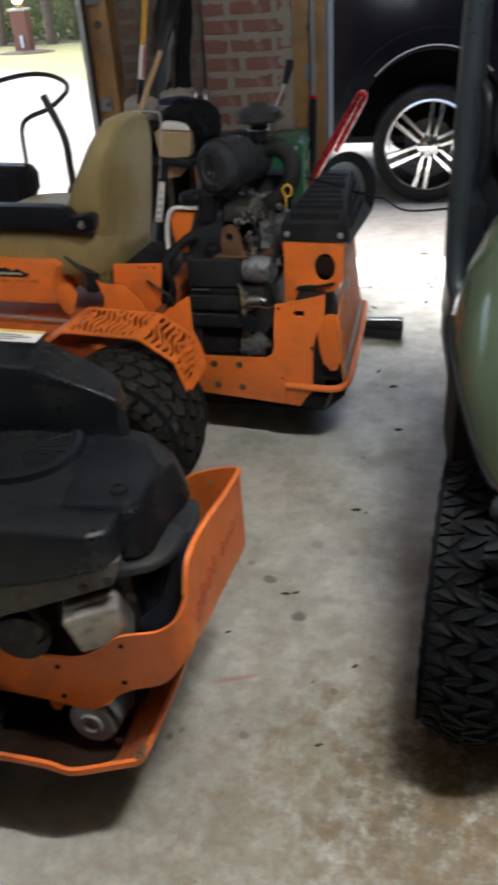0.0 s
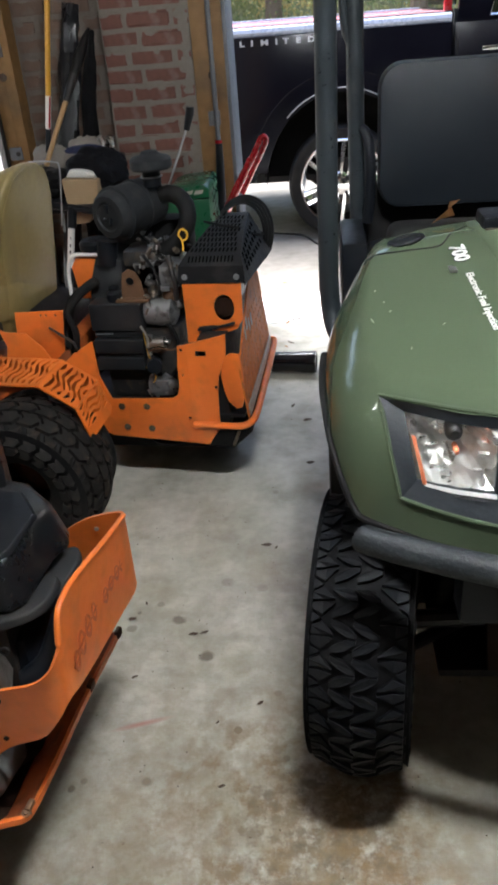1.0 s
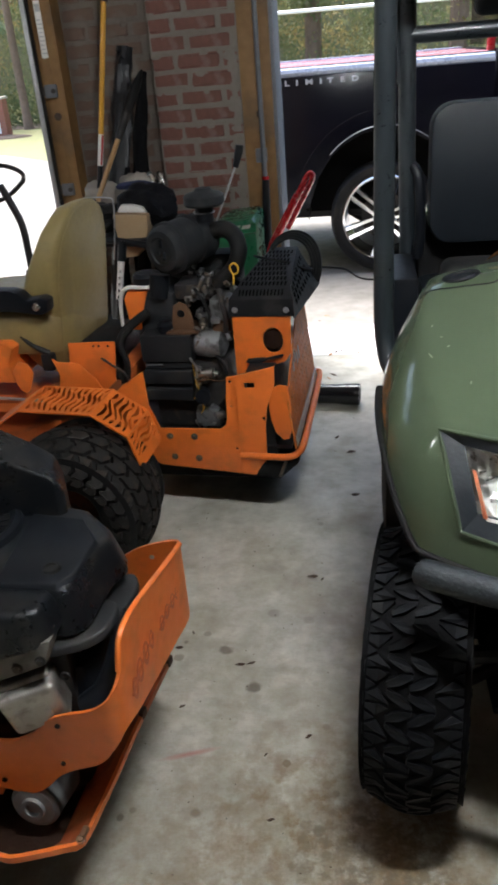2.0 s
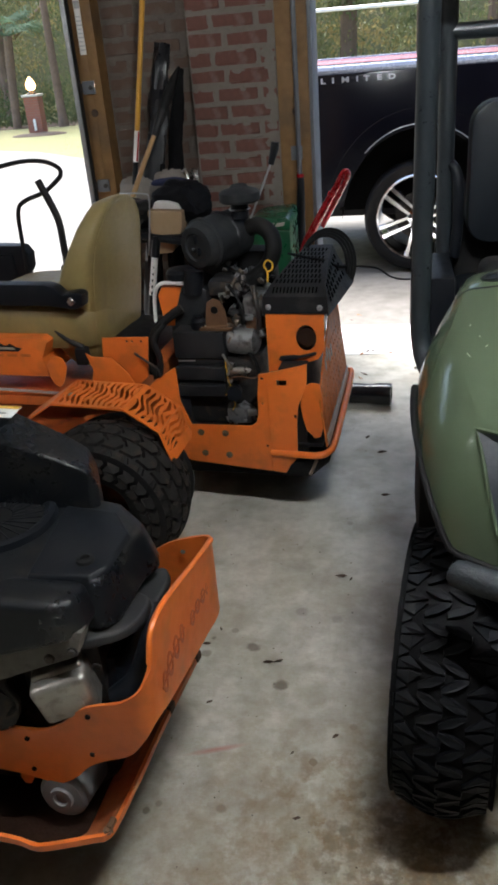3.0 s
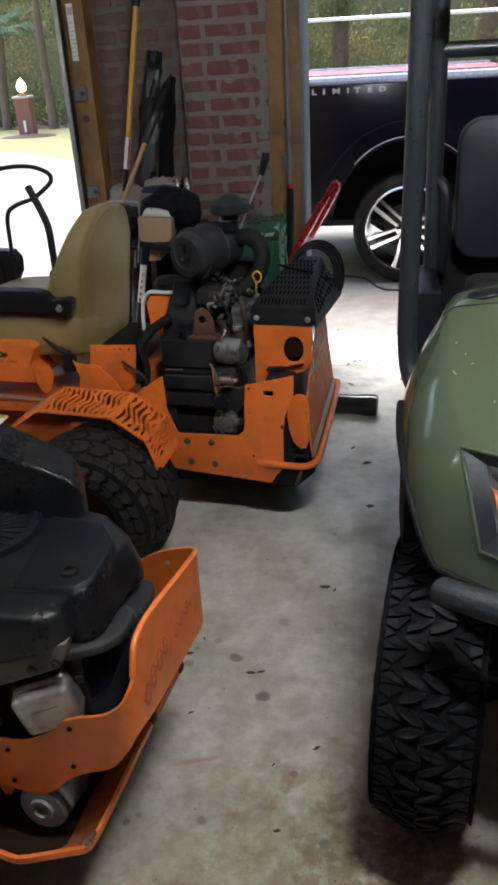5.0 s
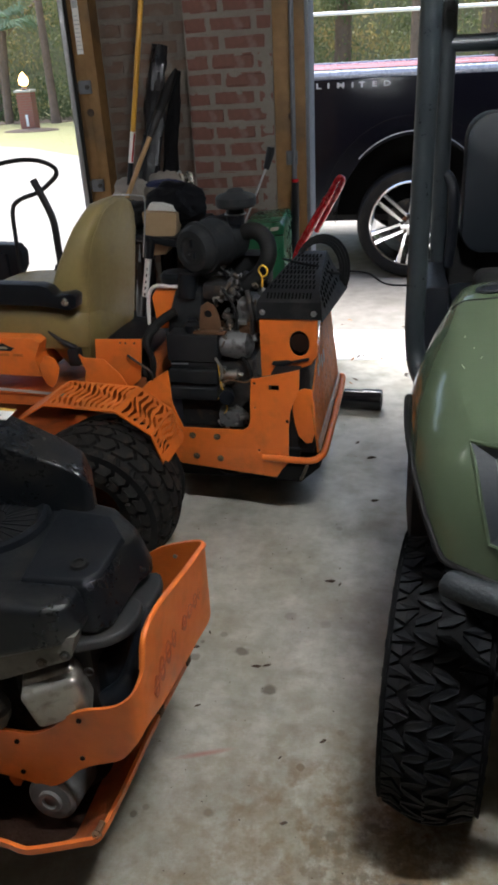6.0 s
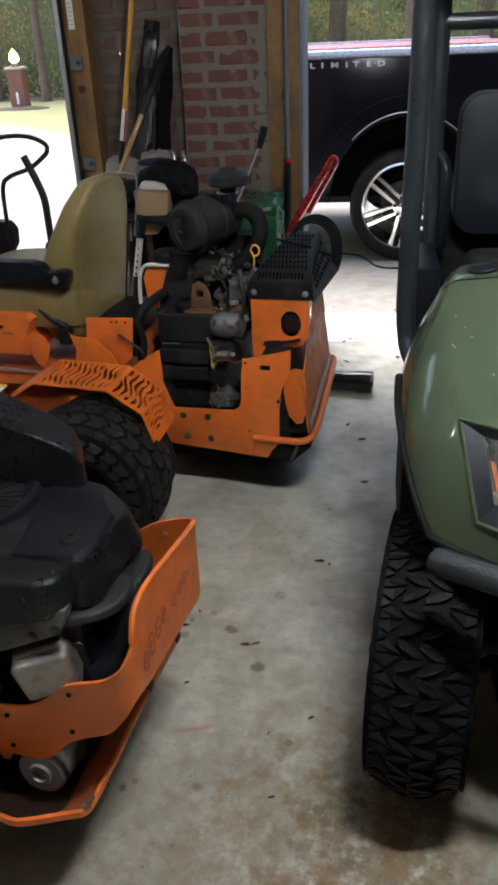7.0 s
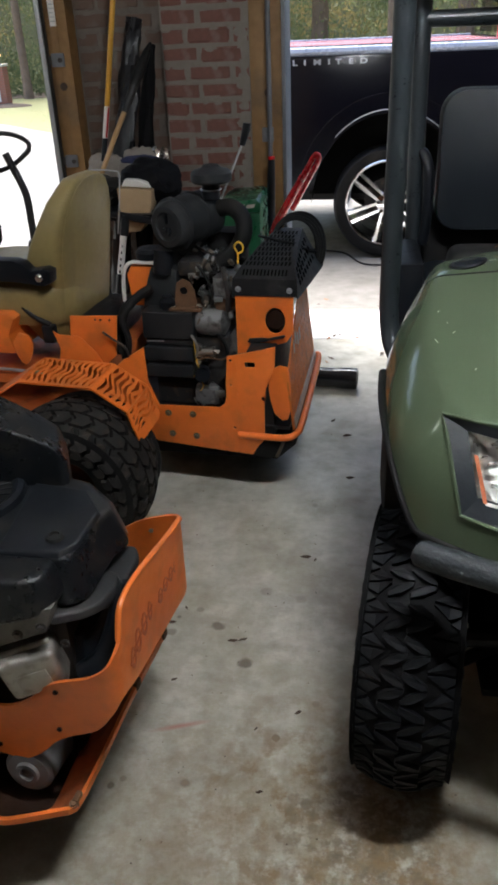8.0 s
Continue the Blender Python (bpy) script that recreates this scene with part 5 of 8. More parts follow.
    sc = prism([(-0.80, 0.975), (-0.60, 0.958), (-0.46, 0.962), (-0.422, 0.985), (-0.42, 1.06), (-0.80, 1.08)], 0.684, 0.755, 0.02)
    for v in sc.verts:
        if v.co.z < 0.71:
            v.co.z += min(0.0, (v.co.x + 0.44) * 0.30)
    part("spark_cover", sc, COVER_BLACK, M, "black plastic cylinder shroud", bevel=0.036, segs=5, **W)
    cov = [(-1.0, 1.03), (-0.60, 1.00), (-0.53, 1.025), (-0.41, 1.025), (-0.385, 1.055), (-0.372, 1.185), (-0.352, 1.225), (-0.365, 1.265), (-0.44, 1.345), (-0.62, 1.40), (-1.0, 1.42)]
    ec = part("engine_cover", prism(cov, 0.655, 0.755, 0.03), COVER_BLACK, M, "dusty black plastic engine cover", bevel=0.030, segs=5, **W)
    part("cover_panel", prism([(-0.555, 1.05), (-0.43, 1.05), (-0.405, 1.08), (-0.395, 1.20), (-0.45, 1.28), (-0.57, 1.30)], 0.75, 0.761, 0.008), BLACK, ec, bevel=0.004, **W)
    fc = Vector((-0.70, 1.235, 0.752))
    part("fan_ring", LA([(0.10, 0.0), (0.128, 0.0), (0.124, 0.016), (0.112, 0.020), (0.10, 0.012)], fc, (0, 0, 1), 48, True), BLACK, ec, **W)
    part("fan_screen", LA([(0.102, 0.0), (0.101, 0.008), (0.05, 0.013), (0.0, 0.014)], fc, (0, 0, 1), 40), RUBBER, ec, "dusty dark fan screen", **W)
    for k in range(26):
        a = k * 2 * math.pi / 26
        part("screen_rib", T([fc + Vector((0.035 * math.cos(a), 0.035 * math.sin(a), 0.0145)), fc + Vector((0.099 * math.cos(a + 0.35), 0.099 * math.sin(a + 0.35), 0.010))], 0.0018, 5), BLACK, ec, **W)
    part("cover_screw", LA([(0.018, 0), (0.016, 0.006), (0.010, 0.008), (0.009, 0.003), (0.0, 0.003)], (-0.455, 1.10, 0.761), (0, 0, 1), 18), RUBBER, ec, **W)
    # rounded intake brackets beside the guard
    RB = mat("dusty dark rubber plate", (0.017, 0.0175, 0.019), 0.6, spec=0.3, second=(0.028, 0.028, 0.028), dirt=(0.06, 0.057, 0.05))
    def soft_plan(pts):
        return [(v.x, v.y) for v in bend([(x, y, 0) for x, y in pts], 4, True)]
    part("intake_plate", prism(soft_plan([(-0.43, 1.05), (-0.375, 1.075), (-0.352, 1.12), (-0.340, 1.20), (-0.346, 1.25), (-0.372, 1.268), (-0.44, 1.22)]), 0.610, 0.630, 0.004), RB, M, "grey-black intake plate", bevel=0.012, segs=4, **W)
    part("intake_plate", prism(soft_plan([(-0.47, 1.012), (-0.41, 1.016), (-0.366, 1.048), (-0.350, 1.10), (-0.365, 1.15), (-0.46, 1.16)]), 0.632, 0.652, 0.004), RB, M, "rounded dusty intake mount", bevel=0.014, segs=4, **W)
    part("lower_shroud", T(bend([(-0.345, 1.16, 0.60), (-0.342, 1.08, 0.57), (-0.36, 1.03, 0.53), (-0.40, 1.01, 0.50)], 5), 0.034, 14), BLACK, M, **W)
    part("shroud_side", prism([(-0.47, 1.03), (-0.41, 1.03), (-0.385, 1.07), (-0.375, 1.2), (-0.46, 1.25)], 0.44, 0.57, 0.02), BLACK, M, bevel=0.01, **W)
    part("cable_eye", T([Vector((-0.42 + 0.008 * math.cos(t), 0.988, 0.605 + 0.008 * math.sin(t))) for t in [k * math.pi / 6 for k in range(12)]], 0.0025, 6, True), DARK_METAL, M, **W)
    part("crank_pulley", LA([(0.0, 0), (0.05, 0), (0.055, 0.01), (0.055, 0.025), (0.03, 0.03)], (-0.66, 1.01, 0.48), (0.1, -1, 0), 26), DARK_METAL, M, **W)
    part("wiring", T(bend([(-0.60, 0.995, 0.60), (-0.62, 0.99, 0.55), (-0.60, 0.99, 0.50), (-0.64, 0.99, 0.46)], 5), 0.007, 8), RUBBER, M, **W)
    # black plastic fender behind the engine
    bm = bmesh.new()
    A = [(-1.05, 1.42, 0.95), (-0.726, 1.42, 0.932), (-0.60, 1.42, 0.868), (-0.547, 1.415, 0.835), (-0.528, 1.40, 0.80)]
    N_ = [(-1.05, 1.29, 0.94), (-0.676, 1.30, 0.905), (-0.56, 1.30, 0.862), (-0.508, 1.30, 0.838), (-0.495, 1.31, 0.80)]
    lo = 0.70
    top = [[bm.verts.new(p) for p in A], [bm.verts.new(p) for p in N_]]
    bot = [[bm.verts.new((p[0], p[1], lo)) for p in A], [bm.verts.new((p[0], p[1] - 0.01, lo)) for p in N_]]
    for i in range(4):
        bm.faces.new((top[0][i], top[0][i + 1], top[1][i + 1], top[1][i]))
        bm.faces.new((top[1][i], top[1][i + 1], bot[1][i + 1], bot[1][i]))
        bm.faces.new((top[0][i + 1], top[0][i], bot[0][i], bot[0][i + 1]))
        bm.faces.new((bot[0][i], bot[1][i], bot[1][i + 1], bot[0][i + 1]))
    for i in (0, 4):
        bm.faces.new((top[0][i], top[1][i], bot[1][i], bot[0][i]))
    bmesh.ops.recalc_face_normals(bm, faces=bm.faces)
    fe = part("fender", bm, COVER_BLACK, M, "black plastic fender with a paper label", bevel=0.024, angle=40, segs=5, **W)
    lab = Matrix.Translation((-0.735, 1.415, 0.9395)) @ Matrix.Rotation(radians(3), 4, 'Y')
    part("paper_label", B(-0.07, 0.055, -0.062, -0.008, 0.0, 0.0015, m=lab), WHITE, fe, "white paper label with print", **W)
    part("label_band", B(-0.07, 0.055, -0.020, -0.008, 0.0015, 0.0025, m=lab), YELLOW_TAG, fe, "yellow label stripe", **W)
    for k, l_ in enumerate((0.06, 0.08, 0.05)):
        part("print_bar", B(-0.045, -0.045 + l_, -0.034 - k * 0.01, -0.031 - k * 0.01, 0.0015, 0.0022, m=lab), BLACK_STEEL, fe, **W)
    part("seat_panel", B(-1.3, -0.78, 1.0, 1.45, 0.50, 0.64), ORANGE, M, bevel=0.01, **W)
    part("support", B(-0.75, -0.56, 1.32, 1.41, 0.30, 0.71), BLACK_STEEL, M, bevel=0.01, **W)
    return M


guarded_mower()


# ---- green utility vehicle ----
def utility_vehicle():
    U = thing("utility_vehicle", 0.80, 2.1, 0, "olive green utility vehicle with black roll cage, parked nose out", "utility vehicle")
    W = dict(world=True)
    XC = 0.80
    outline = bend([(0.210, 1.95, 0), (0.176, 1.75, 0), (0.162, 1.55, 0), (0.165, 1.42, 0), (0.180, 1.32, 0), (0.21, 1.245, 0), (0.28, 1.185, 0), (0.40, 1.11, 0), (0.58, 1.05, 0), (0.80, 1.025, 0)], 5)
    n = len(outline)

    def inward(i):
        a, c = outline[max(0, i - 1)], outline[min(n - 1, i + 1)]
        d = (c - a).normalized()
        v = Vector((-d.y, d.x, 0))
        return v if v.x >= 0 or v.y > 0 else -v

    def rise(y):
        return 0.135 * min(1.0, max(0.0, (min(y, 1.83) - 1.27) / 0.62)) ** 0.9 - 0.05 * max(0.0, y - 1.83)

    def arch_z(y):
        """Height of the hood's lower edge: level in front, rising over the wheel."""
        knots = ((0.0, 0.718), (1.228, 0.718), (1.267, 0.768), (1.317, 0.806), (1.40, 0.842), (1.50, 0.862), (1.62, 0.868), (1.70, 0.86), (1.80, 0.80), (2.2, 0.70))
        for (ya, za), (yb, zb) in zip(knots, knots[1:]):
            if y <= yb:
                return za + (zb - za) * (y - ya) / (yb - ya)
        return 0.7

    # drawn in, height at the nose, share of the rise towards the dash
    rings = [(0.035, 0.645, 0.1), (0.006, 0.66, 0.1), (0.0, 0.70, 0.15), (0.006, 0.755, 0.3), (0.017, 0.808, 0.5), (0.033, 0.853, 0.72), (0.052, 0.892, 0.90), (0.071, 0.924, 1.0), (0.086, 0.942, 1.03), (0.106, 0.950, 1.04), (0.15, 0.952, 1.05)]
    for q in (0.22, 0.28, 0.32, 0.36, 0.40, 0.45, 0.55):
        rings.append((q, 0.952 + 0.01 * (q - 0.165) / 0.4 + 0.010 * min(1.0, max(0.0, (q - 0.26) / 0.16)), 1.08))

    def hood_point(i, ring):
        ins, z, k = ring
        p = outline[i]
        f = min(1.0, ins / 0.62)
        q = p + inward(i) * min(ins, 0.095)
        if ins > 0.095:
            g = (ins - 0.095) / 0.54
            spine = Vector((XC, q.y + 0.15 * (1 - min(1.0, max(0.0, (q.y - 1.5) / 0.45))), 0))
            q = q.lerp(spine, g)
        q.x = min(q.x, XC)
        q.y = min(q.y, 1.95)
        sag = 0.026 * min(1.0, max(0.0, (q.y - 1.50) / 0.35)) * max(0.0, 1 - max(0.0, ins - 0.05) / 0.20)
        low, high = arch_z(p.y), 0.952 + rise(q.y) * 1.05 - sag
        h_ = low + (z - 0.70) / 0.252 * (high - low) if 0.70 <= z <= 0.952 else z + rise(q.y) * k - sag
        return Vector((q.x, q.y, low + 0.001 if z < 0.70 else h_))

    bm = bmesh.new()
    grid = [[bm.verts.new(hood_point(i, r)) for r in rings] for i in range(n)]
    for a, b in zip(grid, grid[1:]):
        for k in range(len(rings) - 1):
            bm.faces.new((a[k], a[k + 1], b[k + 1], b[k]))
    # close up to the centre line, then the other half
    mid = [bm.verts.new((XC, min(1.95, hood_point(i, rings[-1]).y + 0.0), hood_point(i, rings[-1]).z + 0.004)) for i in range(n)]
    for i in range(n - 1):
        try:
            bm.faces.new((grid[i][-1], mid[i], mid[i + 1], grid[i + 1][-1]))
        except ValueError:
            pass
    other = bmesh.ops.duplicate(bm, geom=bm.verts[:] + bm.edges[:] + bm.faces[:])["geom"]
    for v in [g for g in other if isinstance(g, bmesh.types.BMVert)]:
        v.co.x = 2 * XC - v.co.x
    bmesh.ops.remove_doubles(bm, verts=bm.verts, dist=0.0015)
    bmesh.ops.dissolve_degenerate(bm, edges=bm.edges, dist=0.0005)
    bmesh.ops.recalc_face_normals(bm, faces=bm.faces)
    from mathutils.bvhtree import BVHTree
    tree = BVHTree.FromBMesh(bm)
    # the two lamp openings are cut through the hood
    BEZEL = [(0.264, 0.937), (0.505, 0.948), (0.505, 0.784), (0.297, 0.789)]
    LENS = [(0.305, 0.919), (0.455, 0.924), (0.446, 0.829), (0.323, 0.818)]
    for flip in (1, -1):
        quad = [(x if flip > 0 else 2 * XC - x, z) for x, z in BEZEL]
        cx, cz = sum(q[0] for q in quad) / 4, sum(q[1] for q in quad) / 4

        def near(f):
            c = f.calc_center_median()
            return c.y < 1.42 and abs(c.x - cx) < 0.22 and abs(c.z - cz) < 0.16
        for k in range(4):
            (xa, za), (xb, zb) = quad[k], quad[(k + 1) % 4]
            fs = [f for f in bm.faces if near(f)]
            geom = fs + list({e for f in fs for e in f.edges}) + list({v for f in fs for v in f.verts})
            bmesh.ops.bisect_plane(bm, geom=geom, dist=1e-5, plane_co=(xa, 1.2, za), plane_no=(zb - za, 0, xa - xb))

        def inside(c):
            side = [(quad[(k + 1) % 4][0] - quad[k][0]) * (c.z - quad[k][1]) - (quad[(k + 1) % 4][1] - quad[k][1]) * (c.x - quad[k][0]) for k in range(4)]
            return all(v > 0 for v in side) or all(v < 0 for v in side)
        bmesh.ops.delete(bm, geom=[f for f in bm.faces if near(f) and inside(f.calc_center_median())], context='FACES')
    hood = part("hood", bm, GREEN, U, "glossy olive plastic hood with fine scratches", angle=60, **W)

    def on_top(x, y):
        hit = tree.ray_cast(Vector((x, y, 2)), Vector((0, 0, -1)))[0]
        return hit.z if hit else 1.0

    def on_front(x, z):
        hit = tree.ray_cast(Vector((x, 0.3, z)), Vector((0, 1, 0)))
        return (hit[0], hit[1]) if hit[0] else (Vector((x, 1.2, z)), Vector((0, -1, 0)))

    # lettering laid on the hood, running forward
    def lettering(word, size, x, y, parent, name, lift=0.0015, material=None):
        cu = bpy.data.curves.new(name, 'FONT')
        cu.body, cu.size, cu.fill_mode, cu.offset = word, size, 'FRONT', size * 0.022
        cu.resolution_u = 3
        tmp = new(name, cu)
        bpy.context.view_layer.update()
        me = bpy.data.meshes.new_from_object(tmp.evaluated_get(bpy.context.evaluated_depsgraph_get()))
        bpy.data.objects.remove(tmp)
        b2 = bmesh.new()
        b2.from_mesh(me)
        bmesh.ops.subdivide_edges(b2, edges=[e for e in b2.edges if e.calc_length() > size * 0.3], cuts=2)
        for v in b2.verts:
            wx, wy = x + v.co.y + v.co.x * 0.10, y - v.co.x + v.co.y * 0.10
            v.co = Vector((wx, wy, on_top(wx, wy) + lift))
        e = bmesh.ops.extrude_face_region(b2, geom=b2.faces[:])
        for v in [g for g in e["geom"] if isinstance(g, bmesh.types.BMVert)]:
            v.co.z += 0.001
        bmesh.ops.recalc_face_normals(b2, faces=b2.faces)
        return part(name, b2, material or PAINT_WHITE, parent, "white lettering", smooth=False, **W)
    lettering("700", 0.046, 0.448, 1.762, hood, "lettering", 0.003)
    lettering("700", 0.049, 0.4455, 1.765, hood, "lettering_edge", 0.001, BLACK_STEEL)
    lettering("Electronic Fuel Injection", 0.0215, 0.467, 1.640, hood, "lettering", 0.003)
    b2 = bmesh.new()
    box(b2, 0.436, 0.452, 1.65, 1.69, on_top(0.444, 1.67) - 0.002, on_top(0.444, 1.67) + 0.003)
    part("badge", b2, ALU, hood, "small worn metallic badge", bevel=0.002, **W)
    # raised centre of the hood beside the lettering
    rp = bmesh.new()
    rows = []
    for j in range(15):
        y = 1.34 + j * 0.04
        xl = 0.615 - 0.105 * (j / 14) ** 0.8
        xs = [xl - 0.006] + [xl + (2 * XC - 2 * xl) * k / 10 for k in range(11)] + [2 * XC - xl + 0.006]
        rows.append([rp.verts.new((x, y, on_top(x, y) + (-0.003 if k in (0, 12) or j == 0 else 0.008))) for k, x in enumerate(xs)])
    for a, b in zip(rows, rows[1:]):
        for k in range(12):
            rp.faces.new((a[k], a[k + 1], b[k + 1], b[k]))
    bmesh.ops.recalc_face_normals(rp, faces=rp.faces)
    part("raised_panel", rp, GREEN, hood, angle=60, **W)
    # seam between hood and cowl, and pale scratches
    seam = bend([(0.262, 1.80, 0), (0.308, 1.795, 0), (0.357, 1.785, 0), (0.428, 1.778, 0), (0.464, 1.835, 0), (0.522, 1.90, 0)], 5)
    part("seam", T([Vector((p.x, p.y, on_top(p.x, p.y) + 0.0005)) for p in seam], 0.0022, 6), RUBBER, hood, "dark seam line", **W)
    PALE = mat("pale scuffed plastic", (0.28, 0.32, 0.22), 0.6, bump=0.0)
    for x, y, d, k in ((0.262, 1.50, 0.016, -0.3), (0.275, 1.62, 0.006, 0.5), (0.30, 1.53, 0.005, 0.9), (0.29, 1.57, 0.004, 0.2), (0.33, 1.40, 0.006, 0.4), (0.40, 1.47, 0.004, 1.1)):
        part("scratch", T([Vector((x + k * d * s, y + d * s, on_top(x + k * d * s, y + d * s) + 0.0003)) for s in (-0.5, 0.5)], 0.0011, 5), PALE, hood, **W)
    # fuel filler ring, grab latch, dry leaf
    part("filler_cap", LA([(0.040, -0.008), (0.046, -0.001), (0.043, 0.004), (0.034, 0.004), (0.032, 0.0), (0.0, 0.0)], (0.362, 1.852, on_top(0.362, 1.852) + 0.001), tree.ray_cast(Vector((0.362, 1.852, 2)), Vector((0, 0, -1)))[1] * 1.0, 30), BLACK, hood, "round black plastic cap", **W)
    part("hood_latch", B(0.530, 0.665, 1.81, 1.91, 1.09, 1.128), BLACK, U, "black hood latch block", bevel=0.012, **W)
    part("latch_trim", B(0.535, 0.655, 1.803, 1.809, 1.098, 1.104), CHROME, U, **W)

    # rubber trim round the lower edge of the hood and over the wheel arches
    for sg in (1, -1):
        edge = [outline[i] + inward(i) * -0.003 for i in range(n) if outline[i].y < 1.70]
        edge = [Vector((p.x, p.y, arch_z(p.y))) for p in edge]
        if sg < 0:
            edge = [Vector((2 * XC - p.x, p.y, p.z)) for p in edge]
        part("fender_trim", T(edge, [0.011 - 0.004 * min(1.0, k / 8) for k in range(len(edge))], 10), RUBBER, U, "black rubber fender trim", **W)

    # headlights: bezel, reflector bowl, clear lens, orange marker
    def face_patch(corners, lift, thick, name, material, parent, label="", nu=6, nv=4, world=True, jit=0.0):
        bmf = bmesh.new()
        (a, b, c, d) = corners       # tl, tr, br, bl in (x, z)
        rows = []
        for j in range(nv + 1):
            row = []
            for i in range(nu + 1):
                u, v = i / nu, j / nv
                x = (a[0] * (1 - u) + b[0] * u) * (1 - v) + (d[0] * (1 - u) + c[0] * u) * v
                z = (a[1] * (1 - u) + b[1] * u) * (1 - v) + (d[1] * (1 - u) + c[1] * u) * v
                p, nn = on_front(x, z)
                if nn.y > 0:
                    nn = -nn
                row.append(bmf.verts.new(p + nn * (lift + jit * math.sin(i * 2.3 + j * 4.1) * math.cos(i * 5.7 - j * 1.9))))
            rows.append(row)
        for j in range(nv):
            for i in range(nu):
                bmf.faces.new((rows[j][i], rows[j + 1][i], rows[j + 1][i + 1], rows[j][i + 1]))
        bmesh.ops.recalc_face_normals(bmf, faces=bmf.faces)
        if thick:
            bmesh.ops.solidify(bmf, geom=bmf.faces[:], thickness=thick)
        return part(name, bmf, material, parent, label, world=world)

    BEZEL_GREY = mat("grey-black lamp bezel plastic", (0.012, 0.0155, 0.020), 0.5, spec=0.35, second=(0.019, 0.023, 0.028), dirt=(0.045, 0.047, 0.05), dirt_amount=0.25)
    MIRROR = mat("aged lamp mirror", (0.74, 0.74, 0.71), 0.30, 1.0, second=(0.45, 0.44, 0.40), grain=40, blotch=25, amount=0.6, dirt=(0.35, 0.30, 0.2), dirt_amount=0.35, bump=0.0, rough_var=0.08)
    RIM = mat("yellowed lamp housing", (0.42, 0.38, 0.28), 0.4, second=(0.32, 0.29, 0.22), bump=0.0)
    for sgn in (1, -1):
        def X(x):
            return x if sgn > 0 else 2 * XC - x

        def Q(*cs):
            cs = [(X(x), z) for x, z in cs]
            return cs if sgn > 0 else [cs[1], cs[0], cs[3], cs[2]]

        def loop(quad, lift, n=6, grow=0.0):
            """Points round a four-cornered outline, laid on the nose and pushed out by lift."""
            cx, cz = sum(q[0] for q in quad) / 4, sum(q[1] for q in quad) / 4
            out = []
            for k in range(4):
                (xa, za), (xb, zb) = quad[k], quad[(k + 1) % 4]
                for i in range(n):
                    x, z = xa + (xb - xa) * i / n, za + (zb - za) * i / n
                    x, z = x + math.copysign(grow, x - cx), z + math.copysign(grow, z - cz)
                    out.append(on_front(X(x), z)[0] - Vector((0, lift, 0)))
            return out

        def ring_mesh(*loops):
            bmr = bmesh.new()
            rows = [[bmr.verts.new(q) for q in l] for l in loops]
            m = len(rows[0])
            for ra, rb_ in zip(rows, rows[1:]):
                for k in range(m):
                    bmr.faces.new((ra[k], ra[(k + 1) % m], rb_[(k + 1) % m], rb_[k]))
            bmesh.ops.recalc_face_normals(bmr, faces=bmr.faces)
            return bmr
        lamp = part("headlight", ring_mesh(loop(BEZEL, -0.004), loop(BEZEL, 0.003, grow=-0.003), loop(LENS, -0.020), loop(LENS, -0.036)), BEZEL_GREY, U, "headlight in a grey-black folded bezel", angle=25, **W)
        part("bezel_lip", T(loop(BEZEL, 0.001, grow=0.003), 0.0045, 8, True), GREEN, lamp, "rounded green lip round the lamp opening", **W)
        part("lamp_rim", ring_mesh(loop(LENS, -0.022), loop(LENS, -0.024, grow=-0.007), loop(LENS, -0.050, grow=-0.008)), RIM, lamp, "yellowed lamp housing edge", **W)
        # faceted bowl behind the lens
        bmf = bmesh.new()
        nu, nv = 9, 6
        rows = []
        for j in range(nv + 1):
            row = []
            for i in range(nu + 1):
                u, v = i / nu, j / nv
                (ax_, az), (bx_, bz), (cx_, cz), (dx, dz) = LENS
                x = (ax_ * (1 - u) + bx_ * u) * (1 - v) + (dx * (1 - u) + cx_ * u) * v
                z = (az * (1 - u) + bz * u) * (1 - v) + (dz * (1 - u) + cz * u) * v
                deep = 0.026 + 0.056 * (1 - abs(2 * u - 1) ** 2.4) * (1 - abs(2 * v - 1) ** 3) + 0.0022 * math.sin(i * 2.3 + j * 4.1)
                row.append(bmf.verts.new(on_front(X(x), z)[0] + Vector((0, deep, 0))))
            rows.append(row)
        for j in range(nv):
            for i in range(nu):
                bmf.faces.new((rows[j][i], rows[j + 1][i], rows[j + 1][i + 1], rows[j][i + 1]))
        bmesh.ops.recalc_face_normals(bmf, faces=bmf.faces)
        part("reflector", bmf, MIRROR, lamp, "silver faceted reflector", smooth=False, **W)
        p0 = on_front(X(0.386), 0.905)[0]
        part("bulb_shield", LA([(0.0, 0.0), (0.010, 0.0), (0.014, 0.004), (0.0155, 0.010), (0.0145, 0.035)], p0 + Vector((0, 0.024, -0.004)), (0, 1, 0.15), 22), DARK_METAL, lamp, "round dark bulb shield", **W)
        # amber bead gives the orange reflection below the shield as colour
        part("bulb", LA([(0.0, -0.014), (0.004, -0.012), (0.006, 0.0), (0.005, 0.02)], on_front(X(0.390), 0.872)[0] + Vector((0, 0.050, 0)), (0, 1, 0), 14), MARKER, lamp, "small amber bead standing in for an orange reflection", **W)
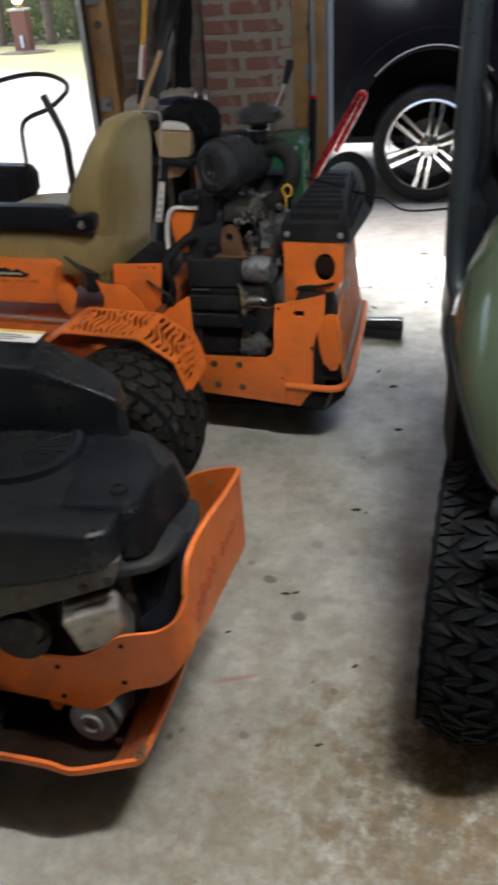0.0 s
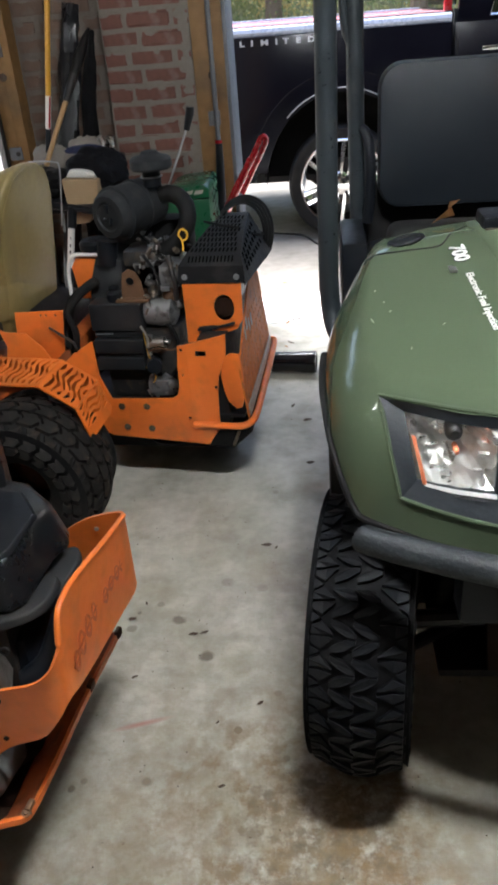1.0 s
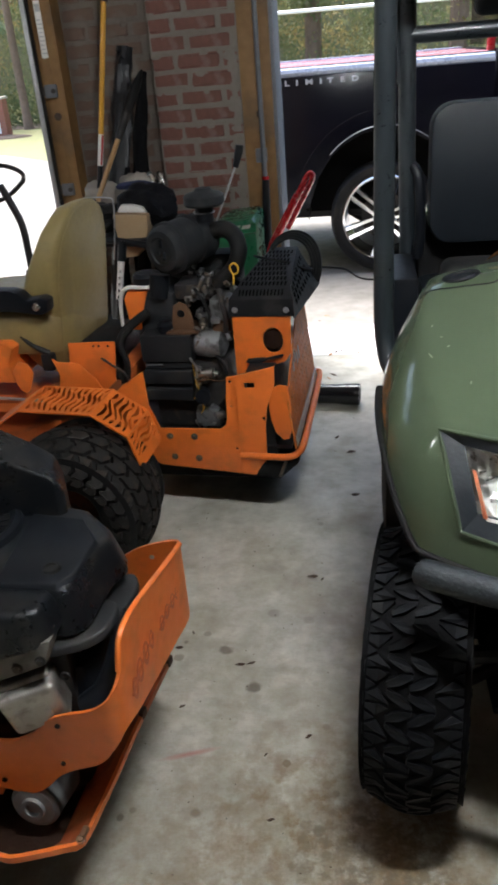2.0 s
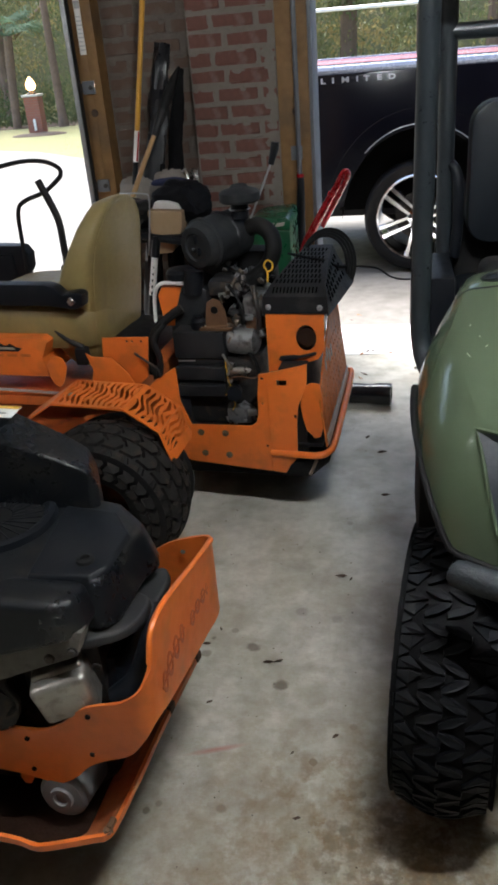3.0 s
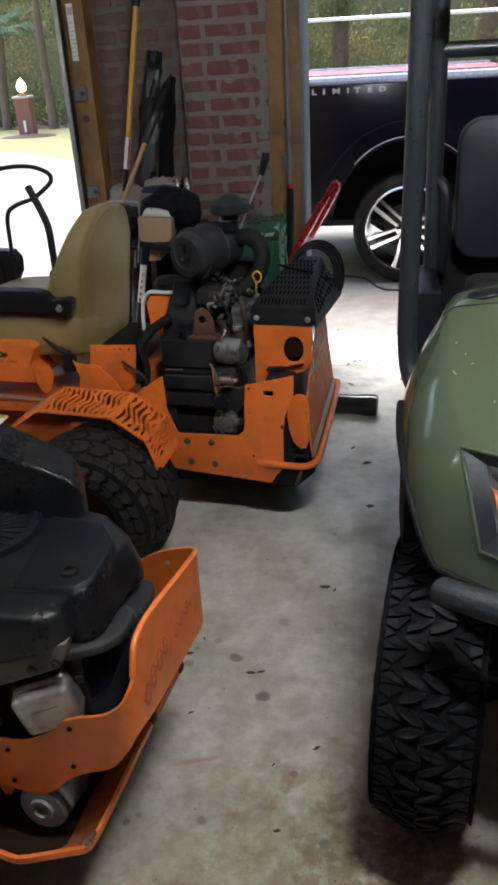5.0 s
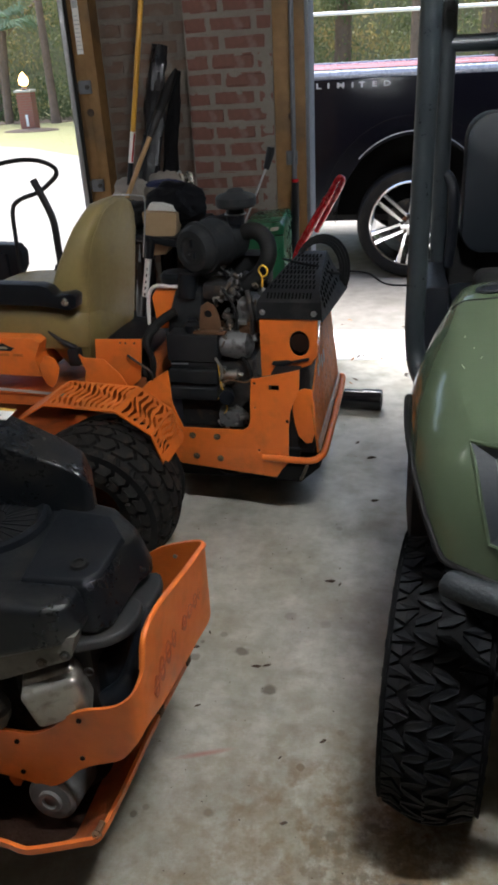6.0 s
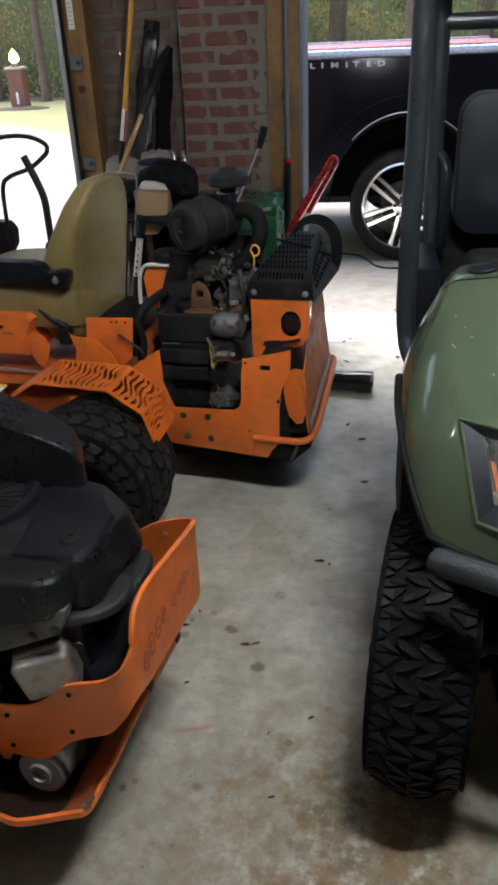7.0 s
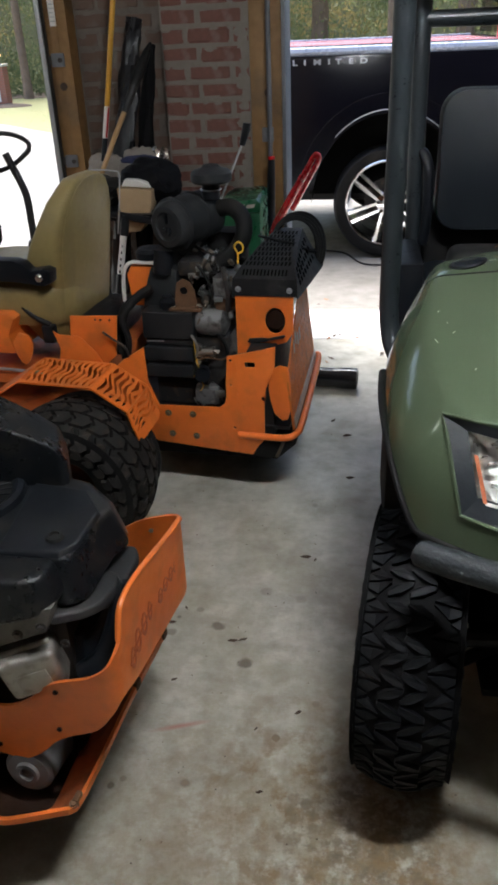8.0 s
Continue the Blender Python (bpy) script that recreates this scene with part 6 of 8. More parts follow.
        for fx, fz, fw, fh, ft in ((0.347, 0.878, 0.010, 0.015, 12), (0.432, 0.882, 0.010, 0.014, -16), (0.422, 0.858, 0.008, 0.006, -10), (0.333, 0.885, 0.006, 0.010, 20)):
            part("mirror_facet", B(-fw, fw, -0.002, 0.002, -fh, fh, m=Matrix.Translation(on_front(X(fx), fz)[0] + Vector((0, 0.034, -0.006))) @ Matrix.Rotation(radians(ft * sgn), 4, 'Z') @ Matrix.Rotation(radians(38), 4, 'X')), CHROME, lamp, "bright mirror facet", bevel=0.0015, **W)
        face_patch(Q((0.3085, 0.894), (0.3150, 0.894), (0.3315, 0.821), (0.3250, 0.821)), -0.014, 0.002, "marker", MARKER, lamp, "orange side marker strip", 2, 4)
        face_patch(Q((0.328, 0.8235), (0.444, 0.833), (0.444, 0.826), (0.329, 0.8165)), -0.014, 0.002, "chrome_edge", PAINT_WHITE, lamp, "", 6, 1)
        face_patch(Q((0.372, 0.8195), (0.442, 0.8250), (0.441, 0.8175), (0.378, 0.8130)), -0.010, 0.002, "lens_tab", CLEAR, lamp, "clear lower lens edge", 6, 1)
        lens = face_patch(Q(*LENS), -0.018, 0.003, "lens", CLEAR, lamp, "clear scratched lens")
        lens.visible_shadow = False

    # bumper tube
    part("bumper", T(bend([(0.223, 1.124, 0.744), (0.235, 1.115, 0.7445), (0.299, 1.085, 0.743), (0.438, 1.032, 0.741), (0.62, 0.984, 0.738), (0.80, 0.974, 0.738), (0.98, 0.984, 0.738), (1.162, 1.032, 0.741), (1.301, 1.085, 0.743), (1.365, 1.115, 0.7445), (1.377, 1.124, 0.744)], 6), [0.018, 0.0255] + [0.0262] * 57 + [0.0255, 0.018], 18), SCUFFED, U, "scuffed grey steel tube bumper", **W)
    for x in (0.52, 1.08):
        part("bumper_stay", T([(x, 1.02, 0.72), (x, 1.16, 0.66), (x, 1.35, 0.55)], 0.018, 10), BLACK_STEEL, U, **W)
    part("grille", B(0.40, 1.20, 1.12, 1.20, 0.54, 0.69), BLACK, U, "black lower grille panel", bevel=0.015, **W)
    part("front_frame", P([(0.37, 0.66), (1.23, 0.66), (1.23, 0.56), (1.12, 0.50), (1.10, 0.28), (0.50, 0.28), (0.48, 0.50), (0.37, 0.56)], 0.02, XZ(1.26)), RUST_DARK, U, "dark brown front frame plate", bevel=0.004, **W)
    # added black tray, closing off light under the body
    part("under_tray", B(0.40, 1.20, 1.28, 3.7, 0.24, 0.262), RUBBER, U, "added black tray that keeps light from below", bevel=0.006, **W)
    part("skid_plate", P([(1.10, 0.66), (1.16, 0.42), (1.45, 0.30), (2.0, 0.28), (2.0, 0.34), (1.45, 0.37), (1.24, 0.66)], 0.5, Matrix.Translation((0.56, 0, 0)) @ YZ(0)), BLACK, U, bevel=0.008, **W)
    part("chassis", B(0.40, 1.20, 1.6, 3.7, 0.28, 0.40), BLACK_STEEL, U, bevel=0.01, **W)
    # wheels
    for x, y, steer in ((0.250, 1.362, -0.15), (1.350, 1.362, -0.15), (0.50, 3.25, 0.0), (1.10, 3.25, 0.0)):
        sg = 1 if x < XC else -1
        w = part("wheel", LA([(0.0, 0.02), (0.05, 0.02), (0.07, -0.02), (0.14, -0.03), (0.16, 0.06), (0.17, 0.085), (0.17, -0.085), (0.15, -0.07), (0.0, -0.06)], (x, y, 0.333), (-sg, -sg * steer, 0), 28), BLACK_STEEL, U, "black steel wheel", **W)
        tyre_parts(w, (x, y, 0.333), (1, steer, 0), 0.333, 0.212, 0.165, 'chevron', 30, TREAD_BASE, crown=0.042, depth=0.008, side_lift=0.3)
        part("axle", T([(x, y, 0.333), (XC, y, 0.36)], 0.022, 10), BLACK_STEEL, U, **W)
        if y < 2:
            part("control_arm", T([(x + sg * 0.10, y, 0.26), (x + sg * 0.35, y + 0.12, 0.30)], 0.016, 10), BLACK_STEEL, U, **W)
            part("shock", T([(x + sg * 0.16, y + 0.05, 0.34), (x + sg * 0.26, y + 0.12, 0.62)], 0.028, 12), RUBBER, U, **W)
    # added black blocks against light leaking beneath the vehicle
    part("splash_guard", B(0.36, 1.24, 1.62, 3.7, 0.15, 0.30), RUBBER, U, bevel=0.02, **W)
    part("splash_guard", B(0.42, 1.18, 1.50, 1.60, 0.20, 0.66), RUBBER, U, bevel=0.02, **W)
    part("wheel_well", B(0.168, 0.26, 1.44, 1.66, 0.58, 0.80), RUBBER, U, bevel=0.012, **W)
    part("wheel_well", B(1.34, 1.432, 1.44, 1.66, 0.58, 0.80), RUBBER, U, bevel=0.012, **W)
    # black boxes fill the space over the tyres in place of shade
    part("wheel_well", B(0.205, 1.395, 1.40, 1.93, 0.67, 0.83), RUBBER, U, bevel=0.02, **W)
    part("wheel_well", B(0.36, 1.24, 1.24, 1.93, 0.66, 0.80), RUBBER, U, bevel=0.02, **W)
    # body tub, dash, seats
    part("dash", B(0.33, 1.27, 1.953, 2.06, 0.80, 1.075), RUBBER, U, "black dash panel", bevel=0.04, segs=4, **W)
    part("floor_tub", B(0.24, 1.36, 1.95, 2.75, 0.36, 0.44), BLACK, U, bevel=0.01, **W)
    part("seat_base", B(0.30, 1.30, 2.40, 2.85, 0.44, 0.72), BLACK, U, bevel=0.03, **W)
    part("seat_cushion", B(0.32, 1.28, 2.25, 2.72, 0.72, 0.86), SEAT_BLACK, U, "black vinyl bench cushion", bevel=0.05, **W)
    def rounded(xa, xb, za, zb, r):
        return [(cx + r * math.cos(a), cz + r * math.sin(a)) for cx, cz, a0 in ((xb - r, zb - r, 0), (xa + r, zb - r, 1), (xa + r, za + r, 2), (xb - r, za + r, 3)) for a in [(a0 + k / 6) * math.pi / 2 for k in range(7)]]
    for x0, x1 in ((0.352, 0.90), (0.92, 1.27)):
        bm = P(rounded(x0, x1, 0.975, 1.405, 0.075), 0.09, XZ(2.60))
        part("seat_back", bm, SEAT_BLACK, U, "black vinyl seat back", bevel=0.022, **W)
    part("seat_panel", B(0.30, 1.30, 2.695, 2.76, 0.60, 1.04), RUBBER, U, bevel=0.02, **W)
    for x in (0.222, 1.298):
        part("seat_bolster", B(x, x + 0.08, 2.28, 2.60, 0.50, 0.955), BLACK, U, "black plastic panel beside the seat", bevel=0.02, **W)
    part("side_bolster", T(bend([(0.285, 2.66, 1.225), (0.312, 2.64, 1.205), (0.324, 2.62, 1.15), (0.326, 2.62, 1.02), (0.318, 2.63, 0.93)], 5), 0.018, 12), BLACK, U, "black padded hip bar", **W)
    part("headrest", B(0.47, 0.80, 2.60, 2.68, 1.63, 1.80), SEAT_BLACK, U, "black padded headrest", bevel=0.035, segs=4, **W)
    # cage
    for sg in (1, -1):
        def S(x, y, z):
            return (x if sg > 0 else 2 * XC - x, y, z)
        part("cage_post", T(bend([S(0.265, 1.72, 0.80), S(0.205, 1.80, 0.85), S(0.182, 1.845, 0.93), S(0.180, 1.853, 1.1), S(0.182, 1.856, 1.4), S(0.186, 1.862, 1.8), S(0.195, 1.88, 1.98), S(0.215, 1.97, 2.03), S(0.24, 2.3, 2.05), S(0.26, 2.62, 2.05)], 6), 0.0245, 16), CAGE, U, "grey-black roll cage tube", **W)
        part("cage_post", T(bend([S(0.30, 2.66, 0.45), S(0.29, 2.66, 0.9), S(0.282, 2.66, 1.3), S(0.278, 2.66, 1.7), S(0.268, 2.65, 2.0), S(0.26, 2.62, 2.05)], 5), 0.027, 14), CAGE, U, **W)
        part("cage_brace", T(bend([S(0.282, 2.66, 1.44), S(0.258, 2.66, 1.49), S(0.247, 2.66, 1.56), S(0.246, 2.66, 1.70), S(0.248, 2.66, 1.95)], 5), 0.016, 12), CAGE, U, **W)
    part("cage_bar", T([(0.275, 2.66, 1.595), (1.325, 2.66, 1.595)], 0.024, 14), CAGE, U, **W)
    part("cage_bar", T([(0.26, 2.62, 2.05), (1.34, 2.62, 2.05)], 0.024, 14), CAGE, U, **W)
    part("cage_bar", T([(0.215, 1.97, 2.03), (1.385, 1.97, 2.03)], 0.024, 14), CAGE, U, **W)
    # load box behind the seats
    bx = B(0.36, 1.24, 2.85, 3.9, 0.66, 0.70)
    box(bx, 0.36, 0.39, 2.85, 3.9, 0.70, 0.84)
    box(bx, 1.21, 1.24, 2.85, 3.9, 0.70, 0.84)
    box(bx, 0.39, 1.21, 2.85, 2.88, 0.70, 0.84)
    box(bx, 0.39, 1.21, 3.87, 3.90, 0.70, 0.84)
    part("load_box", bx, GREEN, U, "green plastic load box", bevel=0.008, **W)
    # steering wheel
    part("steering_wheel", T([Vector((1.05 + 0.17 * math.cos(t), 2.12 + 0.06 * math.sin(t), 1.12 + 0.15 * math.sin(t))) for t in [k * math.pi / 12 for k in range(24)]], 0.014, 10, True), BLACK, U, **W)
    part("steering_column", T([(1.05, 2.0, 1.02), (1.05, 2.12, 1.12)], 0.02, 10), BLACK, U, **W)
    # curled dry leaf in the cowl
    lf = bmesh.new()
    v = [lf.verts.new(p) for p in ((0.43, 1.93, 1.088), (0.47, 1.94, 1.118), (0.50, 1.945, 1.14), (0.475, 1.95, 1.135), (0.49, 1.955, 1.10), (0.455, 1.945, 1.095))]
    lf.faces.new((v[0], v[1], v[5]))
    lf.faces.new((v[1], v[2], v[3]))
    lf.faces.new((v[1], v[3], v[4], v[5]))
    bmesh.ops.solidify(lf, geom=lf.faces[:], thickness=0.002)
    tagged(part("leaf", lf, TAN_LEAF, None), "curled tan dry leaf lying on the dash cowl", "leaf")
    return U


utility_vehicle()


# ---- black pickup truck on the driveway ----
def pickup():
    K = thing("pickup_truck", 1.2, 6.9, 0, "glossy black pickup truck with chrome wheels on the driveway", "truck")
    W = dict(world=True)
    LETTER = mat("satin metal letter", (0.42, 0.43, 0.46), 0.45, 0.3, bump=0.02)
    Y = 5.96
    HX, HZ = 0.338, 0.40
    arch = [(HX + 0.56 * math.cos(t), HZ + 0.63 * math.sin(t)) for t in [math.pi * k / 22 for k in range(23)]]
    arch = [(x, max(z, 0.50)) for x, z in arch]

    def panel(poly, y0, name, label=""):
        """A body side with a slight tumblehome."""
        bm = P(poly, 0.05, XZ(y0))
        for v in bm.verts:
            z = v.co.z
            v.co.y += 0.045 * max(0, (0.78 - z) / 0.3) ** 2 * 0.5 + 0.02 * max(0, (z - 1.0) / 0.45) ** 2
        return part(name, bm, TRUCK_BLACK, K, label, bevel=0.004, **W)
    side = [(-1.55, 0.52), (HX - 0.56, 0.50)] + arch[::-1][1:-1] + [(HX + 0.56, 0.50), (1.075, 0.50), (1.075, 1.405), (-1.55, 1.405)]
    bed = panel(side, Y, "bed_side", "glossy black bed side")
    # trim is cut short where its chrome would only reflect dark
    part("arch_trim", T([Vector((HX + 0.575 * math.cos(t), Y - 0.012, HZ + 0.655 * math.sin(t))) for t in [math.pi * (0.26 + 0.48 * k / 30) for k in range(31)]], 0.0036, 8), STEEL, bed, "thin chrome wheel arch trim", **W)
    part("arch_flare", T([Vector((HX + 0.69 * math.cos(t), Y + 0.004, HZ + 0.76 * math.sin(t))) for t in [math.pi * (0.12 + 0.76 * k / 30) for k in range(31)]], 0.004, 8), TRUCK_BLACK, bed, **W)
    for z, r in ((1.405, 0.005), (1.312, 0.004)):
        part("body_crease", T([(-1.5, Y + 0.035, z), (1.07, Y + 0.035, z)], r, 6), STEEL if z > 1.4 else TRUCK_BLACK, bed, **W)
    # bed rail cap, cover and far rail
    RAIL = mat("pale metal rail", (0.24, 0.27, 0.34), 0.3, 0.2, amount=0.3, bump=0.02)
    cap = bmesh.new()
    prof = [(Y + 0.03, 1.405), (Y + 0.02, 1.43), (Y + 0.03, 1.452), (Y + 0.06, 1.462), (Y + 0.13, 1.464), (Y + 0.14, 1.44), (Y + 0.14, 1.40)]
    for x0, x1 in ((-1.55, 1.075),):
        a = [cap.verts.new((x0, y, z)) for y, z in prof]
        b = [cap.verts.new((x1, y, z)) for y, z in prof]
        for k in range(len(prof) - 1):
            cap.faces.new((a[k], b[k], b[k + 1], a[k + 1]))
        cap.faces.new(a[::-1])
        cap.faces.new(b)
    bmesh.ops.recalc_face_normals(cap, faces=cap.faces)
    part("bed_rail", cap, RAIL, K, "pale metal bed rail cap", **W)
    for y in (Y + 0.075, Y + 0.115):
        part("rail_groove", T([(-1.5, y, 1.4645), (1.07, y, 1.4645)], 0.004, 6), BLACK, K, **W)
    COVER = mat("pale pink bed cover", (0.36, 0.17, 0.20), 0.3, second=(0.30, 0.035, 0.06), blotch=0.9, amount=0.7, coat=0.2, bump=0.04, bump_scale=12)
    part("bed_cover", B(-1.5, 1.05, Y + 0.15, 7.78, 1.445, 1.472), COVER, K, "glossy pale pink bed cover with a red patch", bevel=0.008, **W)
    part("bed_rail", B(-1.55, 1.075, 7.79, 7.93, 1.40, 1.485), RAIL, K, "bright far bed rail", bevel=0.01, **W)
    part("far_side", B(-1.55, 3.9, 7.90, 7.98, 0.50, 1.39), TRUCK_BLACK, K, bevel=0.02, **W)
    part("tailgate", B(-1.60, -1.55, 6.02, 7.9, 0.55, 1.42), TRUCK_BLACK, K, bevel=0.02, **W)
    part("bed_floor", B(-1.5, 1.05, 6.42, 7.88, 0.80, 0.84), BLACK, K, **W)
    # cab
    cab = [(1.10, 0.42), (3.9, 0.42), (3.9, 1.30), (3.75, 1.38), (1.10, 1.40)]
    panel(cab, Y - 0.004, "cab_side", "black cab side")
    up = P([(1.12, 1.39), (3.7, 1.38), (3.05, 1.90), (1.30, 1.93), (1.16, 1.88)], 0.05, XZ(Y + 0.10), [[(1.34, 1.43), (2.25, 1.43), (2.25, 1.84), (1.42, 1.84)], [(2.33, 1.43), (3.4, 1.42), (2.95, 1.83), (2.33, 1.84)]])
    cu = part("cab_frame", up, TRUCK_BLACK, K, bevel=0.006, **W)
    for poly in ([(1.34, 1.43), (2.25, 1.43), (2.25, 1.84), (1.42, 1.84)], [(2.33, 1.43), (3.4, 1.42), (2.95, 1.83), (2.33, 1.84)]):
        part("side_window", P(poly, 0.005, XZ(Y + 0.125)), DARK_GLASS, K, "tinted side window", **W)
        ed = [Vector((x, Y + 0.096, z)) for x, z in poly]
        part("window_trim", T(ed, 0.011, 8, True), CHROME, K, "bright window trim", **W)
    part("roof", B(1.25, 3.05, 6.1, 7.85, 1.90, 1.96), TRUCK_BLACK, K, bevel=0.03, **W)
    part("rear_window", B(1.13, 1.14, 6.25, 7.7, 1.50, 1.86), DARK_GLASS, K, **W)
    part("cab_back", P([(6.1, 0.85), (7.85, 0.85), (7.85, 1.48), (6.1, 1.48)], 0.03, YZ(1.10)), TRUCK_BLACK, K, bevel=0.005, **W)
    part("tail_reflector", B(1.045, 1.098, 6.16, 6.20, 1.47, 1.60), RED, K, "red reflector at the cab corner", bevel=0.005, **W)
    part("door_seam", T([(1.12, Y - 0.004, 0.55), (1.12, Y - 0.006, 0.9), (1.12, Y + 0.02, 1.38)], 0.005, 6), RUBBER, K, **W)
    part("door_seam", T([(2.29, Y - 0.004, 0.55), (2.29, Y - 0.006, 0.9), (2.29, Y + 0.02, 1.38)], 0.005, 6), RUBBER, K, **W)
    for x in (1.35, 2.48):
        part("door_handle", B(x - 0.075, x + 0.105, Y - 0.035, Y - 0.005, 1.222, 1.252), CHROME, K, "chrome door handle", bevel=0.010, **W)
    part("running_board", B(1.15, 3.0, Y - 0.07, Y + 0.10, 0.33, 0.38), BLACK, K, bevel=0.015, **W)
    part("front_clip", B(3.9, 5.0, Y + 0.02, 7.9, 0.45, 1.22), TRUCK_BLACK, K, bevel=0.06, **W)
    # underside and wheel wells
    # near-black lining colour carries the shade inside the wheel well
    WELL_SHADE = mat("well shade", (0.004, 0.004, 0.004), 0.95, spec=0.1, bump=0.2)
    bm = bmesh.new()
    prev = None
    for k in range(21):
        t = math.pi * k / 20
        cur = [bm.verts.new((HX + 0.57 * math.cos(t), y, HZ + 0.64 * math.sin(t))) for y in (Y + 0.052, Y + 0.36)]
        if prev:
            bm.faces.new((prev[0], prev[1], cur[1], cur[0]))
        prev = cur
    part("wheel_well", bm, WELL_SHADE, K, "wheel well lining with shade in its colour", **W)
    part("well_back", B(HX - 0.6, HX + 0.6, Y + 0.34, Y + 0.38, 0.42, 1.24), WELL_SHADE, K, **W)
    part("chassis", B(-1.4, 4.6, 6.35, 7.6, 0.36, 0.60), BLACK_STEEL, K, bevel=0.02, **W)
    part("rear_valance", B(-1.5, -0.30, 6.0, 6.1, 0.44, 0.56), BLACK, K, bevel=0.02, **W)
    # word on the bed side: plain block letters of chrome
    for ch, x in zip("LIMITED", (-0.362, -0.283, -0.216, -0.115, -0.062, 0.028, 0.106)):
        cu = bpy.data.curves.new("letter", 'FONT')
        cu.body, cu.size, cu.extrude, cu.offset, cu.resolution_u = ch, 0.047, 0.008, 0.0016, 3
        tmp = new("letter", cu)
        bpy.context.view_layer.update()
        me = bpy.data.meshes.new_from_object(tmp.evaluated_get(bpy.context.evaluated_depsgraph_get()))
        bpy.data.objects.remove(tmp)
        bm = bmesh.new()
        bm.from_mesh(me)
        for v in bm.verts:
            v.co = Vector((x + v.co.x * 1.5, Y + 0.012 - v.co.z, 1.352 + v.co.y))
        part("letter", bm, LETTER, bed, "raised bright letter", smooth=False, **W)
    # wheels: twin-spoke alloys
    for x, y, sg in ((HX, Y + 0.01, -1), (3.95, Y + 0.01, -1), (HX, 7.93, 1), (3.95, 7.93, 1)):
        c = Vector((x, y, 0.400))
        ax = Vector((0, sg, 0))
        w = part("wheel", LA([(0.26, -0.20), (0.29, -0.20), (0.310, -0.01), (0.315, 0.0), (0.308, 0.005), (0.298, 0.0), (0.285, -0.03), (0.27, -0.15)], c, ax, 48, True), CHROME, K, "chrome twin-spoke alloy wheel", **W)
        part("tyre", LA([(0.31, -0.22), (0.38, -0.235), (0.397, -0.21), (0.403, -0.16), (0.403, -0.06), (0.397, -0.015), (0.38, 0.008), (0.345, 0.012), (0.314, 0.0), (0.30, -0.02)], c, ax, 56, True), RUBBER, w, **W)
        for k in range(6):
            a = k * math.pi / 3 + 0.35
            for off in (-1, 1):
                bm = bmesh.new()
                rad = Vector((math.cos(a), 0, math.sin(a)))
                tan = Vector((-math.sin(a), 0, math.cos(a)))
                p0, p1 = c + rad * 0.055 + tan * off * 0.026 + ax * -0.015, c + rad * 0.298 + tan * off * 0.036 + ax * -0.012
                d = (p1 - p0).normalized()
                s = ax.cross(d)
                w0, w1 = 0.015, 0.021
                vs = []
                for p, ww, dp in ((p0, w0, 0.03), (p1, w1, 0.03)):
                    vs.append([bm.verts.new(p + s * ww), bm.verts.new(p + s * ww * 0.6 + ax * 0.012), bm.verts.new(p - s * ww * 0.6 + ax * 0.012), bm.verts.new(p - s * ww), bm.verts.new(p - s * ww * 0.6 - ax * dp), bm.verts.new(p + s * ww * 0.6 - ax * dp)])
                for i in range(6):
                    bm.faces.new((vs[0][i], vs[0][(i + 1) % 6], vs[1][(i + 1) % 6], vs[1][i]))
                bm.faces.new(vs[0][::-1])
                bm.faces.new(vs[1])
                bmesh.ops.recalc_face_normals(bm, faces=bm.faces)
                part("spoke", bm, CHROME, w, **W)
            part("lug_nut", LA([(0.013, -0.01), (0.013, 0.012), (0.0, 0.014)], c + 0.07 * Vector((math.cos(a + 0.52), 0, math.sin(a + 0.52))), ax, 8), DARK_METAL, w, **W)
        part("hub", LA([(0.085, -0.04), (0.08, -0.005), (0.045, 0.0), (0.042, 0.012), (0.0, 0.016)], c, ax, 28), CHROME, w, **W)
        part("brake_disc", LA([(0.05, -0.10), (0.17, -0.10), (0.17, -0.12), (0.05, -0.12)], c, ax, 32, True), DARK_METAL, w, **W)
    part("axle", T([(HX, 6.0, 0.40), (HX, 7.9, 0.40)], 0.05, 12), BLACK_STEEL, K, **W)
    return K


pickup()


# ---- wall between the openings: timber, metal edges, brick ----
solo("wall_core", B(-1.375, -0.30, 4.44, YO, 0, HEAD), MORTAR, "grey mortar behind the brickwork", "wall", kind="structure")
for nm, a, b, y0 in (("door_jamb_1", -1.505, -1.378, 4.265), ("door_jamb_2", -0.452, -0.291, 4.262)):
    j = thing(nm, (a + b) / 2, 4.4, 0, "stained timber door jamb with knots and stains", "door jamb", kind="structure")
    w1 = (b - a) * 0.56
    part("board", B(a, a + w1 - 0.002, y0 + 0.02, YO + 0.02, 0, HEAD), WOOD, j, world=True, bevel=0.004)
    part("board", B(a + w1, b, y0, YO + 0.02, 0, HEAD), WOOD, j, world=True, bevel=0.004)
GALV = mat("dull galvanised bracket", (0.15, 0.16, 0.18), 0.55, 0.5, second=(0.09, 0.095, 0.105))
KNOT = mat("dark knot", (0.05, 0.03, 0.018), 0.7)
edge = thing("door_track", -1.515, 4.3, 0, "galvanised door track edge with bolted brackets", "door track", kind="structure")
part("track", B(-1.530, -1.505, 4.24, 4.33, 0, HEAD), STEEL, edge, world=True, bevel=0.003)
part("seal", B(-1.504, -1.490, 4.245, 4.262, 0, HEAD), RUBBER, edge, world=True)
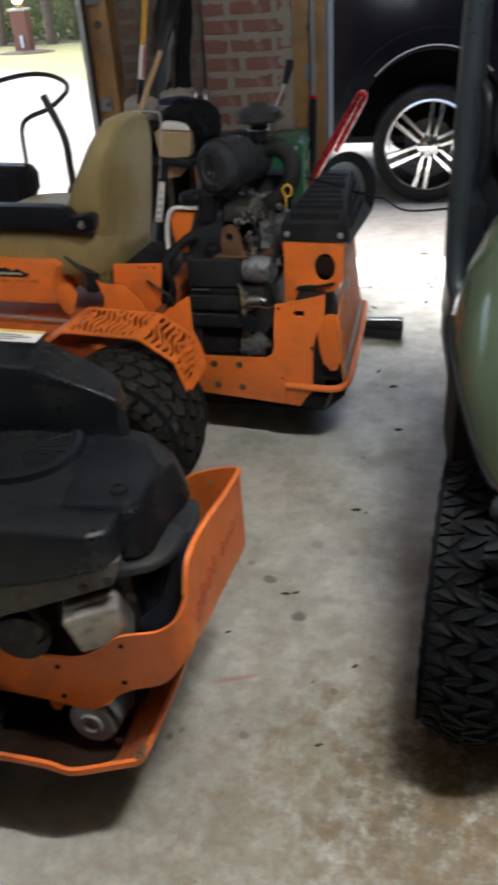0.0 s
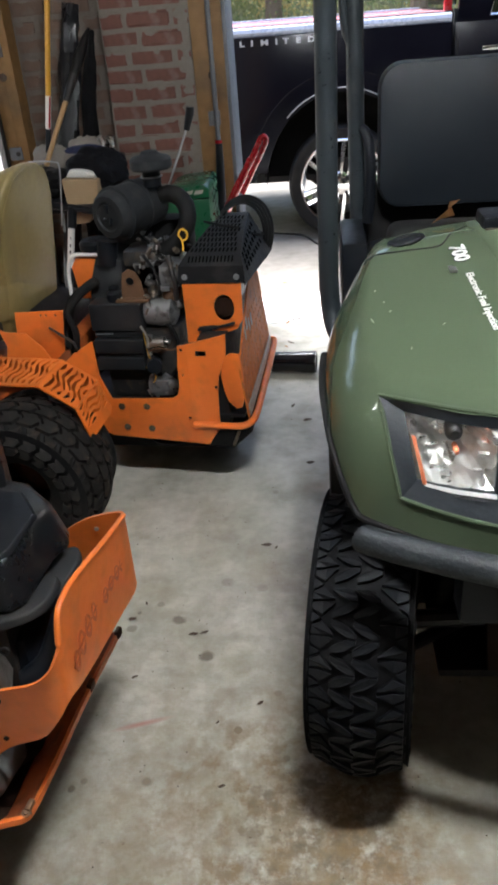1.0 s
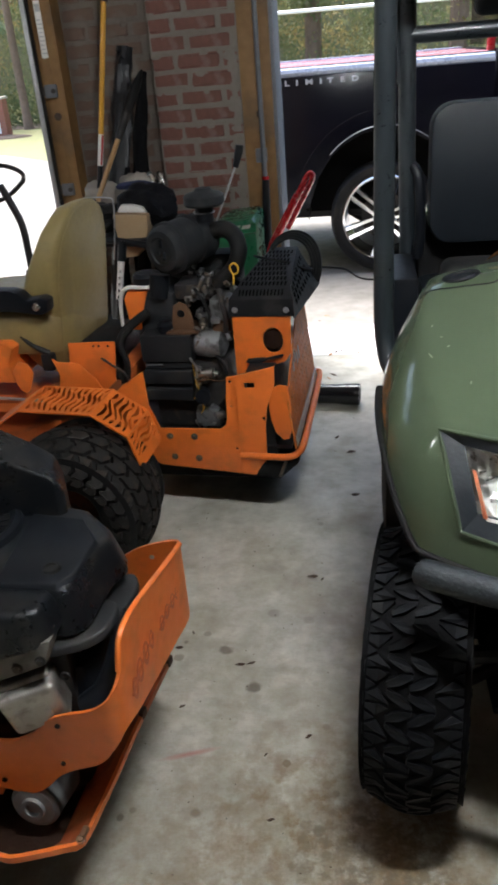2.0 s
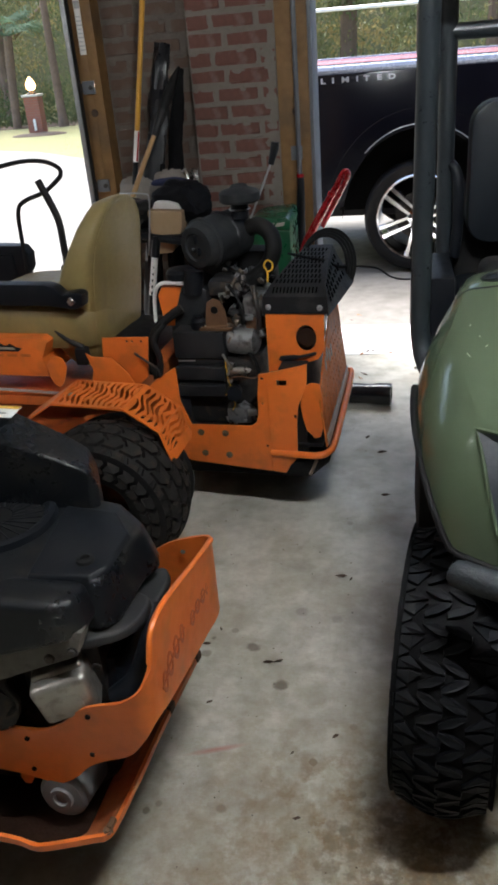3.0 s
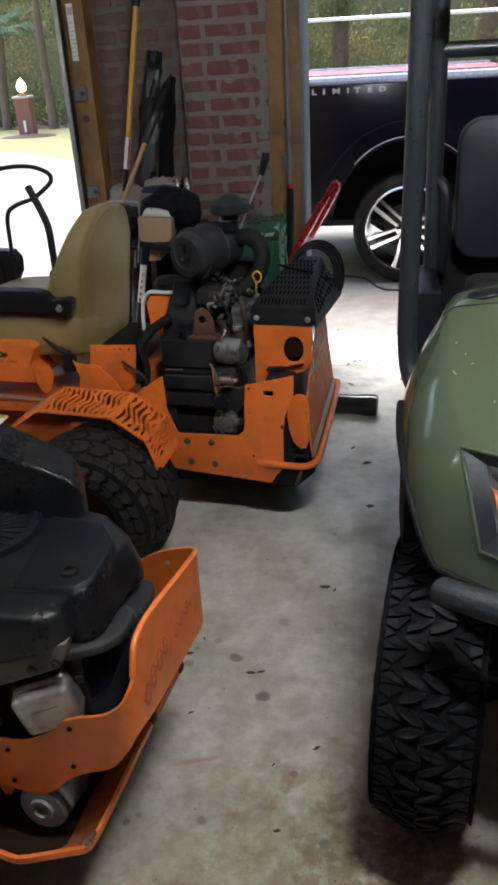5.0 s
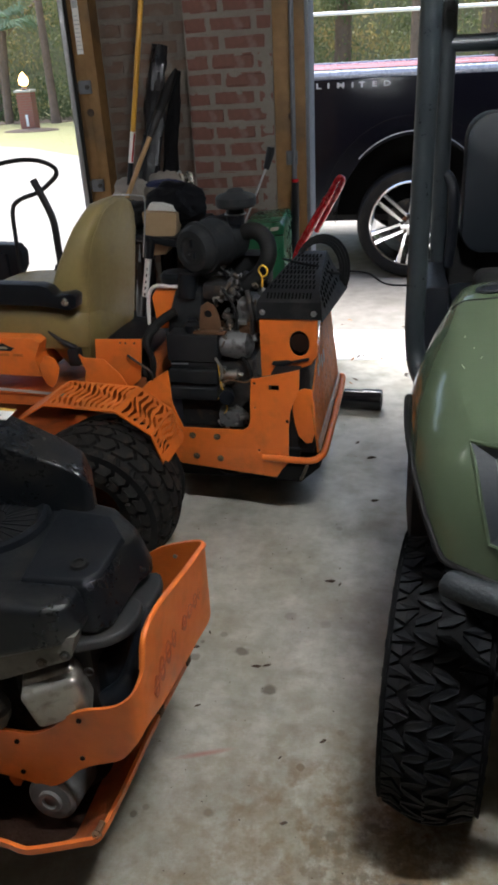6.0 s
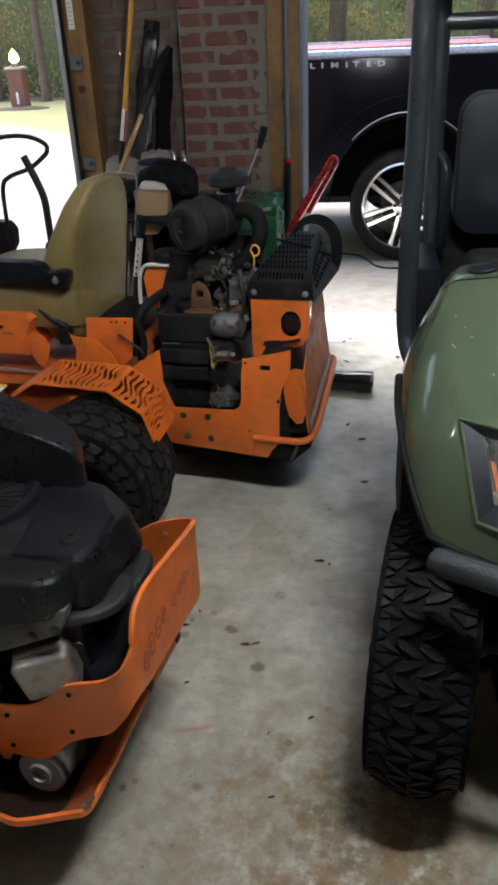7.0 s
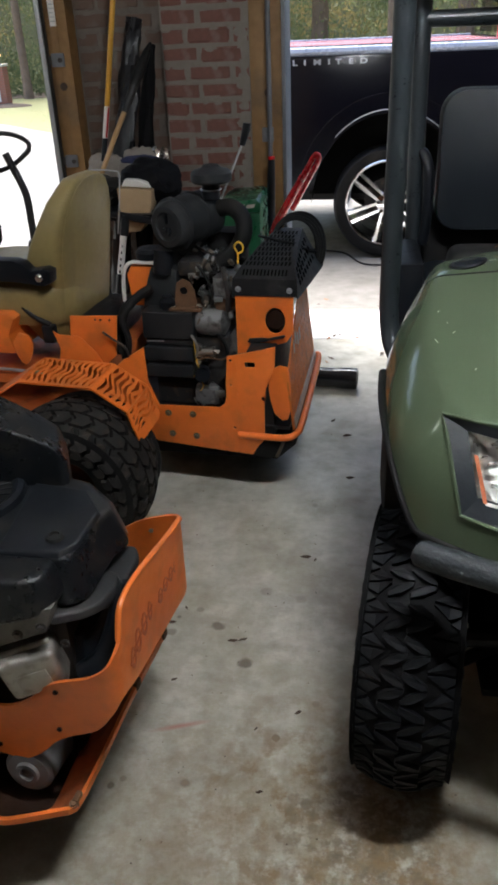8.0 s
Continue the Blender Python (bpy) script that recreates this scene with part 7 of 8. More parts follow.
for z in (0.99, 1.485, 2.0):
    bk = part("bracket", B(-1.478, -1.412, 4.246, 4.262, z - 0.032, z + 0.032), GALV, edge, "galvanised angle bracket", world=True, bevel=0.003)
    part("bracket_bolt", LA([(0.012, 0), (0.012, 0.008), (0, 0.01)], (-1.43, 4.245, z), (0, -1, 0), 8), DARK_METAL, bk, world=True)
    part("bracket_web", B(-1.504, -1.478, 4.25, 4.262, z - 0.022, z + 0.022), DARK_METAL, bk, world=True)
for x, z in ((-1.437, 1.36), (-1.44, 0.75), (-0.36, 1.30)):
    part("knot", LA([(0.0001, 0), (0.02, 0), (0.016, 0.003), (0.0, 0.004)], (x, 4.262 if x > -1 else 4.265, z), (0, -1, 0), 14), KNOT, edge, world=True)
lb = thing("paper_label", -1.452, 4.28, 1.6, "long white paper label stuck on the timber jamb", "label")
part("paper", B(-1.472, -1.435, 4.281, 4.2845, 1.64, 1.90), WHITE, lb, world=True)
part("print_block", B(-1.468, -1.440, 4.2795, 4.281, 1.85, 1.885), STEEL, lb, world=True)
for k in range(9):
    part("print_bar", B(-1.468, -1.44 - 0.004 * (k % 3), 4.2797, 4.281, 1.66 + k * 0.019, 1.664 + k * 0.019), STEEL, lb, world=True)
ed2 = thing("door_trim", -0.285, 4.3, 0, "pale painted metal door trim strip", "door trim", kind="structure")
part("strip", B(-0.289, -0.270, 4.255, YO + 0.02, 0, HEAD), mat("weathered aluminium", (0.15, 0.16, 0.175), 0.6, 0.4, second=(0.10, 0.105, 0.115)), ed2, world=True, bevel=0.003)
con = thing("conduit", -0.36, 4.24, 0, "galvanised vertical conduit pipe clamped to the jamb", "pipe")
part("pipe", T([(-0.352, 4.235, 0.0), (-0.352, 4.235, HEAD)], 0.0125, 14), GALV, con, world=True)
for z in (1.10, 2.0):
    part("clamp", B(-0.395, -0.335, 4.245, 4.262, z - 0.035, z + 0.035), GALV, con, "galvanised pipe clamp", world=True, bevel=0.004)

# ---- tools and clutter by the wall ----
pole = thing("long_tool", -1.2, 4.1, 0, "long tool with yellow fibreglass handle and black grip", "tool")
part("shaft", T([(-1.172, 4.12, 1.27), (-1.075, 4.17, 1.86)], 0.0128, 14), YELLOW, pole, world=True)
part("grip", T([(-1.172, 4.12, 1.27), (-1.198, 4.107, 1.12)], 0.0140, 14), WHITE, pole, "white printed sleeve", world=True)
part("grip_print", T([(-1.160, 4.105, 1.265), (-1.186, 4.092, 1.125)], 0.004, 8), RED, pole, "red print strip", world=True)
part("sleeve", T([(-1.198, 4.107, 1.12), (-1.39, 4.01, 0.02)], 0.0135, 14), BLACK, pole, world=True)
part("end_cap", T([(-1.075, 4.17, 1.86), (-1.055, 4.18, 1.97)], 0.021, 14), BLACK, pole, world=True)
part("head", B(-1.46, -1.32, 3.94, 4.06, 0.0, 0.03), DARK_METAL, pole, world=True, bevel=0.008)


def crumpled(path, radii, seed, n=14, amp=0.25):
    """A limp wrapped roll: a tube whose rings are creased."""
    rn = random.Random(seed)
    bm = T(bend(path, 6), [1.0] * (6 * (len(path) - 1) + 1), n)
    bm.verts.ensure_lookup_table()
    pts = bend(path, 6)
    rr = [v.x for v in bend([(r, 0, 0) for r in radii], 6)]
    for i, p in enumerate(pts):
        for k in range(n):
            v = bm.verts[i * n + k]
            v.co = p + (v.co - p).normalized() * rr[i] * (1 + amp * (rn.random() - 0.5) + amp * 0.5 * math.sin(5 * k + i))
    return bm


solo("wrapped_roll", crumpled([(-1.24, 4.10, 0.03), (-1.19, 4.13, 0.5), (-1.11, 4.18, 1.10), (-1.055, 4.22, 1.45), (-1.02, 4.25, 1.66)], [0.05, 0.05, 0.050, 0.044, 0.034], 3, 18, 0.34), mat("crinkled black plastic", (0.006, 0.007, 0.010), 0.36, spec=0.45, bump=0.9, bump_scale=45), "rolled black plastic sheet leaning on the brick wall", "plastic roll", angle=25)
solo("folded_canopy", crumpled([(-1.11, 4.12, 0.03), (-1.065, 4.15, 0.5), (-1.015, 4.2, 1.05), (-0.97, 4.24, 1.40), (-0.945, 4.27, 1.54)], [0.04, 0.045, 0.042, 0.030, 0.014], 8), mat("black cloth", (0.006, 0.006, 0.007), 0.9, spec=0.15, bump=0.6), "folded black cloth canopy leaning on the wall", "canopy", angle=25)
sh = thing("shovel", -1.1, 4.05, 0, "narrow old shovel with wooden handle and black blade upward", "shovel")
part("handle", T([(-1.062, 4.06, 1.257), (-1.136, 4.0, 1.096), (-1.62, 3.70, 0.02)], 0.0125, 12), HANDLE_WOOD, sh, world=True)
part("socket", T([(-1.068, 4.055, 1.245), (-1.050, 4.075, 1.29), (-1.02, 4.11, 1.36)], [0.015, 0.019, 0.022], 12), BLACK_STEEL, sh, world=True)
part("blade", T([(-1.02, 4.11, 1.36), (-0.99, 4.145, 1.43), (-0.96, 4.18, 1.50), (-0.938, 4.205, 1.55)], [0.022, 0.027, 0.020, 0.006], 12), RUBBER, sh, "narrow black blade", world=True)


def sack(cx, cy, cz, sx, sy, sz, seed, amp=0.22):
    bm = bmesh.new()
    bmesh.ops.create_icosphere(bm, subdivisions=4, radius=1)
    for v in bm.verts:
        p = v.co.copy()
        f = 1 + amp * noise.noise(p * 1.6 + Vector((seed, 0, 0))) + amp * 0.6 * noise.noise(p * 4 + Vector((0, seed, 0))) + amp * 0.25 * noise.noise(p * 9)
        v.co = Vector((cx + p.x * sx * f, cy + p.y * sy * f, max(cz - sz, cz + p.z * sz * f)))
    return bm


shelf = thing("tool_cart", -1.05, 4.02, 0, "dark cluttered cart holding bags behind the mower", "cart")
part("top", B(-1.36, -0.80, 3.62, 4.24, 0.80, 0.83), BLACK, shelf, world=True, bevel=0.008)
for x, y in ((-1.34, 3.64), (-0.82, 3.64), (-1.34, 4.22), (-0.82, 4.22)):
    part("leg", T([(x, y, 0), (x, y, 0.80)], 0.014, 10), BLACK_STEEL, shelf, world=True)
part("lower_shelf", B(-1.36, -0.80, 3.62, 4.24, 0.25, 0.28), BLACK, shelf, world=True, bevel=0.008)
SACKING = mat("greyed sackcloth", (0.25, 0.225, 0.20), 0.95, second=(0.16, 0.14, 0.12), bump=0.6, bump_scale=160)
solo("cloth_sack", sack(-1.21, 4.15, 0.93, 0.13, 0.09, 0.12, 2.2, 0.2), SACKING, "crumpled off-white cloth sack on the cart", "sack")
solo("black_bag", sack(-1.20, 3.86, 0.895, 0.15, 0.09, 0.08, 4.4, 0.3), RUBBER, "small slumped black bag in front of the sack", "bag")
solo("cloth_sack", sack(-1.03, 4.13, 0.95, 0.12, 0.08, 0.12, 5.1, 0.2), SACKING, "crumpled off-white cloth sack on the cart", "sack")
solo("black_bag", sack(-0.915, 3.86, 0.94, 0.15, 0.15, 0.11, 7.3), mat("black bag cloth", (0.005, 0.005, 0.0065), 0.8, spec=0.15, bump=0.6), "slumped black bag with a rounded top", "bag")
solo("navy_cloth", sack(-0.97, 3.90, 1.04, 0.09, 0.05, 0.022, 9.9), BLUE, "navy blue cloth lying over the black bag", "cloth")
cb = thing("box", -0.95, 3.66, 0.7, "brown cardboard box in front of the black bag", "box")
part("carton", P([(-1.035, 0.945), (-0.865, 0.935), (-0.872, 0.86), (-0.90, 0.79), (-0.935, 0.742), (-1.02, 0.735)], 0.12, XZ(3.66)), CARD, cb, world=True, bevel=0.006)
part("lid", P([(-1.02, 0.948), (-0.875, 0.938), (-0.89, 0.962), (-0.94, 0.978), (-1.0, 0.980)], 0.10, XZ(3.69)), WHITE, cb, "white plastic liner edge", world=True, bevel=0.008)
tb = thing("string_trimmer", -1.0, 3.6, 0, "string trimmer with black bar handle and white shaft", "trimmer")
part("bar", T([(-1.08, 3.60, 0.845), (-0.86, 3.60, 0.805)], 0.017, 12), BLACK, tb, world=True)
part("clamp", T([(-0.985, 3.60, 0.835), (-0.995, 3.59, 0.77), (-1.0, 3.585, 0.74)], 0.021, 12), BLACK, tb, world=True)
part("shaft", T([(-1.0, 3.585, 0.75), (-1.035, 3.57, 0.56)], 0.016, 12), WHITE, tb, "white shaft with dark print", world=True)
part("lower_shaft", T([(-1.035, 3.57, 0.56), (-1.12, 3.5, 0.05)], 0.0145, 12), BLACK_STEEL, tb, "black lower shaft", world=True)
for k in range(5):
    part("print_bar", T([(-1.008 - k * 0.006, 3.569 - k * 0.003, 0.70 - k * 0.03), (-1.010 - k * 0.006, 3.569 - k * 0.003, 0.686 - k * 0.03)], 0.005, 6), BLACK_STEEL, tb, world=True)
part("head", LA([(0.02, 0.1), (0.07, 0.06), (0.08, 0.02), (0.05, 0.0)], (-1.13, 3.49, 0.0), (0, 0, 1), 20), BLACK, tb, world=True)
ch = thing("folding_chair", -0.92, 4.15, 0, "folded chair with bare metal arm loops by the wall", "chair")
for x in (-0.962, -0.912):
    part("arm_loop", T(bend([(x, 4.15, 0.0), (x, 4.15, 0.6), (x - 0.005, 4.15, 0.96), (x + 0.008, 4.13, 1.045), (x + 0.026, 4.11, 1.06), (x + 0.04, 4.09, 1.02), (x + 0.035, 4.09, 0.9), (x + 0.03, 4.09, 0.02)], 5), 0.012, 12), SILVER, ch, world=True)
part("fabric", B(-0.95, -0.83, 4.10, 4.16, 0.35, 0.98), BLACK, ch, world=True, bevel=0.015)
# green machine case with a pale emblem
gc = thing("green_case", -0.44, 3.78, 0, "dark green enamelled machine case behind the engine", "machine")
part("body", B(-0.575, -0.353, 3.70, 4.05, 0.08, 0.817), TOOL_GREEN, gc, world=True, bevel=0.018)
part("lid", P([(-0.57, 0.817), (-0.35, 0.817), (-0.35, 0.86), (-0.37, 0.883), (-0.515, 0.87), (-0.56, 0.85)], 0.36, XZ(3.69)), TOOL_GREEN, gc, world=True, bevel=0.012)
for k, (a, b) in enumerate(((-0.50, 0.032), (-0.46, 0.028), (-0.423, 0.04))):
    part("emblem", P([(a, 0.838), (a + b, 0.841), (a + b + 0.008, 0.858), (a + 0.008, 0.855)], 0.003, XZ(3.687)), CREAM, gc, "pale plain emblem shape", world=True)
for x in (-0.555, -0.375):
    for y in (3.74, 4.0):
        part("foot", LA([(0.02, 0), (0.018, 0.08)], (x, y, 0), (0, 0, 1), 12), RUBBER, gc, world=True)
lv = thing("pump_lever", -0.47, 3.66, 0, "thin bare steel lever with a black handgrip", "lever")
part("rod", T([(-0.428, 3.70, 1.125), (-0.535, 3.70, 0.89), (-0.60, 3.69, 0.75), (-0.66, 3.68, 0.02)], 0.005, 8), STEEL, lv, world=True)
part("grip", T([(-0.402, 3.70, 1.215), (-0.406, 3.70, 1.19), (-0.428, 3.70, 1.12)], [0.018, 0.02, 0.014], 12), BLACK, lv, world=True)
pg = thing("pry_bar", -0.335, 4.1, 0, "tool with black moulded grip and red collar", "tool")
part("grip", T([(-0.335, 4.10, 1.0), (-0.338, 4.10, 0.90), (-0.345, 4.10, 0.70), (-0.35, 4.09, 0.45)], [0.018, 0.021, 0.024, 0.018], 14), BLACK, pg, world=True)
part("collar", T([(-0.335, 4.10, 1.0), (-0.335, 4.10, 1.015)], 0.0185, 14), RED, pg, world=True)
part("shaft", T([(-0.35, 4.09, 0.45), (-0.36, 4.06, 0.0)], 0.012, 10), DARK_METAL, pg, world=True)
jk = thing("floor_jack", -0.25, 3.95, 0, "red floor jack with its long handle raised", "jack")
part("grip_loop", T(bend([(-0.165, 3.895, 0.935), (-0.127, 3.89, 1.005), (-0.106, 3.885, 1.040), (-0.092, 3.885, 1.046), (-0.083, 3.885, 1.030), (-0.100, 3.885, 0.992), (-0.138, 3.885, 0.925), (-0.215, 3.89, 0.79)], 5), 0.0135, 10), RED, jk, world=True)
part("handle", T([(-0.135, 3.90, 0.985), (-0.20, 3.92, 0.88), (-0.30, 3.95, 0.71), (-0.48, 4.0, 0.20)], [0.015, 0.019, 0.022, 0.022], 16), RED, jk, world=True)
part("handle_fork", T([(-0.165, 3.885, 0.955), (-0.245, 3.90, 0.80), (-0.33, 3.93, 0.65)], 0.012, 10), RED, jk, world=True)
part("body", P([(-0.75, 0.04), (-0.24, 0.04), (-0.24, 0.12), (-0.38, 0.20), (-0.55, 0.22), (-0.75, 0.12)], 0.22, XZ(3.86)), RED, jk, world=True, bevel=0.012)
for x in (-0.7, -0.29):
    for y in (3.84, 4.08):
        part("roller", LA([(0.0, -0.02), (0.05, -0.02), (0.05, 0.02), (0.0, 0.02)], (x, y, 0.05), (0, 1, 0), 20), DARK_METAL, jk, world=True)
# black pipe lying on the floor
pp = thing("pipe_offcut", 0.0, 3.45, 0, "short glossy black plastic pipe lying on the floor", "pipe")
part("pipe", LA([(0.040, 0.0), (0.049, 0.0), (0.049, 0.02), (0.048, 0.44), (0.0525, 0.48), (0.0535, 0.53), (0.052, 0.55), (0.040, 0.55), (0.040, 0.02)], (-0.42, 3.55, 0.053), (1, -0.11, 0), 30, True), PIPE, pp, world=True)
# cord looped over the heat guard
cd = thing("power_cord", -0.12, 2.92, 0.9, "black cable coil hanging on the mower's heat guard", "cable")
rk = random.Random(5)
for k in range(4):
    ph = rk.uniform(-0.2, 0.2)
    loop = []
    for i in range(22):
        t = 2 * math.pi * i / 22
        loop.append((-0.135 + (0.085 + 0.006 * k) * math.cos(t) + 0.004 * k, 2.93 + 0.02 * math.sin(2 * t + ph) + 0.012 * k, 0.835 + (0.115 + 0.006 * k) * math.sin(t)))
    part("loop", T(bend(loop, 2, True), 0.0055, 8, True), RUBBER, cd, world=True)
part("tail", T(bend([(-0.262, 2.86, 0.905), (-0.235, 2.80, 0.914), (-0.18, 2.77, 0.908), (-0.125, 2.775, 0.895), (-0.085, 2.83, 0.86), (-0.052, 2.93, 0.83)], 6), 0.005, 8), RUBBER, cd, world=True)
# the same kind of cord lying on the driveway by the truck's tyre
solo("extension_cord", T(bend([(-0.42, 6.30, 0.002), (-0.186, 6.19, 0.002), (0.022, 6.095, 0.002), (0.15, 5.80, 0.002), (0.30, 5.74, 0.002), (0.60, 5.80, 0.002), (1.1, 5.70, 0.002)], 6), 0.007, 8), RUBBER, "black extension cord lying on the driveway", "cable")
# leaves and grit on the floor
rl = random.Random(21)


def leaf(x, y, s, a, material, label):
    bm = bmesh.new()
    pts = [(-1, 0), (-0.4, 0.32), (0.3, 0.36), (1, 0.05), (0.4, -0.3), (-0.4, -0.28)]
    m = Matrix.Translation((x, y, 0.003)) @ Matrix.Rotation(a, 4, 'Z')
    lo = [bm.verts.new(m @ Vector((px * s, py * s * rl.uniform(0.7, 1.3), rl.uniform(0, s * 0.35)))) for px, py in pts]
    bm.faces.new(lo)
    bmesh.ops.triangulate(bm, faces=bm.faces)
    bmesh.ops.solidify(bm, geom=bm.faces[:], thickness=0.0012)
    return solo("leaf", bm, material, label, "leaf", group="scattered leaves", smooth=False)


for x, y, s, a in ((-0.045, 2.087, 0.020, 0.1), (-0.012, 2.075, 0.010, 1.2), (-0.235, 1.665, 0.016, 0.0), (-0.205, 1.672, 0.014, 0.3), (-0.025, 1.412, 0.011, 0.6), (-0.375, 1.50, 0.010, 0.5),
                   (-0.40, 1.80, 0.009, 2.0), (-0.43, 1.73, 0.013, 0.2), (0.085, 2.98, 0.022, 0.3), (0.02, 3.12, 0.016, 1.0), (0.10, 2.62, 0.018, 0.2), (-0.10, 1.165, 0.010, 0.2), (-0.13, 1.35, 0.007, 0.9)):
    leaf(x, y, s, a, DRY_LEAF, "small dark dry leaf on the concrete floor")
for k in range(26):
    leaf(rl.uniform(-0.15, 0.55), rl.uniform(3.55, 5.0), rl.uniform(0.012, 0.028), rl.uniform(0, 3), rl.choice([DRY_LEAF, DRY_LEAF, TAN_LEAF]), "small brown leaf near the garage opening")
bm = bmesh.new()
for k in range(260):      # grit too fine to pick apart
    x, y, s = rl.uniform(-0.6, 0.9), rl.uniform(0.7, 3.6), rl.uniform(0.0006, 0.0018)
    box(bm, x - s, x + s, y - s * 0.7, y + s * 0.7, 0.0, s)
tagged(solo("floor_grit", bm, DRY_LEAF, "fine dark grit scattered over the concrete", "grit", smooth=False), kind="stuff")


# ---- beyond the driveway ----
BARK = mat("grey-brown bark", (0.17, 0.115, 0.085), 0.95, second=(0.10, 0.07, 0.052), grain=12, blotch=2, amount=0.9, bump=0.9, bump_scale=18)


def leafy(name, greens):
    m = mat(name, greens[0], 0.7, second=greens[1], bump=0.0)
    nt = m.node_tree
    b = nt.nodes["Principled BSDF"]
    geo = nt.nodes.new("ShaderNodeNewGeometry")
    rp = nt.nodes.new("ShaderNodeValToRGB")
    rp.color_ramp.elements[0].color = (*greens[0], 1)
    rp.color_ramp.elements[1].color = (*greens[-1], 1)
    for i, g in enumerate(greens[1:-1]):
        e = rp.color_ramp.elements.new((i + 1) / (len(greens) - 1))
        e.color = (*g, 1)
    # clumps share a tint, single leaves vary a little
    co = nt.nodes.new("ShaderNodeTexCoord")
    ns = nt.nodes.new("ShaderNodeTexNoise")
    ns.inputs["Scale"].default_value, ns.inputs["Detail"].default_value = 0.9, 3
    nt.links.new(co.outputs["Object"], ns.inputs["Vector"])
    st = nt.nodes.new("ShaderNodeMapRange")
    st.inputs["From Min"].default_value, st.inputs["From Max"].default_value = 0.3, 0.7
    st.inputs["To Max"].default_value = 0.72
    nt.links.new(ns.outputs["Fac"], st.inputs["Value"])
    ad = nt.nodes.new("ShaderNodeMath")
    ad.operation = 'MULTIPLY_ADD'
    nt.links.new(geo.outputs["Random Per Island"], ad.inputs[0])
    ad.inputs[1].default_value = 0.14
    nt.links.new(st.outputs["Result"], ad.inputs[2])
    nt.links.new(ad.outputs[0], rp.inputs["Fac"])
    nt.links.new(rp.outputs["Color"], b.inputs["Base Color"])
    tl = nt.nodes.new("ShaderNodeBsdfTranslucent")
    nt.links.new(rp.outputs["Color"], tl.inputs["Color"])
    mx = nt.nodes.new("ShaderNodeMixShader")
    mx.inputs["Fac"].default_value = 0.45
    nt.links.new(b.outputs["BSDF"], mx.inputs[1])
    nt.links.new(tl.outputs["BSDF"], mx.inputs[2])
    nt.links.new(mx.outputs["Shader"], nt.nodes["Material Output"].inputs["Surface"])
    return m


LEAF_MIX = leafy("mixed autumn leaves", [(0.045, 0.065, 0.03), (0.09, 0.115, 0.05), (0.15, 0.155, 0.07), (0.28, 0.21, 0.08), (0.12, 0.09, 0.055)])
LEAF_YELLOW = leafy("yellowing leaves", [(0.30, 0.22, 0.04), (0.20, 0.17, 0.04), (0.10, 0.11, 0.03), (0.34, 0.24, 0.06)])
LEAF_PALM = leafy("palm green", [(0.07, 0.13, 0.075), (0.095, 0.16, 0.095), (0.12, 0.18, 0.105)])
LEAF_DARK = leafy("dark shrub leaves", [(0.05, 0.075, 0.032), (0.075, 0.105, 0.045), (0.11, 0.115, 0.055)])


def leaves(rn, n, place, size):
    """n small folded leaves at random poses round the places that place() gives."""
    vs, fs = [], []
    for k in range(n):
        c = Vector(place())
        s = size * rn.uniform(0.6, 1.4)
        q = Euler((rn.uniform(0, 6.3), rn.uniform(0, 6.3), rn.uniform(0, 6.3))).to_matrix()
        i = len(vs)
        for p in ((-1, 0, 0), (0, 0.42, 0.12), (1, 0, 0), (0, -0.42, 0.12)):
            vs.append(c + q @ Vector(p) * s)
        fs += [(i, i + 1, i + 2), (i, i + 2, i + 3)]
    me = bpy.data.meshes.new("leaves")
    me.from_pydata([tuple(v) for v in vs], [], fs)
    return me


def tree(x, y, h, r, seed, leaf_mat, n=2600, crown_from=0.35, lean=0.0):
    rn = random.Random(seed)
    t = thing("tree", x, y, 0, "tall tree at the woods' edge with thinning autumn leaves", "tree", group="trees at the woods' edge")
    tr = bmesh.new()
    path = [(0, 0, -0.05), (lean * 0.2 + rn.uniform(-.1, .1), 0, h * 0.25), (lean * 0.5 + rn.uniform(-.15, .15), rn.uniform(-.2, .2), h * 0.5), (lean * 0.8, 0, h * 0.75), (lean, 0, h)]
    pp = bend(path, 5)
    tube(tr, pp, [r * (1.25 if i == 0 else 1) * (1 - 0.85 * i / (len(pp) - 1)) for i in range(len(pp))], 10)
    tips = []
    for k in range(9):
        f = rn.uniform(crown_from, 0.95)
        b = Vector(pp[int(f * (len(pp) - 1))])
        a, L_ = rn.uniform(0, 6.3), h * rn.uniform(0.12, 0.26) * (1.2 - f * 0.6)
        e = b + Vector((math.cos(a) * L_, math.sin(a) * L_, L_ * rn.uniform(0.2, 0.7)))
        m = (b + e) / 2 + Vector((0, 0, L_ * 0.1))
        tube(tr, bend([b, m, e], 3), [r * 0.35 * (1 - 0.12 * i) for i in range(7)], 6)
        tips += [m, e, e, (m + e) / 2]
    part("trunk", tr, BARK, t, "grey-brown bark trunk with limbs")
    def at():
        c = rn.choice(tips)
        g = h * 0.055
        return (c.x + rn.gauss(0, g), c.y + rn.gauss(0, g), max(0.4, c.z + rn.gauss(0, g * 0.8)))
    me = leaves(rn, n * 2, at, 0.06)
    me.materials.append(leaf_mat)
    o = new("crown", me)
    o.parent = t
    return t


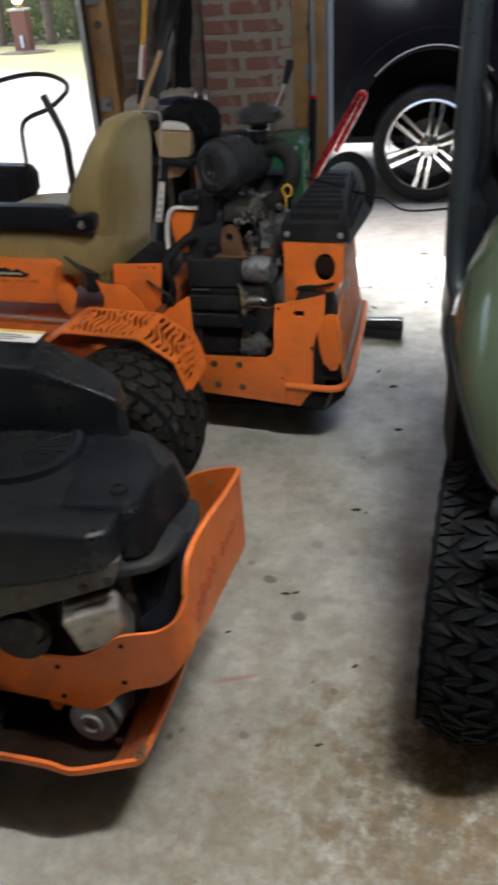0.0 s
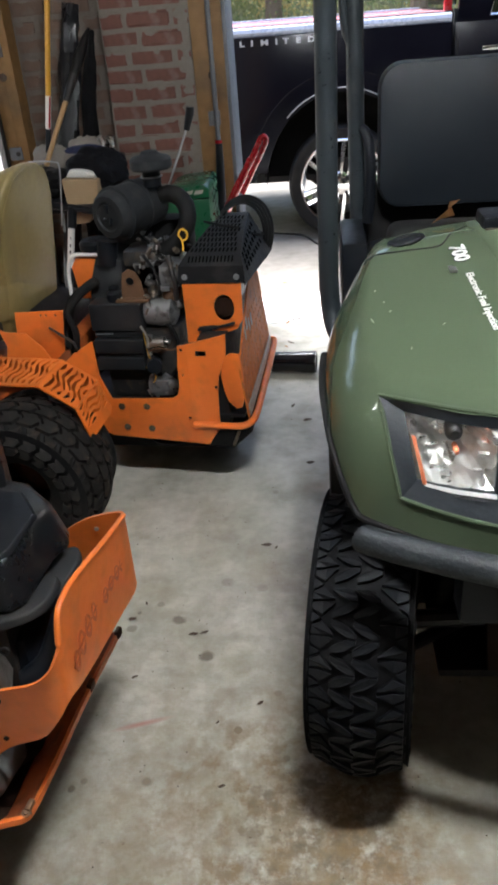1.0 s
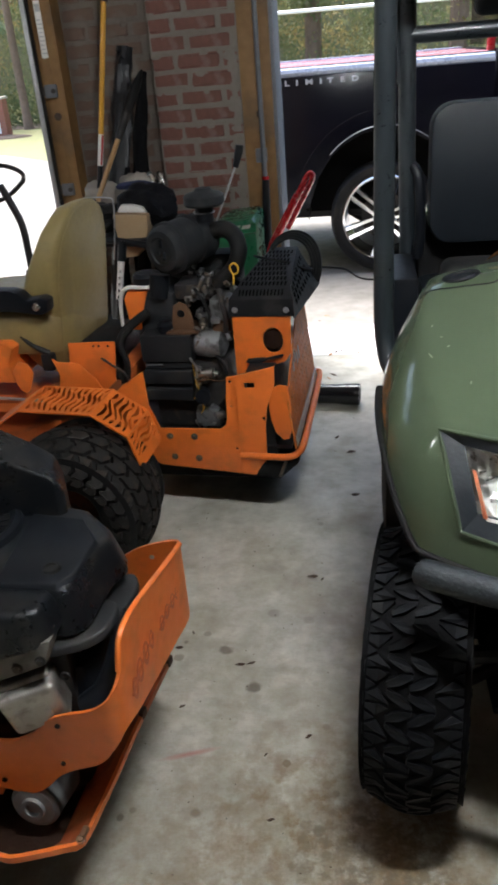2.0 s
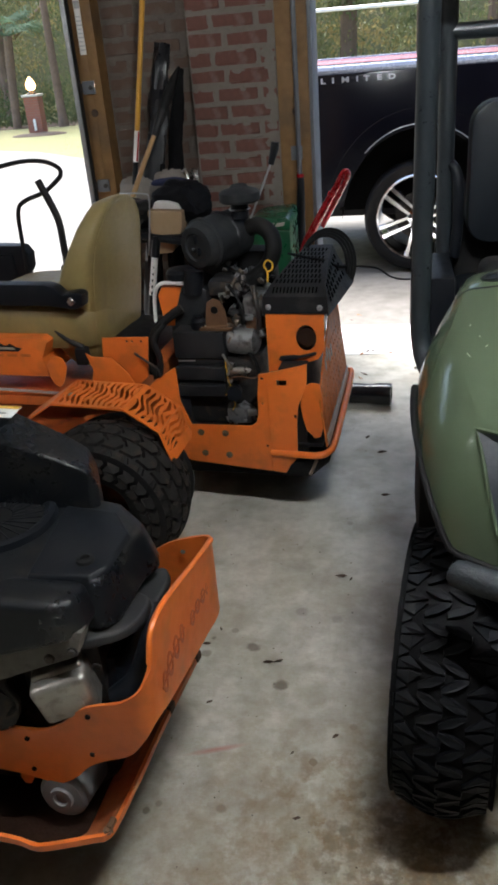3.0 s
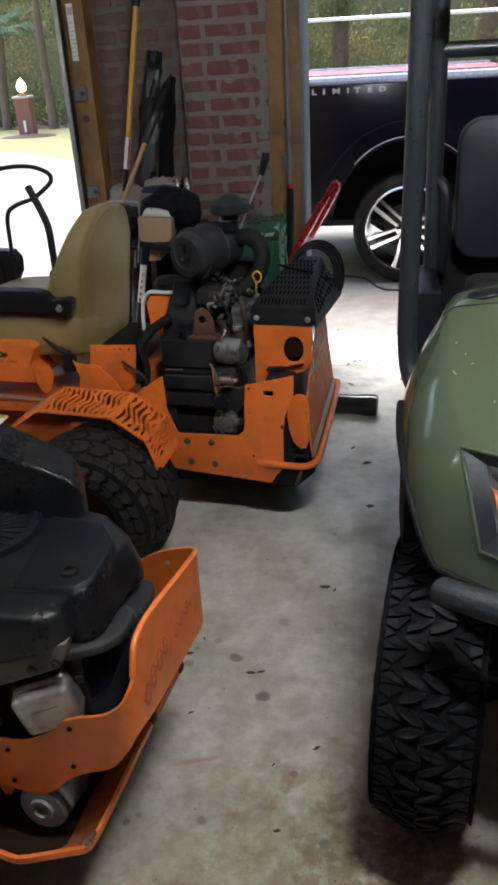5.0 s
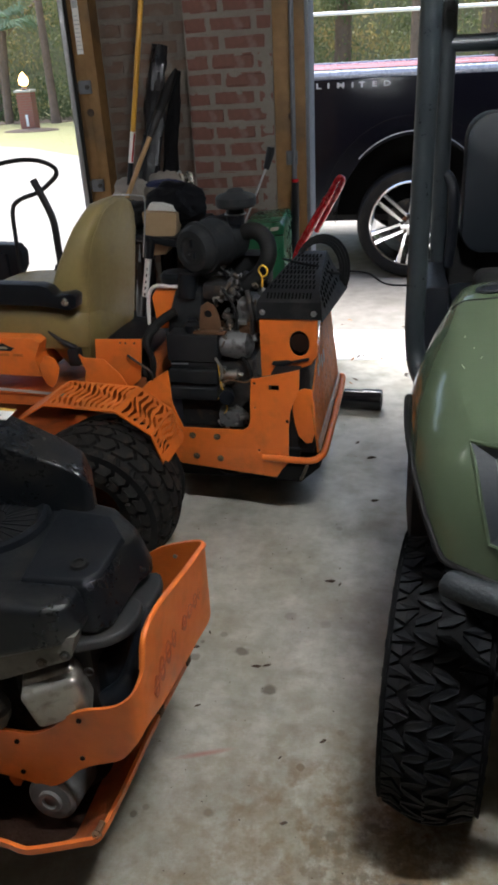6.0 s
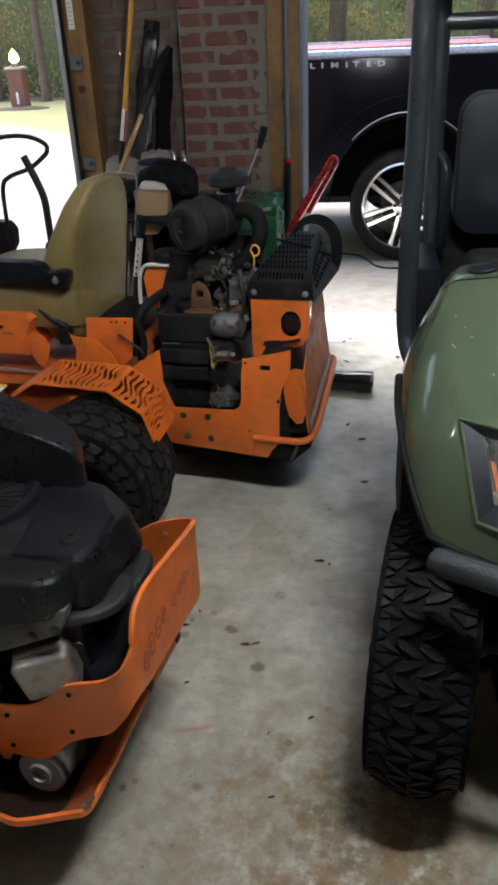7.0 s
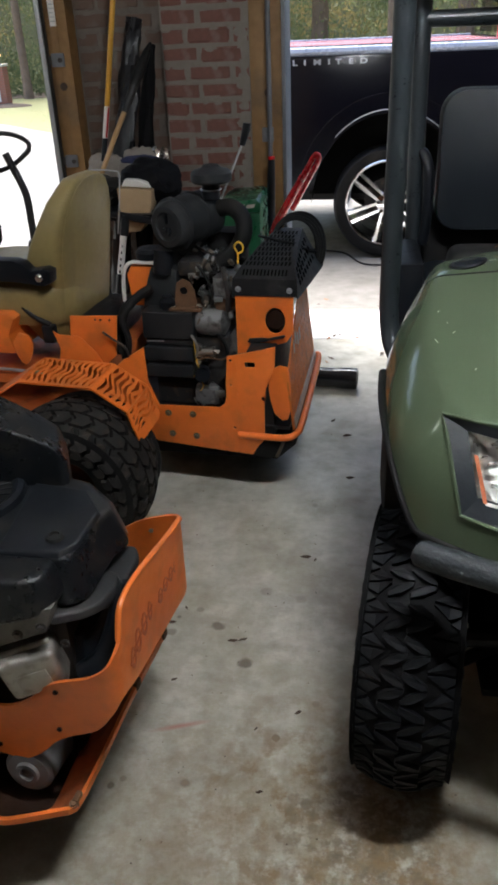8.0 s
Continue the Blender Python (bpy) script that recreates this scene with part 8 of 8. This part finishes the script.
for i, (x, y, h, r, lm, n) in enumerate(((-9.86, 24.8, 13, 0.14, LEAF_YELLOW, 3000), (-12.5, 27, 14, 0.24, LEAF_MIX, 3000), (-7.2, 27.5, 12, 0.18, LEAF_YELLOW, 3000), (-14.6, 31, 15, 0.3, LEAF_MIX, 2600), (-10.8, 30, 15, 0.22, LEAF_MIX, 2600),
                                       (-3.4, 20.5, 13, 0.2, LEAF_MIX, 3000), (-0.9, 22, 14, 0.24, LEAF_YELLOW, 3000), (0.9, 19.5, 13, 0.17, LEAF_MIX, 3000), (2.6, 21, 14, 0.26, LEAF_MIX, 3000), (4.4, 19.0, 13, 0.30, LEAF_YELLOW, 3000), (6.4, 22, 14, 0.24, LEAF_MIX, 2600), (-5.2, 24, 13, 0.2, LEAF_MIX, 2600))):
    tree(x, y, h, r, 40 + i, lm, n, 0.12 if i % 2 else 0.3)
# palm: leaning trunk and a fan of split fronds
pm = thing("palm_tree", -11.6, 25.2, 0, "fan palm with drooping blue-green fronds among the trees", "palm")
part("trunk", T(bend([(0, 0, -0.05), (0.1, 0, 1.2), (0.25, 0, 2.6)], 5), 0.14, 10), BARK, pm)
rp_ = random.Random(3)
for k in range(16):
    a = k * 0.41 + rp_.uniform(-0.1, 0.1)
    el = rp_.uniform(-0.5, 0.9)
    d = Vector((math.cos(a) * math.cos(el), math.sin(a) * math.cos(el), math.sin(el)))
    side = d.cross(Vector((0, 0, 1))).normalized()
    c = Vector((0.25, 0, 2.6))
    fb = bmesh.new()
    tube(fb, [c, c + d * 0.7], 0.012, 6)
    hub = c + d * 0.7
    for j in range(15):
        t = (j - 7) / 7 * 1.25
        dd = (d * math.cos(t) + side * math.sin(t)).normalized()
        L_ = 0.85 * (1 - 0.25 * abs(t))
        e = hub + dd * L_ - Vector((0, 0, 0.22 + 0.1 * rp_.random()))
        m = hub + dd * L_ * 0.5
        w = side * 0.022 if abs(t) < 0.8 else d * 0.022
        v = [fb.verts.new(p) for p in (hub, m + w, e, m - w)]
        fb.faces.new(v)
    part("frond", fb, LEAF_PALM, pm, smooth=False)
# undergrowth and the woods behind
rw = random.Random(77)
clumps = []
for k in range(620):
    x = rw.uniform(-26, 16)
    clumps.append((x, 26.0 + rw.random() ** 1.5 * 9 + max(0, -(x + 8)) * 0.12 - (5.5 if x > -5 else 0), rw.random() ** 1.2 * 7.5, rw.uniform(0.25, 0.75)))
def wood_at():
    x, y, z, g = clumps[int(rw.random() ** 1.3 * len(clumps))]
    return (x + rw.gauss(0, g), y + rw.gauss(0, g * 0.7), max(0, z + rw.gauss(0, g * 0.6)))
me = leaves(rw, 170000, wood_at, 0.062)
me.materials.append(LEAF_MIX)
tagged(new("woods", me), "dense mixed woodland foliage behind the lawn", "woods", kind="stuff")
def shrub_at():
    x = rw.uniform(-24, 14)
    return (x, 25.4 + rw.random() * 2.2 - (5.5 if x > -5 else 0), abs(rw.gauss(0, 0.55)))
me = leaves(rw, 30000, shrub_at, 0.06)
me.materials.append(LEAF_DARK)
tagged(new("shrubs", me), "low dark shrubs along the edge of the woods", "shrubs", kind="stuff")
bd = bmesh.new()
box(bd, -70, 50, 46, 46.5, -1, 15)
tagged(solo("backdrop", bd, mat("distant woods", (0.09, 0.10, 0.055), 0.95, second=(0.17, 0.14, 0.07), grain=2.5, blotch=0.3, amount=0.9, bump=0.0), "distant wall of grey-green woods", "woods"), kind="backdrop")
# leaf litter strip and road edge beyond the lawn
tagged(solo("leaf_litter", B(-30, 18, 25.0, 27.5, -0.031, -0.015), mat("leaf litter", (0.12, 0.085, 0.06), 0.95, second=(0.07, 0.05, 0.04), bump=0.6, bump_scale=15), "brown leaf litter under the trees", "ground"), kind="structure")
# grass blades on the near lawn
rg = random.Random(6)
vs, fs = [], []
for k in range(2600):
    x, y = rg.uniform(-15, -4), rg.uniform(14, 25)
    if y < 13.8 + (-(x + 4.4)) * 1.05 and x > -9.2 or y < 18.6:
        if not (y > 13.9 + (-(x + 4.4)) * 1.1):
            continue
    s, a, hh = rg.uniform(0.008, 0.018), rg.uniform(0, 6.3), rg.uniform(0.004, 0.012)
    i = len(vs)
    vs += [(x - s * math.cos(a), y - s * math.sin(a), -0.03), (x + s * math.cos(a), y + s * math.sin(a), -0.03), (x + rg.uniform(-.03, .03), y, -0.03 + hh)]
    fs.append((i, i + 1, i + 2))
me = bpy.data.meshes.new("grass_blades")
me.from_pydata(vs, [], fs)
me.materials.append(leafy("grass blades", [(0.20, 0.21, 0.09), (0.25, 0.24, 0.11), (0.18, 0.20, 0.08)]))
tagged(new("grass", me), "thin short lawn grass turning yellow", "grass", kind="stuff")
# lamp pier by the drive
pier = thing("lamp_pier", -9.64, 22.3, -0.03, "red brick lamp pier with stone cap and lit globe", "lamp pier", rz=4)
pier.matrix_world = MATS[pier] @ Matrix.Diagonal((0.77, 0.77, 1.0, 1.0))
# lighter copy of the red brick, with sunlight put into its colour
PIER_BRICK = mat("sunlit red brick", (0.30, 0.115, 0.08), 0.85, second=(0.22, 0.085, 0.06), grain=30, blotch=6, amount=0.9, bump=0.5)
rpb = random.Random(2)
part("core", B(-0.255, 0.255, -0.255, 0.255, 0, 0.985), MORTAR, pier)
pm_ = [bpy.data.meshes.new("pier_brick") for _ in range(2)]
for me, l in zip(pm_, (0.20, 0.095)):
    b_ = bmesh.new()
    box(b_, 0, l, -0.012, 0.012, 0, 0.055)
    b_.to_mesh(me)
    b_.free()
    me.materials.append(PIER_BRICK)
for face in range(4):
    for r_ in range(15):
        x = -0.26
        first = r_ % 2
        while x < 0.25:
            me = pm_[1] if (first or x > 0.10) else pm_[0]
            l = 0.095 if me is pm_[1] else 0.20
            if x + l > 0.262:
                break
            ob = new("brick", me)
            ob.parent = pier
            ob.matrix_basis = Matrix.Rotation(face * math.pi / 2, 4, 'Z') @ Matrix.Translation((x, -0.258, 0.004 + r_ * 0.0655))
            x += l + 0.008
            first = 0
part("cap", B(-0.31, 0.31, -0.31, 0.31, 0.985, 1.045), mat("pale cap stone", (0.5, 0.47, 0.42), 0.8), pier, bevel=0.012)
part("meter_box", B(-0.02, 0.06, -0.33, -0.275, 0.12, 0.42), PAINT_WHITE, pier, "small pale box on the pier", bevel=0.01)
part("lamp_base", LA([(0.16, 0), (0.17, 0.03), (0.10, 0.06), (0.07, 0.10)], (0, 0, 1.045), (0, 0, 1), 20), DARK_METAL, pier)
part("globe", LA([(0.06, 0.0), (0.13, 0.03), (0.175, 0.10), (0.165, 0.17), (0.12, 0.24), (0.06, 0.30), (0.025, 0.34), (0.0, 0.35)], (0, 0, 1.14), (0, 0, 1), 20), GLOBE, pier, "glowing warm lamp globe")
bm = bmesh.new()
bmesh.ops.create_icosphere(bm, subdivisions=3, radius=1)
for v in bm.verts:
    v.co = Vector((-9.5 + v.co.x * 0.8, 22.0 + v.co.y * 0.5, -0.03 + max(0, v.co.z) * 0.07 * (1 + 0.5 * noise.noise(v.co * 4))))
solo("mulch_bed", bm, mat("dark mulch", (0.05, 0.032, 0.022), 0.95, bump=0.8, bump_scale=30), "dark mulch mound round the lamp pier", "mulch")
# white rail across the view beyond the truck
rail = thing("rail_fence", 0.5, 11.9, -0.03, "single white painted rail beyond the truck", "fence")
part("rail", T([(-3.0, 0, 2.06), (9.0, 0, 2.01)], 0.024, 10), PAINT_WHITE, rail)
for x in (-2.7, 6.0):
    part("post", T([(x, 0, 0.0), (x, 0, 2.16)], 0.035, 10), PAINT_WHITE, rail)


# ---- brickwork of the pier, piece by piece ----
def brick_mesh(name, l, h, d, seed, material):
    rb = random.Random(seed)
    bm = bmesh.new()
    box(bm, 0, l, 0, d, 0, h)
    bmesh.ops.bevel(bm, geom=bm.edges[:], offset=0.007, segments=2, affect='EDGES')
    for v in bm.verts:
        v.co += Vector((rb.uniform(-1, 1), rb.uniform(-1, 1), rb.uniform(-1, 1))) * 0.0035
    me = bpy.data.meshes.new(name)
    bm.to_mesh(me)
    bm.free()
    me.materials.append(material)
    return me


COURSE, LEN, JOINT = 0.0845, 0.232, 0.020
def brick_set(m_):
    return ([brick_mesh("brick", LEN - JOINT, COURSE - JOINT, 0.08, k, m_) for k in range(6)], [brick_mesh("brick", LEN / 2 - JOINT, COURSE - JOINT, 0.08, k + 10, m_) for k in range(4)])


rb = random.Random(9)
for nm, xa, xb, yf, bmat, mmat in (("brick_pier", -0.905, -0.452, 4.30, BRICK, MORTAR), ("brick_recess", -1.378, -0.905, 4.385, BRICK_SHADED, MORTAR_SHADED)):
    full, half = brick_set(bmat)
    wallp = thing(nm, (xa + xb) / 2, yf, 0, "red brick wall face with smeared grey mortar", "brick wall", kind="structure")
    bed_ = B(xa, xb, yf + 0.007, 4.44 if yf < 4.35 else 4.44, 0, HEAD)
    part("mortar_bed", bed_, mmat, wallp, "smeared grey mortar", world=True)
    row = 0
    z = 0.0155
    while z + COURSE - JOINT < HEAD:
        x = xa + (0.193 if row % 2 else 0.128) - LEN + JOINT / 2
        while x < xb - 0.03:
            x0, x1 = max(x, xa + 0.003), min(x + LEN - JOINT, xb - 0.003)
            if x1 - x0 > 0.04:
                short = x1 - x0 < LEN * 0.7
                me = rb.choice(half if short else full)
                ob = new("brick", me)
                ob.parent = wallp
                base = (LEN / 2 - JOINT) if short else (LEN - JOINT)
                ob.location = (x0 - (xa + xb) / 2, rb.uniform(-0.002, 0.003), z + rb.uniform(-0.002, 0.002))
                ob.scale = ((x1 - x0) / base, 1, 1)
            x += LEN
        z += COURSE
        row += 1
    sm = bmesh.new()      # mortar squeezed out and smeared over the brick faces
    if yf < 4.35:         # the edge towards the jamb is plastered over with mortar
        for k in range(34):
            zz = 0.45 + k * 0.034 + rb.uniform(-0.01, 0.01)
            w = rb.uniform(0.02, 0.055)
            n = 8
            ring = [sm.verts.new((min(-0.487 + w * rb.uniform(0.7, 1.1) * math.cos(t), xb - 0.002), yf - 0.001, zz + 0.026 * rb.uniform(0.8, 1.2) * math.sin(t))) for t in [2 * math.pi * i / n for i in range(n)]]
            c = sm.verts.new((-0.487, yf - rb.uniform(0.003, 0.008), zz))
            for i in range(n):
                sm.faces.new((ring[i], c, ring[(i + 1) % n]))
    for k in range(70):
        x, zz = rb.uniform(xa + 0.02, xb - 0.03), rb.randrange(1, 26) * COURSE + rb.uniform(-0.012, 0.012)
        w, h = rb.uniform(0.015, 0.05), rb.uniform(0.006, 0.02)
        n = 9
        ring = []
        for i in range(n):
            t = 2 * math.pi * i / n
            r = rb.uniform(0.6, 1.1)
            ring.append(sm.verts.new((min(max(x + w * r * math.cos(t), xa + 0.002), xb - 0.002), yf - 0.0015, zz + h * r * math.sin(t))))
        c = sm.verts.new((x, yf - 0.006, zz))
        for i in range(n):
            sm.faces.new((ring[i], c, ring[(i + 1) % n]))
    bmesh.ops.recalc_face_normals(sm, faces=sm.faces)
    o = part("mortar_smears", sm, mmat, wallp, "dabs of smeared mortar", world=True)
    o["kind"] = "stuff"
